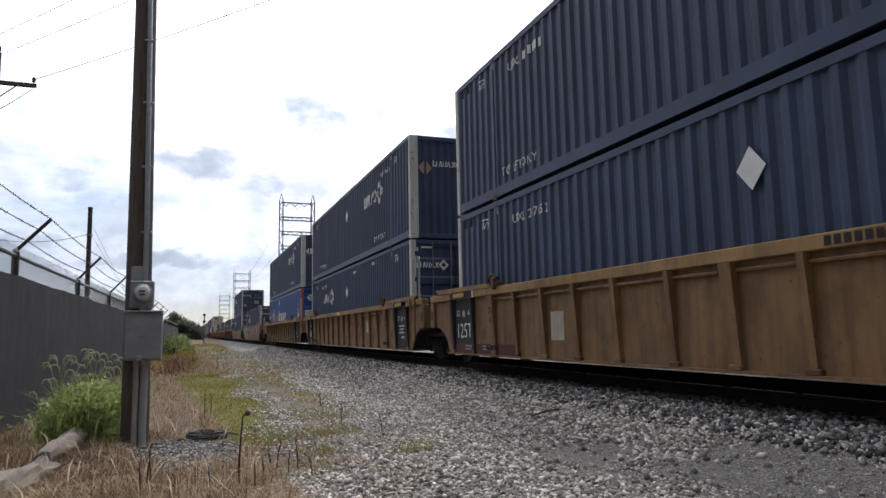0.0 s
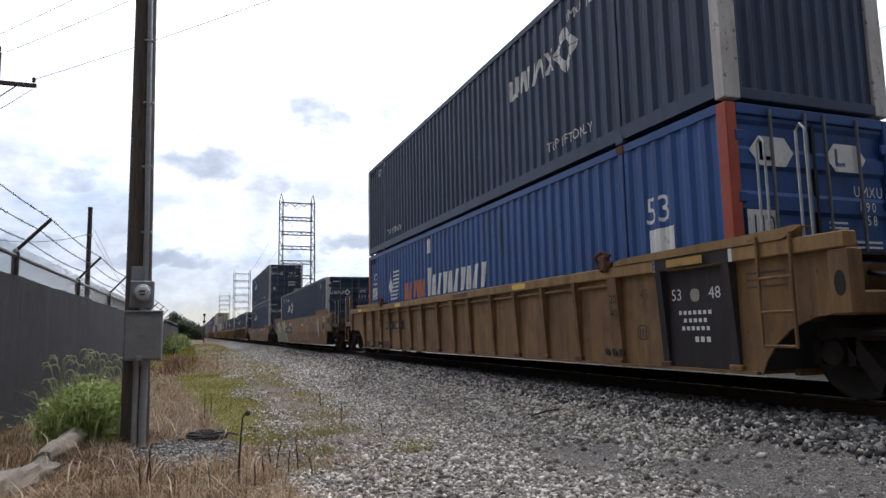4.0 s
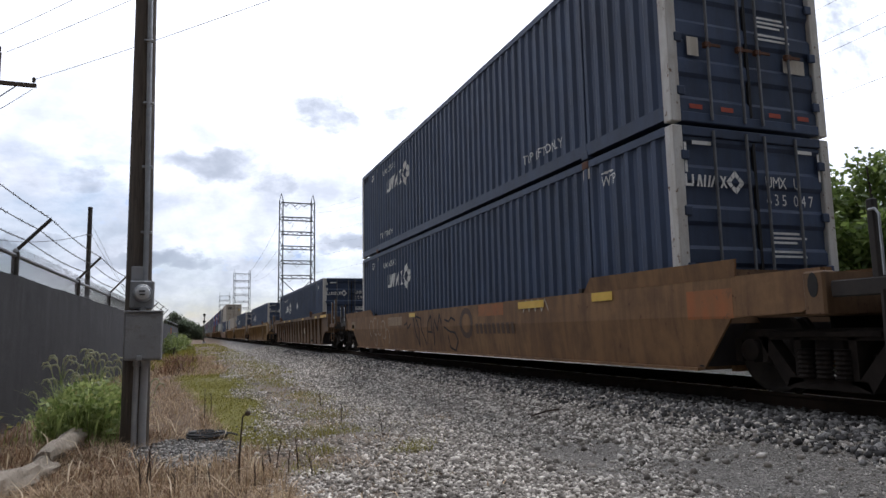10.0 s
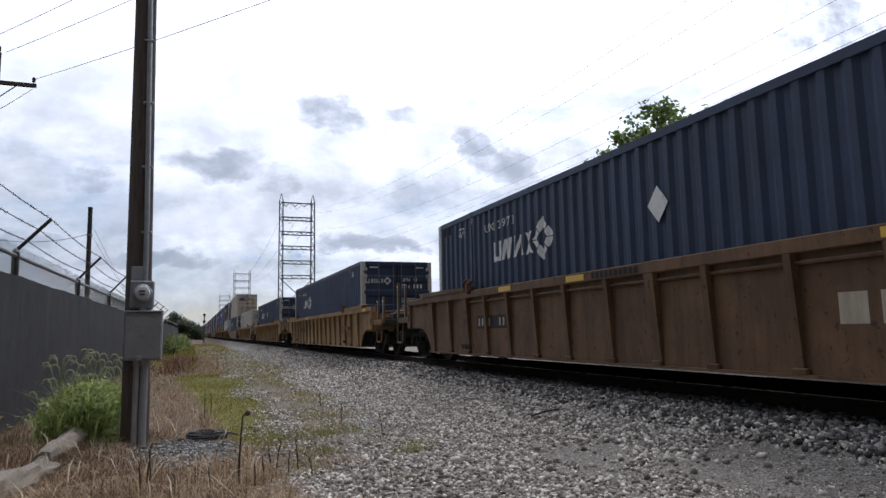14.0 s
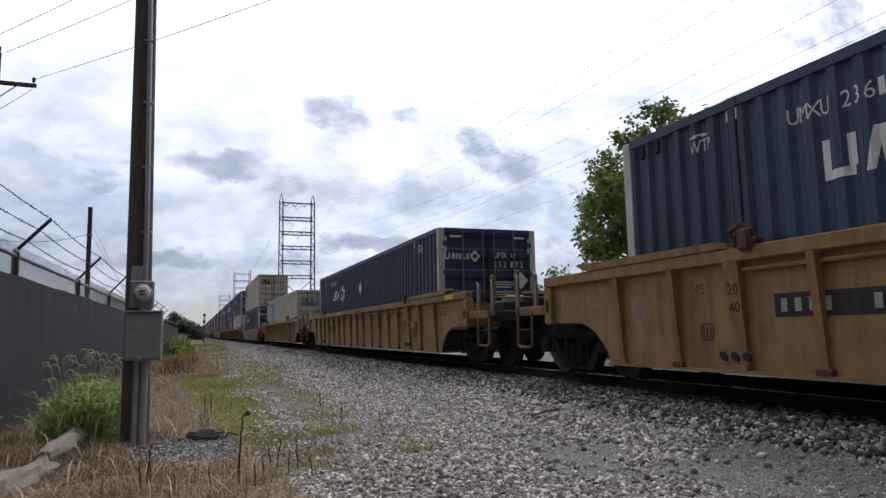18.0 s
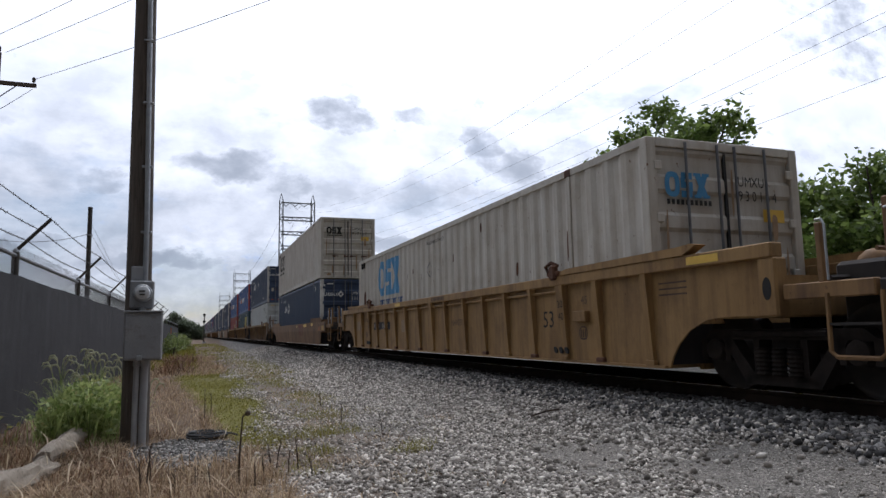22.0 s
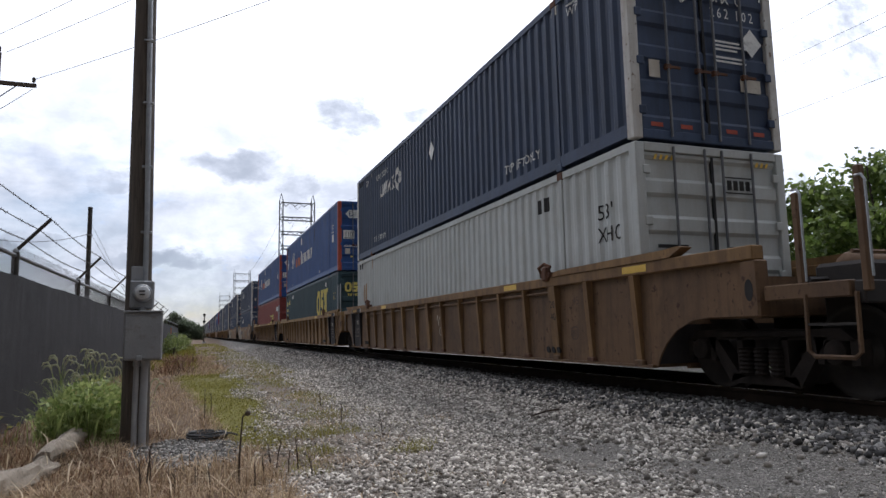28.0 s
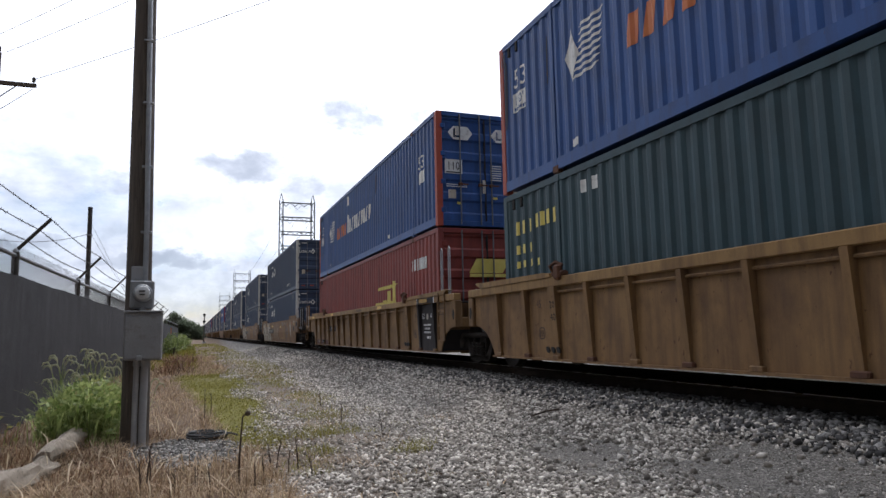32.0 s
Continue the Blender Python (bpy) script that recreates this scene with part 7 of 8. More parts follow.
            for k, (a, b, y, d, z) in enumerate(() if far else ((-0.95, -0.2, 10.62, 0.28, 1.32), (0.4, 1.1, 10.7, 0.22, 1.42))):
                part("end_machinery", Shape().box(a, b, t * y - d, t * y + d, 1.09, z, 0.04), RUST if k else END_DARK, car, "rusty brake machinery" if k else "dark brake machinery")
            far or part("brake_gear", Shape().box(-0.5, 0.1, t * 10.9 - 0.1, t * 10.9 + 0.1, 1.1, 1.5, 0.03).tube((0.5, t * 11.05, 0.9), (0.5, t * 11.05, 1.6), 0.03).bent([(-1.2, t * 10.5, 1.15), (0, t * 10.45, 1.2), (1.2, t * 10.5, 1.15)], 0.03), END_DARK, car)
            far or part("air_hose", Shape().bent([(0.35, t * 11.4, 0.7), (0.36, t * 11.62, 0.55), (0.3, t * 11.78, 0.4), (0.2, t * 11.85, 0.42)], 0.026, 6), BLACK_RUBBER, car)
            build_truck(car, t * 9.78, wheel_mesh, far)
    if style == "smooth" and top > 1.4 and not far:
        board = part("data_board", Shape().box(-SIDE_X - 0.05, -SIDE_X - 0.002, -9.9, -9.25, top - 0.56, top - 0.08, 0.01), paint, car, "boxed data board")
        part("board_frame", Shape().box(-SIDE_X - 0.054, -SIDE_X - 0.05, -9.82, -9.33, top - 0.47, top - 0.17), GREY_SPRAY, board, "pale frame")
        for a, b in ((-9.8, -9.585), (-9.565, -9.35)):
            part("board_face", Shape().box(-SIDE_X - 0.058, -SIDE_X - 0.054, a, b, top - 0.45, top - 0.19), CAR_GREY, board)
    if paint is CAR_YELLOW and not far:
        part("bolted_box", Shape().box(-SIDE_X - 0.06, -SIDE_X + 0.036, -6.75, -6.4, 0.82, 0.98, 0.01), paint, car)
        part("grab_iron", Shape().bent([(-SIDE_X + 0.03, 4.4, 0.8), (-SIDE_X - 0.06, 4.4, 0.8), (-SIDE_X - 0.06, 4.0, 0.8), (-SIDE_X + 0.03, 4.0, 0.8)], 0.016, 6), paint, car)
    for nm, mat, polys, lab, where in marks:
        out = {"band": SIDE_X + 0.011, "band_over": SIDE_X + 0.016, "band_top": SIDE_X + 0.022, "sheet": SIDE_X - 0.035 if style == "ribbed" else SIDE_X, "over": SIDE_X - 0.029 if style == "ribbed" else SIDE_X + 0.006, "over_top": SIDE_X - 0.022, "rib_slope": SIDE_X + 0.04, "chord": SIDE_X + (0.04 if style == "ribbed" else 0.006), "rib": SIDE_X + 0.078}[where]
        for group in ([[p] for p in polys] if nm in ("reflective_strip", "patch") else [polys]):
            if where == "rib_slope":
                part(nm, painted(group, [(-12, 0.0), (12, 0.0)], lambda u, v, o: (-SIDE_X - 0.075 * (v - 0.25) / 1.14 - o, -u, v), 0.003), mat, car, lab)
            elif style == "smooth" and where != "chord":
                group = [q for p in group for q in (clip(p, 1, -1, KINK), clip(p, 1, KINK, 9)) if q]
                part(nm, painted(group, [(-12, 0.0), (12, 0.0)], lambda u, v, o: (-out + SIDE_X - side_out(v) - o, -u, v), 0.004), mat, car, lab)
            else:
                part(nm, painted(group, [(-12, 0.0), (12, 0.0)], lambda u, v, o: (-out - o, -u, v), 0.004), mat, car, lab)
    return car


def strips(*us):
    return ("reflective_strip", REFLECT_YELLOW, [rect(u, 1.42, u + 0.5, 1.51) for u in us], "yellow reflective strip", "chord")


# ---- the train: seconds rise as it rolls towards -y ----
def rolled(t):
    """Metres that the train has rolled since the start."""
    return 7.79 * t + 0.0022 * t * t


def stroke(points, w):
    """A brush line through points as leaning quads."""
    out = []
    for (a, b), (c, d) in zip(points, points[1:]):
        n = math.hypot(c - a, d - b) or 1
        ox, oy = -(d - b) / n * w / 2, (c - a) / n * w / 2
        ex, ey = (c - a) / n * w * 0.3, (d - b) / n * w * 0.3
        out.append([(a + ox - ex, b + oy - ey), (a - ox - ex, b - oy - ey), (c - ox + ex, d - oy + ey), (c + ox + ex, d + oy + ey)])
    return out


GREY_SPRAY = surf("grey_spray_paint", (0.30, 0.27, 0.23), (0.40, 0.36, 0.30), 3, 0.7, 0, 0.05)
PALE_SPRAY = worn_paint("pale_spray_paint", (0.40, 0.345, 0.26), (0.52, 0.46, 0.365), (0.27, 0.215, 0.15), (0.2, 0.12, 0.07), 0.6, 0.64)
FADED_YELLOW = surf("faded_yellow_strip", (0.36, 0.2, 0.035), (0.46, 0.27, 0.05), 5, 0.6, 0, 0.05, c3=(0.2, 0.11, 0.04))
SOFT_BROWN = surf("faded_brown_stencil", (0.07, 0.04, 0.025), (0.11, 0.065, 0.04), 4, 0.75, 0, 0.05)
SOFT_SPRAY = worn_paint("worn_spray_haze", (0.27, 0.19, 0.115), (0.36, 0.27, 0.175), (0.16, 0.09, 0.05), (0.12, 0.06, 0.035), 0.8, 0.6)
FADED_RED = worn_paint("faded_red_emblem", (0.17, 0.035, 0.026), (0.22, 0.055, 0.036), (0.15, 0.07, 0.04), (0.15, 0.08, 0.05), 0.7, 0.62)
FADED_ORANGE = worn_paint("faded_orange_spray", (0.30, 0.10, 0.035), (0.38, 0.14, 0.055), (0.22, 0.12, 0.055), (0.2, 0.1, 0.05), 0.8, 0.58)


MAROON_GRIME = worn_paint("grimy_maroon", (0.075, 0.03, 0.024), (0.11, 0.045, 0.034), (0.05, 0.026, 0.02), (0.06, 0.03, 0.02), 0.7, 0.62)
FADED_TAN = worn_paint("faded_panel", (0.27, 0.155, 0.06), (0.34, 0.205, 0.085), (0.12, 0.065, 0.035), (0.1, 0.045, 0.025), 0.6, 0.64)
BLUE_SPRAY = surf("pale_blue_spray", (0.24, 0.30, 0.32), (0.34, 0.40, 0.41), 5, 0.7, 0, 0.05)
HAZE_SPRAY = worn_paint("hazy_spray", (0.25, 0.175, 0.11), (0.34, 0.26, 0.18), (0.19, 0.11, 0.06), (0.2, 0.11, 0.055), 0.85, 0.52)
FADED_ROSE = worn_paint("faded_rose_emblem", (0.24, 0.095, 0.05), (0.29, 0.125, 0.065), (0.2, 0.11, 0.055), (0.24, 0.14, 0.065), 0.7, 0.58)
GHOST_SPRAY = worn_paint("ghost_spray", (0.15, 0.14, 0.13), (0.20, 0.18, 0.165), (0.14, 0.09, 0.055), (0.12, 0.07, 0.04), 0.8, 0.55)


def fat(points, w):
    """A fat brush line with round ends and joints."""
    out = stroke(points, w)
    for u, v in points:
        ring = [(u + w * 0.51 * math.cos(k * math.pi / 9), v + w * 0.51 * math.sin(k * math.pi / 9)) for k in range(18)]
        out.append(ring)
    return out


def trimmed(polys, lo, hi):
    return [q for p in polys for q in [clip(p, 1, lo, hi)] if q]


def graffiti():
    """Two runs of tall bubble spray letters on a smooth car: pale bodies, dark outline, thin halo; hazy bubbles and an old panel further on."""
    dark, pale, halo, notch = [], [], [], []
    for o in (-2.72, 0.0):
        dots = [([(-6.17, 1.34), (-6.13, 1.35)], 0.31)]
        bodies = [([(-6.16, 0.96), (-6.02, 0.7), (-5.86, 0.3)], 0.36), ([(-5.52, 1.26), (-5.66, 1.08), (-5.58, 0.7), (-5.42, 0.3)], 0.40),
                  ([(-5.08, 1.32), (-4.98, 0.95), (-4.80, 0.3)], 0.50), ([(-4.62, 1.0), (-4.42, 0.98), (-4.2, 0.72), (-4.0, 0.3)], 0.52)]
        for pts, w in dots + bodies:
            pts = [(u + o, v) for u, v in pts]
            halo += fat(pts, w + 0.17)
            dark += fat(pts, w + 0.11)
            pale += fat(pts, w)
        notch += fat([(-5.5 + o, 0.86), (-5.36 + o, 0.88)], 0.07) + fat([(-5.52 + o, 0.92), (-5.5 + o, 0.78)], 0.07) + fat([(-4.72 + o, 0.82), (-4.55 + o, 0.5), (-4.46 + o, 0.26)], 0.06)
        notch += fat([(-6.0 + o, 1.02), (-5.72 + o, 0.26)], 0.05)
    bubbles, rims = [], []
    for k, (u, v, w, h) in enumerate(((-1.55, 0.95, 0.75, 0.95), (-0.85, 0.75, 0.7, 0.8), (-0.25, 1.0, 0.72, 0.9), (0.42, 0.72, 0.66, 0.76), (0.72, 1.12, 0.5, 0.6))):
        bubbles += blob(u, v, w, h, 22, 0.03, k)
        rims += ring_piece(u, v, w + 0.06, h + 0.06, 0.03)
    rims += stroke([(-1.95 + 0.55 * math.cos(a * 0.3), 1.1 + 0.38 * math.sin(a * 0.3)) for a in range(14)], 0.035)
    ghosts = []
    for k, (u, v, w, h) in enumerate(((4.75, 0.98, 0.34, 0.6), (5.15, 0.78, 0.5, 0.55), (5.55, 0.9, 0.36, 0.42), (4.6, 0.5, 0.3, 0.3))):
        ghosts += ring_piece(u, v, w, h, 0.09)
    mark = [rect(1.42, 0.98, 2.35, 1.12), rect(1.6, 0.52, 1.76, 0.98), rect(2.02, 0.52, 2.18, 0.98), slab(2.5, 0.52, 0.2, 0.6, 0.52), slab(2.98, 0.52, 0.24, 0.6, -0.5)]
    return [("spray_halo", GREY_SPRAY, trimmed(halo, 0.25, 1.56), "thin pale halo of bubble graffiti", "sheet"), ("spray_outline", BLACK_PAINT, trimmed(dark, 0.25, 1.55), "dark outline of bubble graffiti", "over"),
            ("spray_letters", PALE_SPRAY, trimmed(pale, 0.25, 1.53), "pale bubble graffiti", "band"), ("spray_notch", BLACK_PAINT, trimmed(notch, 0.25, 1.5), "", "band_over"),
            ("spray_bubbles", HAZE_SPRAY, trimmed(bubbles, 0.25, 1.5), "hazy worn spray bubbles", "sheet"), ("spray_rims", SOFT_SPRAY, trimmed(rims, 0.25, 1.52), "pale rims of worn spray bubbles", "over"),
            ("number_band", CAR_GREY, [rect(-4.72, 0.80, -1.72, 1.10)], "dark band", "band_over"), ("number_bars", GREY_SPRAY, bars(-5.0, 0.85, 4, 0.11, 0.19, 0.09) + bars(-3.75, 0.85, 6, 0.15, 0.2, 0.14), "row of pale bars", "band_top"),
            ("round_sign", GREY_SPRAY, ring_piece(-4.22, 1.30, 0.3, 0.26, 0.03) + [rect(-4.24, 1.2, -4.2, 1.38), rect(-4.3, 1.34, -4.14, 1.37)], "pale ringed mark", "band_over"),
            ("panel", FADED_TAN, [rect(1.2, 0.40, 4.15, 1.22)], "old lighter panel", "sheet"), ("faded_emblem", FADED_ROSE, mark, "faded red emblem", "over"),
            ("spray_tag", BLUE_SPRAY, words("CLOH!", 2.75, 1.27, 0.2, 1.15), "pale blue spray tag", "over"), ("spray_scrawl", PALE_SPRAY, stroke([(4.1 + 0.13 * q, 1.36 + 0.09 * (1 if q % 2 else -1)) for q in range(9)], 0.025), "", "sheet"),
            ("spray_ghosts", GHOST_SPRAY, ghosts, "blue-grey ghost of old graffiti", "sheet"),
            ("spray_figure", PALE_SPRAY, [diamond(6.78, 1.0, 0.42, 0.95), diamond(6.7, 1.2, 0.62, 0.4), diamond(6.9, 0.8, 0.34, 0.5)], "pale star-shaped spray mark", "sheet"),
            ("small_plate", BLACK_PAINT, [rect(7.9, 0.98, 8.35, 1.06), rect(7.98, 0.9, 8.28, 1.14)], "", "sheet"),
            ("patch", FADED_YELLOW, [rect(8.0, 1.22, 8.5, 1.34), rect(8.15, 0.68, 8.38, 0.84)], "faded yellow patch", "sheet"), ("patch", PALE_SPRAY, [rect(7.95, 1.38, 8.5, 1.45)], "pale patch", "sheet"), ("patch", FADED_ORANGE, [rect(7.1, 1.26, 7.55, 1.38), rect(5.2, 1.26, 5.6, 1.33)], "faded orange patch", "sheet"),
            ("scratches", GREY_SPRAY, [slab(-3.3 + 0.17 * q, 0.34 + 0.05 * (q % 3), 0.018, 0.2, 0.02 * (q % 2)) for q in range(6)], "", "sheet"),
            ("data_lines", SOFT_BROWN, bars(-3.6, 1.34, 7, 0.06, 0.1, 0.04) + bars(-3.6, 1.18, 6, 0.06, 0.1, 0.05), "", "sheet")]


def end_panel(t, ink=None):
    """A sooty panel between the last two ribs, with its load marks; t is -1 or 1."""
    ink = ink or WHITE_PAINT
    u0, u1 = sorted((t * 8.10, t * 7.0))
    m = (u0 + u1) / 2
    return [("end_panel", CAR_GREY, [rect(u0, 0.24, u1, 1.38)], "sooty black panel", "sheet"),
            ("load_mark", ink, words("53", m - 0.42, 1.03, 0.13) + words("48", m + 0.2, 1.03, 0.13) + (words("125T", m - 0.42, 0.58, 0.30, 0.92) if t < 0 else bars(m - 0.3, 0.86, 7, 0.05, 0.045, 0.03) + bars(m - 0.22, 0.77, 5, 0.05, 0.045, 0.03) + bars(m - 0.26, 0.68, 6, 0.05, 0.045, 0.03) + bars(m - 0.05, 0.55, 3, 0.06, 0.06, 0.03)), "white figures", "over"),
            ("data_seal", GREY_SPRAY, blob(m - 0.02, 1.08, 0.15, 0.15, 12), "", "over"),
            ("black_band", CAR_GREY, [rect(u0 - 0.1, 1.40, u1 + 0.1, 1.53)], "sooty black band", "chord"),
            ("white_tick", WHITE_PAINT, [rect(u0 - 0.1, 1.39, u0 - 0.05, 1.535), rect(u1 + 0.05, 1.39, u1 + 0.1, 1.535)], "", "chord"),
            ("reflective_strip", FADED_YELLOW, [rect(m - 0.35, 1.42, m + 0.25, 1.51)], "faded yellow strip", "rib")]


def lower_band():
    """A repainted dark red strip along the foot of the far bays, with rows of small white notes."""
    out = [("lower_band", MAROON_GRIME, [rect(a, 0.262, b, 0.46) for a, b in ((-8.07, -7.07), (-6.97, -6.17), (-5.93, -5.13))], "grimy dark red lower band", "over")]
    out.append(("data_lines", GREY_SPRAY, [q for a in (-7.5, -6.6) for k in range(2) for q in bars(a, 0.40 - 0.06 * k, 6 - k, 0.045, 0.03, 0.018)], "", "over_top"))
    return out


def stencils():
    """Marks on the broad ribs and faded notes in the bays beside them."""
    out = []
    for t in (-1, 1):
        u = t * 6.05
        out.append(("rib_figures", BLACK_PAINT, words("20", u - 0.075, 1.05, 0.11) + words("40", u - 0.075, 0.86, 0.11), "black figures", "rib_slope"))
        out.append(("length_mark", SOFT_BROWN, words("45", t * 6.62 - 0.1, 1.08, 0.12), "faded figures", "sheet"))
        out.append(("data_square", SOFT_BROWN, ring_piece(t * 6.55, 0.66, 0.22, 0.2, 0.022) + bars(t * 6.55 - 0.07, 0.6, 3, 0.03, 0.11, 0.025), "small brown stencilled square", "sheet"))
    return out


def number_band(u0, u1, z=0.82, h=0.27):
    """A dark band with a row of pale bars."""
    n = int((u1 - u0 - 0.1) / 0.16)
    return [("number_band", CAR_GREY, [rect(u0, z, u1, z + h)], "dark band", "sheet"),
            ("number_bars", GREY_SPRAY, [rect(u0 + 0.08 + 0.16 * k, z + 0.05, u0 + 0.08 + 0.16 * k + 0.075, z + h - 0.05) for k in range(n) if k not in (4, 5)], "row of pale bars", "over")]


def side_notes(length=True):
    out = stencils() + number_band(-5.6, -3.75, 0.80, 0.23) + [("patch", SOFT_SPRAY, [rect(-2.62, 0.72, -2.28, 1.05), rect(-7.9, 0.8, -7.5, 1.1)], "painted-out patch", "sheet"),
           ("data_lines", SOFT_BROWN, [rect(8.3, 1.1 + 0.07 * k, 8.8, 1.12 + 0.07 * k) for k in range(3)], "", "sheet"),
           ("number_bars", SOFT_BROWN, bars(0.1, 1.43, 9, 0.06, 0.08, 0.035), "", "chord")]
    if length:
        out += [("length_mark", BLACK_PAINT, words("53", 5.35, 0.75, 0.26), "dark figures", "sheet"), ("load_note", SOFT_BROWN, words("NWG30", 1.2, 0.84, 0.13, 1.0), "brown stencilled note", "sheet")]
    return out


KINDS = make_container_kinds()
WHEELS = wheelset_mesh()
MOVERS = []
CARS = {}
# yellow chords on ochre sides: the light on their upward tilt, put into colour
CARS["joint_front"] = build_well_car("ribbed", CAR_OCHRE, "coupler", "joint", "weathered yellow ribbed well car unit with shared truck", WHEELS, [strips(4.0, 8.5)] + end_panel(-1) + [("patch", PALE_SPRAY, [rect(-3.9, 0.55, -3.5, 1.0)], "pale painted-out patch", "sheet"), ("number_bars", BLACK_PAINT, bars(1.2, 1.42, 10, 0.07, 0.09, 0.03), "", "chord")] + stencils() + lower_band(), dark_ribs=(8.12, 7.02), chord_tone=CAR_YELLOW)
CARS["joint_mid"] = build_well_car("ribbed", CAR_OCHRE, "joint", "joint", "weathered yellow ribbed well car unit between shared trucks", WHEELS, [strips(-1, 7.6)] + end_panel(-1) + end_panel(1) + [("faded_emblem", FADED_RED, [rect(1.12, 1.0, 2.02, 1.12), rect(1.42, 0.55, 1.56, 1.0), rect(2.12, 1.0, 2.4, 1.12), rect(2.12, 0.55, 2.25, 1.0), slab(2.42, 0.55, 0.17, 0.57, 0.5), slab(2.88, 0.55, 0.17, 0.57, -0.48)], "faded red emblem", "sheet"), ("patch", PALE_SPRAY, [rect(3.47, 0.72, 3.93, 1.1)], "pale painted-out patch", "sheet")] + stencils() + lower_band(), dark_ribs=(8.12, 7.02, -8.12, -7.02), chord_tone=CAR_YELLOW)
CARS["joint_rear"] = build_well_car("ribbed", CAR_OCHRE, "joint", "coupler", "weathered yellow ribbed well car unit with end platform", WHEELS, [strips(3.0, -8.9)] + end_panel(1) + side_notes(False) + [("reflective_strip", REFLECT_YELLOW, [rect(-4.4, 1.42, -3.9, 1.51)], "yellow reflective strip", "chord")] + lower_band(), dark_ribs=(-8.12, -7.02), chord_tone=CAR_YELLOW)
CARS["brown"] = build_well_car("ribbed", CAR_BROWN, "coupler", "coupler", "rust-brown ribbed well car with yellow strips", WHEELS, [strips(6.9, 3, -2, -4.4), ("reflective_strip", REFLECT_YELLOW, [rect(8.35, 1.41, 9.75, 1.52)], "yellow reflective strip", "chord")] + [("faded_emblem", PALE_SPRAY, [slab(2.5 + 0.4 * i, 0.72, 0.28, 0.28, 0.0) for i in range(3)], "pale block emblem", "sheet"), ("length_mark", PALE_SPRAY, words("53", 4.5, 0.72, 0.3), "pale figures", "sheet"), ("patch", SOFT_SPRAY, [rect(5.95 + 0.6, 0.7, 6.98, 1.0), rect(7.9, 0.55, 8.2, 0.85)], "pale painted-out patch", "sheet"), ("number_bars", BLACK_PAINT, bars(-1.3, 1.42, 10, 0.08, 0.09, 0.03), "", "chord")] + stencils()[:1] + number_band(-5.6, -4.1, 0.76, 0.25))
CARS["yellow"] = build_well_car("ribbed", CAR_YELLOW, "coupler", "coupler", "weathered yellow ribbed well car", WHEELS, [strips(-3, 8.9)] + side_notes(True))
CARS["tan"] = build_well_car("smooth", CAR_TAN, "coupler", "coupler", "faded tan smooth-sided well car with graffiti", WHEELS, [("reflective_strip", REFLECT_YELLOW, [rect(-8.3, 1.3, -7.85, 1.42), rect(-5.75, 1.28, -5.3, 1.4), rect(-2.75, 1.22, -2.05, 1.33), rect(2.05, 1.13, 2.5, 1.24)], "yellow reflective strip", "band_top")] + graffiti())
SCRAWL = [[(-2.75, 0.9), (-2.5, 0.96), (-2.45, 0.8), (-2.2, 0.92)], [(-1.95, 1.1), (-1.75, 0.6), (-1.6, 0.36), (-1.5, 0.8), (-1.8, 1.12), (-1.35, 1.05), (-1.3, 0.75), (-1.05, 0.4)],
          [(-0.95, 0.45), (-0.8, 0.95), (-0.6, 1.1), (-0.55, 0.7), (-0.85, 0.72)], [(-0.5, 0.4), (-0.35, 1.0), (-0.15, 0.75), (0.0, 1.12), (0.12, 0.9)], [(0.3, 0.82), (0.6, 0.72), (0.95, 0.68), (1.05, 0.5), (0.85, 0.3), (0.55, 0.36), (0.5, 0.62)],
          [(0.35, 0.98), (0.6, 0.93), (0.75, 1.02), (0.98, 0.95)]]
CARS["orange"] = build_well_car("smooth", CAR_TAN, "coupler", "coupler", "tan smooth-sided well car with dark spray lines", WHEELS, [
    ("faded_emblem", SOFT_BROWN, stroke([(1.6 + 0.30 * math.cos(a * 0.45), 0.88 + 0.26 * math.sin(a * 0.45)) for a in range(15)], 0.12) + bars(2.1, 0.66, 9, 0.13, 0.2, 0.07), "dark faded ring emblem", "sheet"),
    ("spray_lines", CAR_GREY, [q for p in SCRAWL for q in stroke(p, 0.045)], "dark spray scrawl", "over"),
    ("spray_tag", PALE_SPRAY, stroke([(4.2 + 0.11 * k, 1.12 + 0.09 * (1 if k % 2 else -1)) for k in range(9)], 0.03), "white spray scrawl", "sheet"),
    ("patch", FADED_ORANGE, [rect(2.26, 1.0, 3.4, 1.22), rect(8.3, 0.8, 9.0, 1.12)], "faded orange patch", "sheet"),
    ("patch", SOFT_SPRAY, [rect(-9.2, 0.86, -8.6, 1.1), rect(-4.4, 0.9, -3.0, 1.14)], "faded grey spray patch", "sheet"),
    ("reflective_strip", REFLECT_YELLOW, [rect(4.03, 1.08, 4.95, 1.2), rect(6.35, 1.1, 6.85, 1.22), rect(-2.3, 1.1, -1.8, 1.2)], "yellow reflective strip", "band"),
    ("spray_loops", PALE_SPRAY, [q for k, (cu, cv, r) in enumerate(((-6.3, 0.85, 0.24), (-5.85, 0.9, 0.26), (-5.35, 0.88, 0.24), (-5.95, 0.52, 0.2), (-4.9, 0.8, 0.26), (-4.5, 0.6, 0.2))) for q in stroke([(cu + r * math.cos(a * 0.5 + k), cv + r * 1.05 * math.sin(a * 0.5 + k)) for a in range(10)], 0.022)], "thin pale spray loops", "over"),
    ("patch", FADED_YELLOW, [rect(-9.1, 0.82, -8.75, 1.0)], "faded yellow patch", "sheet")], top=1.24)
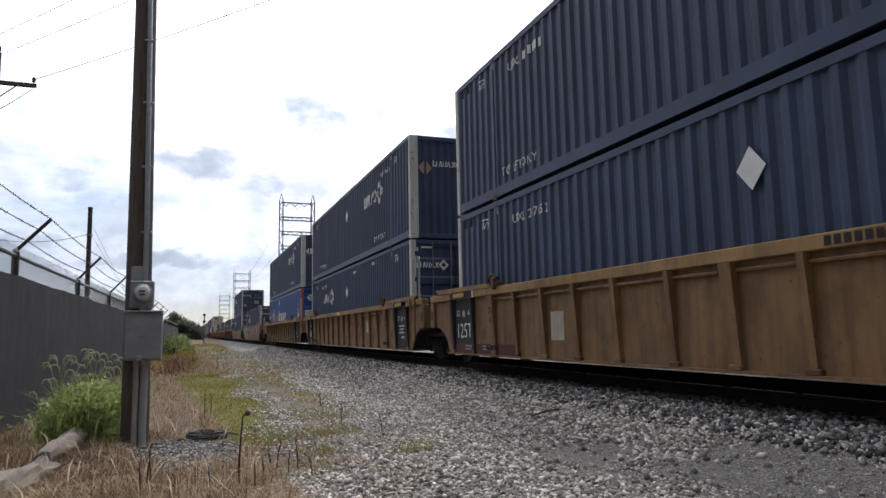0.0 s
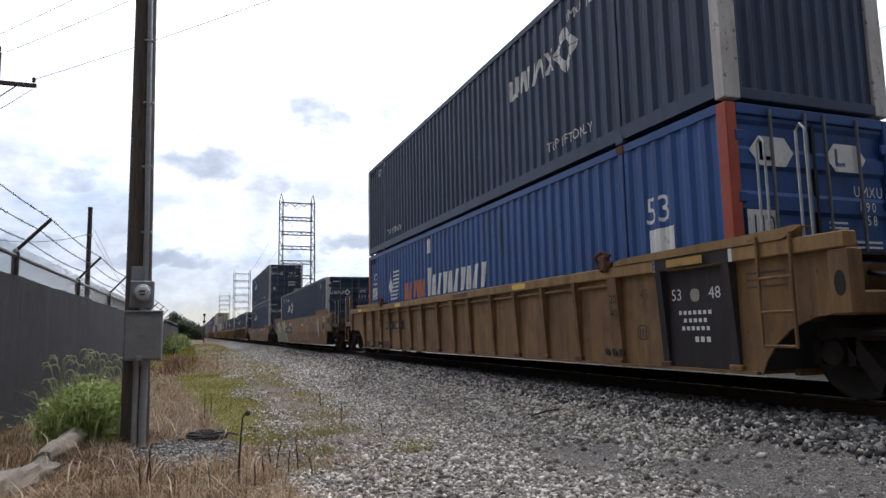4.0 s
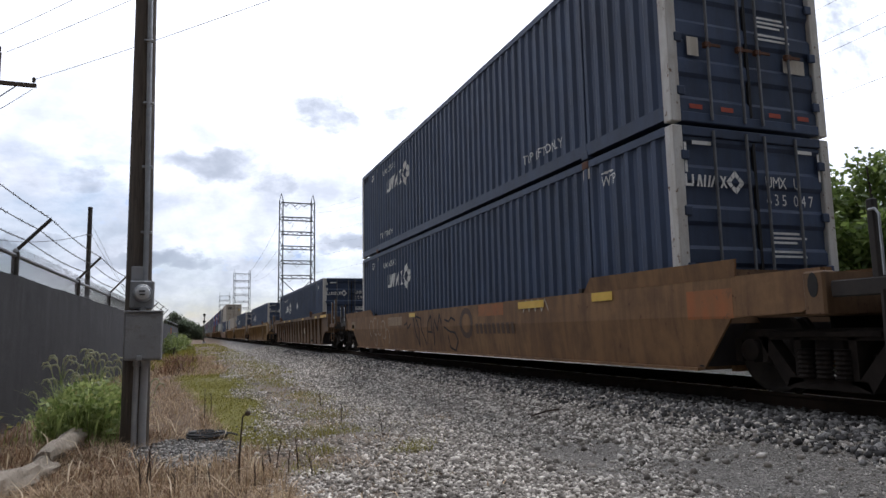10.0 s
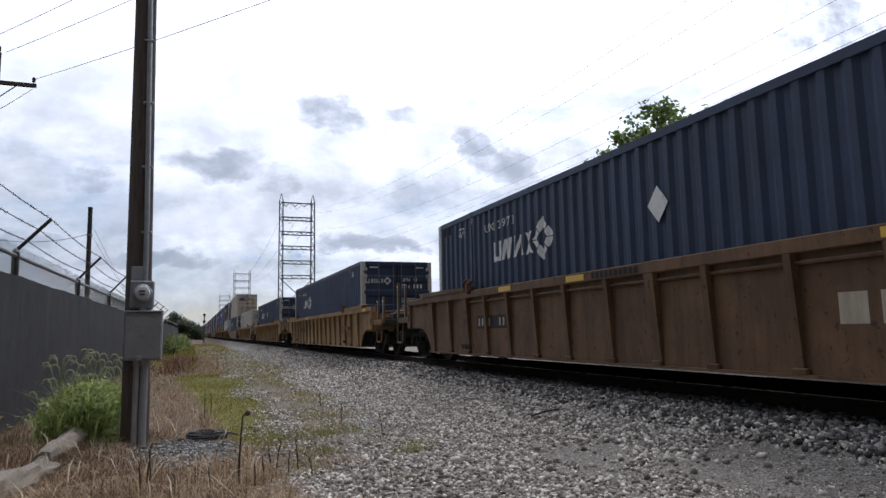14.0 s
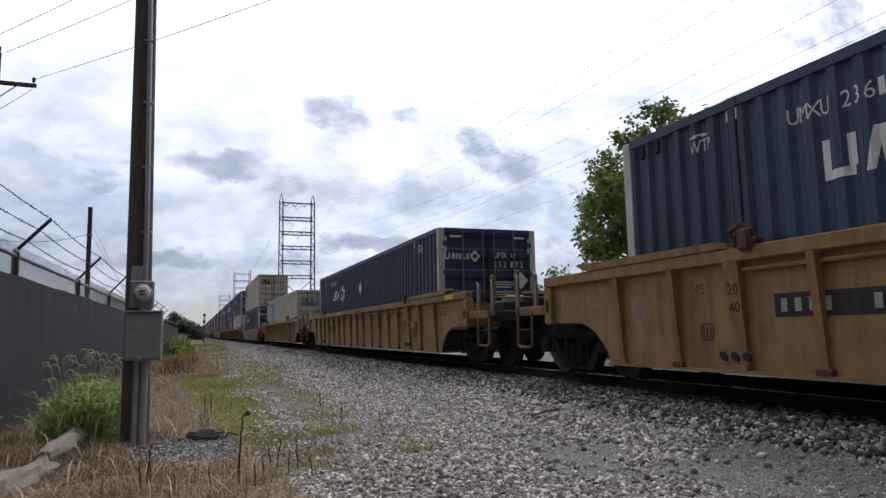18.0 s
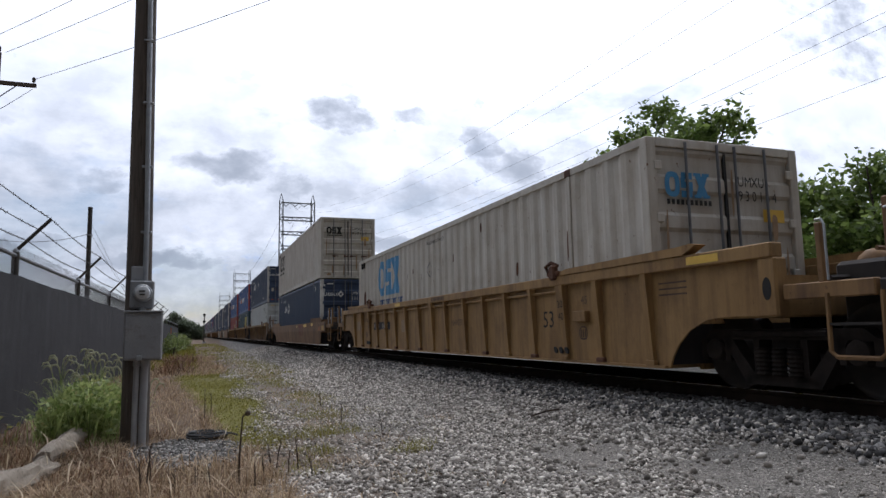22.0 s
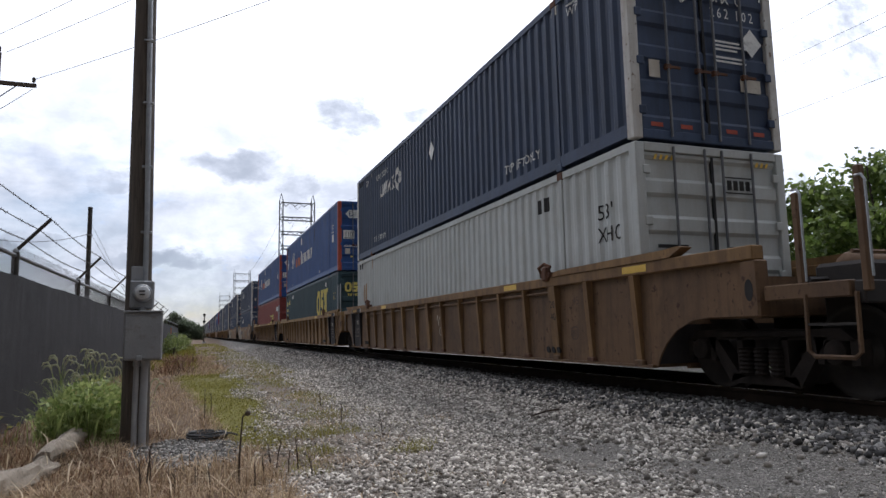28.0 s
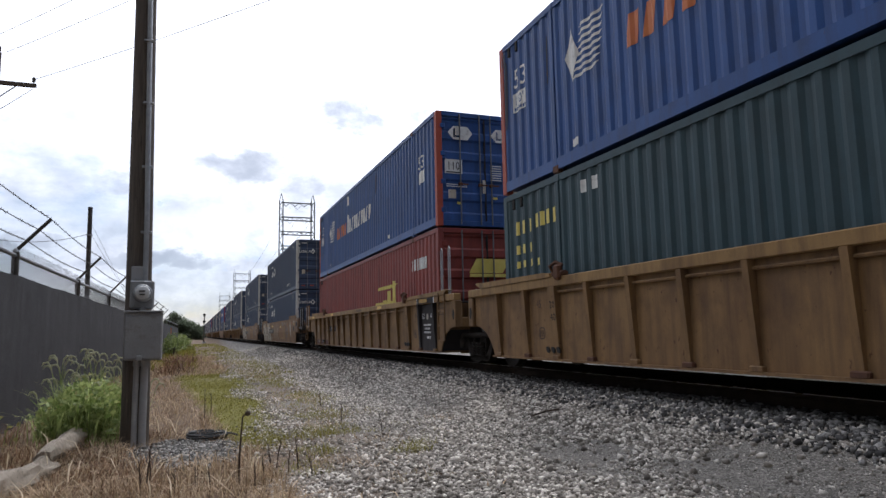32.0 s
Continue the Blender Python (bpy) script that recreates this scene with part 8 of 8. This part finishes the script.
CARS["orange_bare"] = build_well_car("smooth", CAR_TAN, "coupler", "coupler", "grimy tan smooth-sided well car with faded marks", WHEELS, [
    ("faded_emblem", FADED_RED, [rect(2.2, 1.06, 3.3, 1.18), rect(2.5, 0.6, 2.64, 1.06), rect(2.9, 0.6, 3.04, 1.06), slab(3.3, 0.6, 0.16, 0.46, 0.4)], "faded red emblem", "sheet"),
    ("reflective_strip", REFLECT_YELLOW, [rect(4.03, 1.06, 4.95, 1.19), rect(6.35, 1.08, 6.85, 1.21), rect(1.5, 1.05, 1.8, 1.16)], "yellow reflective strip", "band"),
    ("length_mark", SOFT_BROWN, words("53", 7.02, 0.6, 0.32), "brown figures", "over"),
    ("number_bars", SOFT_BROWN, bars(6.0, 1.0, 2, 0.05, 0.14, 0.04) + bars(7.0, 1.02, 3, 0.05, 0.12, 0.04) + bars(8.4, 1.02, 3, 0.05, 0.12, 0.04), "", "sheet"),
    ("patch", FADED_ORANGE, [rect(8.3, 0.84, 8.75, 1.06)], "faded orange patch", "sheet"), ("patch", FADED_YELLOW, [rect(9.1, 0.86, 9.7, 1.06)], "faded yellow patch", "sheet")], top=1.24, end_paint=CAR_OCHRE)
# chord and ribs take a lighter ochre than the brown sheets
CARS["b_front"] = build_well_car("ribbed", CAR_BROWN, "coupler", "joint", "rusty ribbed well car unit with shared truck", WHEELS, [strips(-4.2, 4.3, 7.9)] + end_panel(-1, GHOST_SPRAY) + [("spray_scrawl", PALE_SPRAY, stroke([(0.48 + 0.055 * k, 0.98 + 0.13 * math.sin(k * 2.1)) for k in range(10)], 0.028) + stroke([(0.75 + 0.11 * math.cos(k * 0.6), 0.72 + 0.09 * math.sin(k * 0.6)) for k in range(14)], 0.025), "pale spray scrawl", "sheet")] + stencils(), dark_ribs=(8.12, 7.02), chord_tone=CAR_OCHRE, rib_tone=CAR_OCHRE)
# here too the yellow chord colours in the light it catches
CARS["b_mid"] = build_well_car("ribbed", CAR_OCHRE, "joint", "joint", "grimy yellow ribbed well car unit between shared trucks", WHEELS, [strips(3.6, 6.9)] + end_panel(1, GHOST_SPRAY) + [("length_mark", BLACK_PAINT, words("53", 6.6, 0.7, 0.3), "dark figures", "sheet")] + stencils(), dark_ribs=(-8.12, -7.02), chord_tone=CAR_YELLOW)
CONSIST = [(-2.5, "joint_front", "navy_bare", "navy_plain"), (17.1, "joint_mid", "navy_vents", "navy_blind_placard"), (36.8, "joint_rear", "blue", "navy_blind"),
           (60.6, "tan", "navy_tan", None), (84.6, "orange", "navy_low", "navy_up"), (108.26, "brown", "navy_259", None), (132.3, "yellow", "navy_236", None),
           (155.85, "yellow", "navy_252", None), (179.45, "yellow", "cream", None), (203.3, "orange_bare", "navy_635", "cream_smooth"),
           (227.08, "b_front", "pale", "navy_262"), (246.68, "b_mid", "green", "blue"), (266.48, "joint_rear", "maroon", "blue"),
           (290.2, "tan", "navy", "navy"), (314.0, "tan", "navy", "navy")]
lead = 337.8
for k in range(15):
    CONSIST.append((lead, ("far_car", "far_smooth")[k % 3 == 2], "far_navy", "blue" if k in (2, 6) else "far_navy"))
    lead += 23.8
CARS["far_car"] = build_well_car("ribbed", CAR_OCHRE, "coupler", "coupler", "grimy yellow ribbed well car far along the train", WHEELS, far=True)
CARS["far_smooth"] = build_well_car("smooth", CAR_TAN, "coupler", "coupler", "faded tan smooth-sided well car far along the train", WHEELS, far=True)
used = set()


def placed(proto, m):
    """The prototype itself on first use, a copy with all its parts after that."""
    if proto.name in used:
        return copy_thing(proto, m)
    used.add(proto.name)
    proto.matrix_basis = m
    return proto


for lead, car, lower, upper in CONSIST:
    mid = lead + CL
    MOVERS.append((placed(CARS[car], pose(TRACK_X, mid, RAIL)), TRACK_X, mid, RAIL))
    for kind, z in ((lower, RAIL + 0.32), (upper, RAIL + 0.32 + 2.925)):
        if kind:
            MOVERS.append((placed(KINDS[kind], pose(TRACK_X, mid, z)), TRACK_X, mid, z))


# ---- crushed stone ----


def stones_np(pos, size, rng):
    """Angular stones: jittered icosahedra of twenty triangles."""
    t = (1 + 5 ** 0.5) / 2
    base = np.array([(-1, t, 0), (1, t, 0), (-1, -t, 0), (1, -t, 0), (0, -1, t), (0, 1, t), (0, -1, -t), (0, 1, -t), (t, 0, -1), (t, 0, 1), (-t, 0, -1), (-t, 0, 1)]) / 1.9
    f = np.array([(0, 11, 5), (0, 5, 1), (0, 1, 7), (0, 7, 10), (0, 10, 11), (1, 5, 9), (5, 11, 4), (11, 10, 2), (10, 7, 6), (7, 1, 8), (3, 9, 4), (3, 4, 2), (3, 2, 6), (3, 6, 8), (3, 8, 9), (4, 9, 5), (2, 4, 11), (6, 2, 10), (8, 6, 7), (9, 8, 1)])
    n = len(pos)
    q = rng.normal(size=(n, 4))
    q /= np.linalg.norm(q, axis=1, keepdims=True)
    w, x, y, z = q.T
    R = np.stack([1 - 2 * (y * y + z * z), 2 * (x * y - z * w), 2 * (x * z + y * w), 2 * (x * y + z * w), 1 - 2 * (x * x + z * z), 2 * (y * z - x * w), 2 * (x * z - y * w), 2 * (y * z + x * w), 1 - 2 * (x * x + y * y)], 1).reshape(n, 3, 3)
    sc = size[:, None] * rng.uniform(0.55, 1.25, (n, 3))
    v = base[None] * (1 + rng.uniform(-0.36, 0.34, (n, 12, 1))) * sc[:, None]
    v = np.einsum("nij,nkj->nki", R, v)
    v[:, :, 2] *= 0.8
    return (v + pos[:, None]).reshape(-1, 3), (np.arange(n)[:, None, None] * 12 + f[None]).reshape(-1, 3)


def chips_np(pos, size, rng):
    """Cheaper far stones: jittered boxes of twelve triangles."""
    base = np.array([(x, y, z) for z in (-1, 1) for y in (-1, 1) for x in (-1, 1)]) * 0.62
    f = np.array([(0, 2, 3), (0, 3, 1), (4, 5, 7), (4, 7, 6), (0, 1, 5), (0, 5, 4), (2, 6, 7), (2, 7, 3), (0, 4, 6), (0, 6, 2), (1, 3, 7), (1, 7, 5)])
    n = len(pos)
    a, b = rng.uniform(0, 2 * np.pi, n), rng.uniform(0, 2 * np.pi, n)
    ca, sa, cb, sb, o, i = np.cos(a), np.sin(a), np.cos(b), np.sin(b), np.zeros(n), np.ones(n)
    R = np.stack([ca, -sa, o, sa, ca, o, o, o, i], 1).reshape(n, 3, 3) @ np.stack([i, o, o, o, cb, -sb, o, sb, cb], 1).reshape(n, 3, 3)
    v = base[None] * (1 + rng.uniform(-0.4, 0.35, (n, 8, 3))) * (size[:, None] * rng.uniform(0.6, 1.2, (n, 3)))[:, None]
    v = np.einsum("nij,nkj->nki", R, v)
    return (v + pos[:, None]).reshape(-1, 3), (np.arange(n)[:, None, None] * 8 + f[None]).reshape(-1, 3)


def make_stones():
    rng = np.random.default_rng(21)

    def bed_stones(x, y, u):
        rut = np.maximum(0.45 * np.exp(-(((x - 3.45 - 0.02 * y) / 0.4) ** 2)) * np.clip(1.3 - y / 16, 0, 1), 1.15 * np.exp(-(((x - 4.3) / 0.62) ** 4) - ((y - 4.2) / 1.05) ** 4) * np.clip(0.95 + 0.5 * wob(x, y, 1.4, 6), 0, 1))
        edge = np.clip((x - 0.5 - 0.02 * np.maximum(y - 6, 0) - 0.45 * wob(x, y, 0.6, 3)) / 0.8, 0, 1)
        lumps = np.where(x > 4.15, 1.0, np.where(y > 17, 0.6 + 0.1 * x, 0.85) + 1.1 * wob(x, y, 0.75, 9))
        olive = 1.35 * np.exp(-((x - 1.55 - 0.02 * y) / 0.55) ** 2 - ((y - 17) / 5.5) ** 2) + 0.45 * np.exp(-((x - 1.5) / 0.55) ** 2 - ((y - 7.0) / 1.8) ** 2)
        return (u < edge * lumps - olive) & (u > rut * 1.1)
    p = scatter(rng, 66000, 0.6, 5.6, 3.2, 15, bed_stones, 1.2)
    q = scatter(rng, 38000, 0.8, 5.6, 15, 55, bed_stones, 1.5)
    far_side = scatter(rng, 3500, 7.9, 9.8, 3, 30, None, 1.3)
    between = scatter(rng, 3000, 5.6, 7.9, 2, 26, None, 1.2)
    patch = scatter(rng, 5200, -0.75, 0.7, 6.9, 9.1, lambda x, y, u: ((x + 0.05) / 0.66) ** 2 + ((y - 8.0) / 1.0) ** 2 < 0.45 + 0.75 * u)
    middle = scatter(rng, 42000, 0.8, 4.3, 7.0, 24, lambda x, y, u: bed_stones(x, y, u * 0.8), 1.2)
    near = scatter(rng, 17000, 0.8, 5.0, 3.2, 9.5, lambda x, y, u: bed_stones(x, y, u * 0.75) | (u < 0.5), 1.3)
    size = lambda a, lo, hi: rng.uniform(lo, hi, len(a)) * rng.uniform(0.55, 1.0, len(a))
    sp = np.where(p[:, 0] > 4.0, size(p, 0.017, 0.036), size(p, 0.010, 0.031))
    sq = np.where(q[:, 0] > 4.0, size(q, 0.026, 0.05), size(q, 0.02, 0.042))
    p[:, 2] += 0.008 + sp * 0.3
    q[:, 2] += 0.01 + sq * 0.3
    patch[:, 2] += 0.015
    near[:, 2] += 0.01
    middle[:, 2] += 0.01
    parts = [stones_np(p, sp, rng), chips_np(q, sq, rng), chips_np(far_side, size(far_side, 0.03, 0.06), rng), chips_np(between, size(between, 0.03, 0.05), rng), chips_np(near, size(near, 0.006, 0.016), rng), chips_np(middle, size(middle, 0.009, 0.024) * np.clip(middle[:, 1] / 11, 0.8, 1.6), rng)]
    stuff("ballast_stones", parts, BALLAST, "angular grey crushed stone beside the track", "stones")
    stuff("pole_stones", [stones_np(patch, size(patch, 0.012, 0.03), rng)], DARK_STONE, "dark crushed stone heaped round the pole foot", "stones")
    # a strip of darker stones that thickens towards the rail
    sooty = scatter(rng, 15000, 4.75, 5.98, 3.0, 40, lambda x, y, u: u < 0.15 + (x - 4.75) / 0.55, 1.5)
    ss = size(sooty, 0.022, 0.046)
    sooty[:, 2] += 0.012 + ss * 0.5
    stuff("sooty_stones", [chips_np(sooty, ss, rng)], RAILSIDE_STONE, "dark crushed stone along the rail", "stones")
    bank = tagged(new("ballast_edge"), "loose pale stones at the foot of the bank", "stones", kind="structure")
    shapes = []
    for k in range(8):
        v, f = stones_np(np.zeros((1, 3)), np.array([0.035]), rng)
        shapes.append(mesh_np("stone", v, f, BALLAST))
    r2 = random.Random(14)
    for k in range(280):
        x, y = r2.uniform(1.4, 4.9), r2.uniform(3.6, 8.0)
        ob = new("stone", shapes[k % 8])
        ob.parent = bank
        ob.matrix_basis = pose(x, y, ground_height(x, y) + 0.006, r2.uniform(0, 360), r2.uniform(0, 360), r2.uniform(0, 360)) @ Matrix.Scale(r2.uniform(0.7, 1.2), 4)
    stick = Shape().bent([(4.55, 7.9, 0.22), (4.4, 8.0, 0.19), (4.2, 8.02, 0.14)], [0.012, 0.014, 0.008], 6)
    solid("stick", stick, BROWN_STALK, "dark dry stick lying on the stones", "stick")


make_stones()


# ---- what moves ----
def motions():
    times = [0, 4, 8, 12, 16, 20, 24, 28, 32]
    for ob, x, y, z in MOVERS:
        walk(ob, [(t, pose(x, y - rolled(t), z)) for t in times])
    # wheels: half-frame-exact rows, well under a quarter turn apart
    steps = [k / 15 for k in range(481)]
    for ob, x, y, z in MOVERS:
        if not ob.name.startswith("well_car") or y > 330:
            continue
        for w in ob.children_recursive:
            if w.name.startswith("wheelset"):
                at = w.matrix_basis.translation.copy()
                walk(w, [(t, Matrix.Translation(at) @ Matrix.Rotation((rolled(t) / 0.457) % (2 * math.pi), 4, "X")) for t in steps])
    walk(CLOUDS, [(t, pose(5.6 * t, 3000, 0)) for t in (0, 16, 32)])


motions()
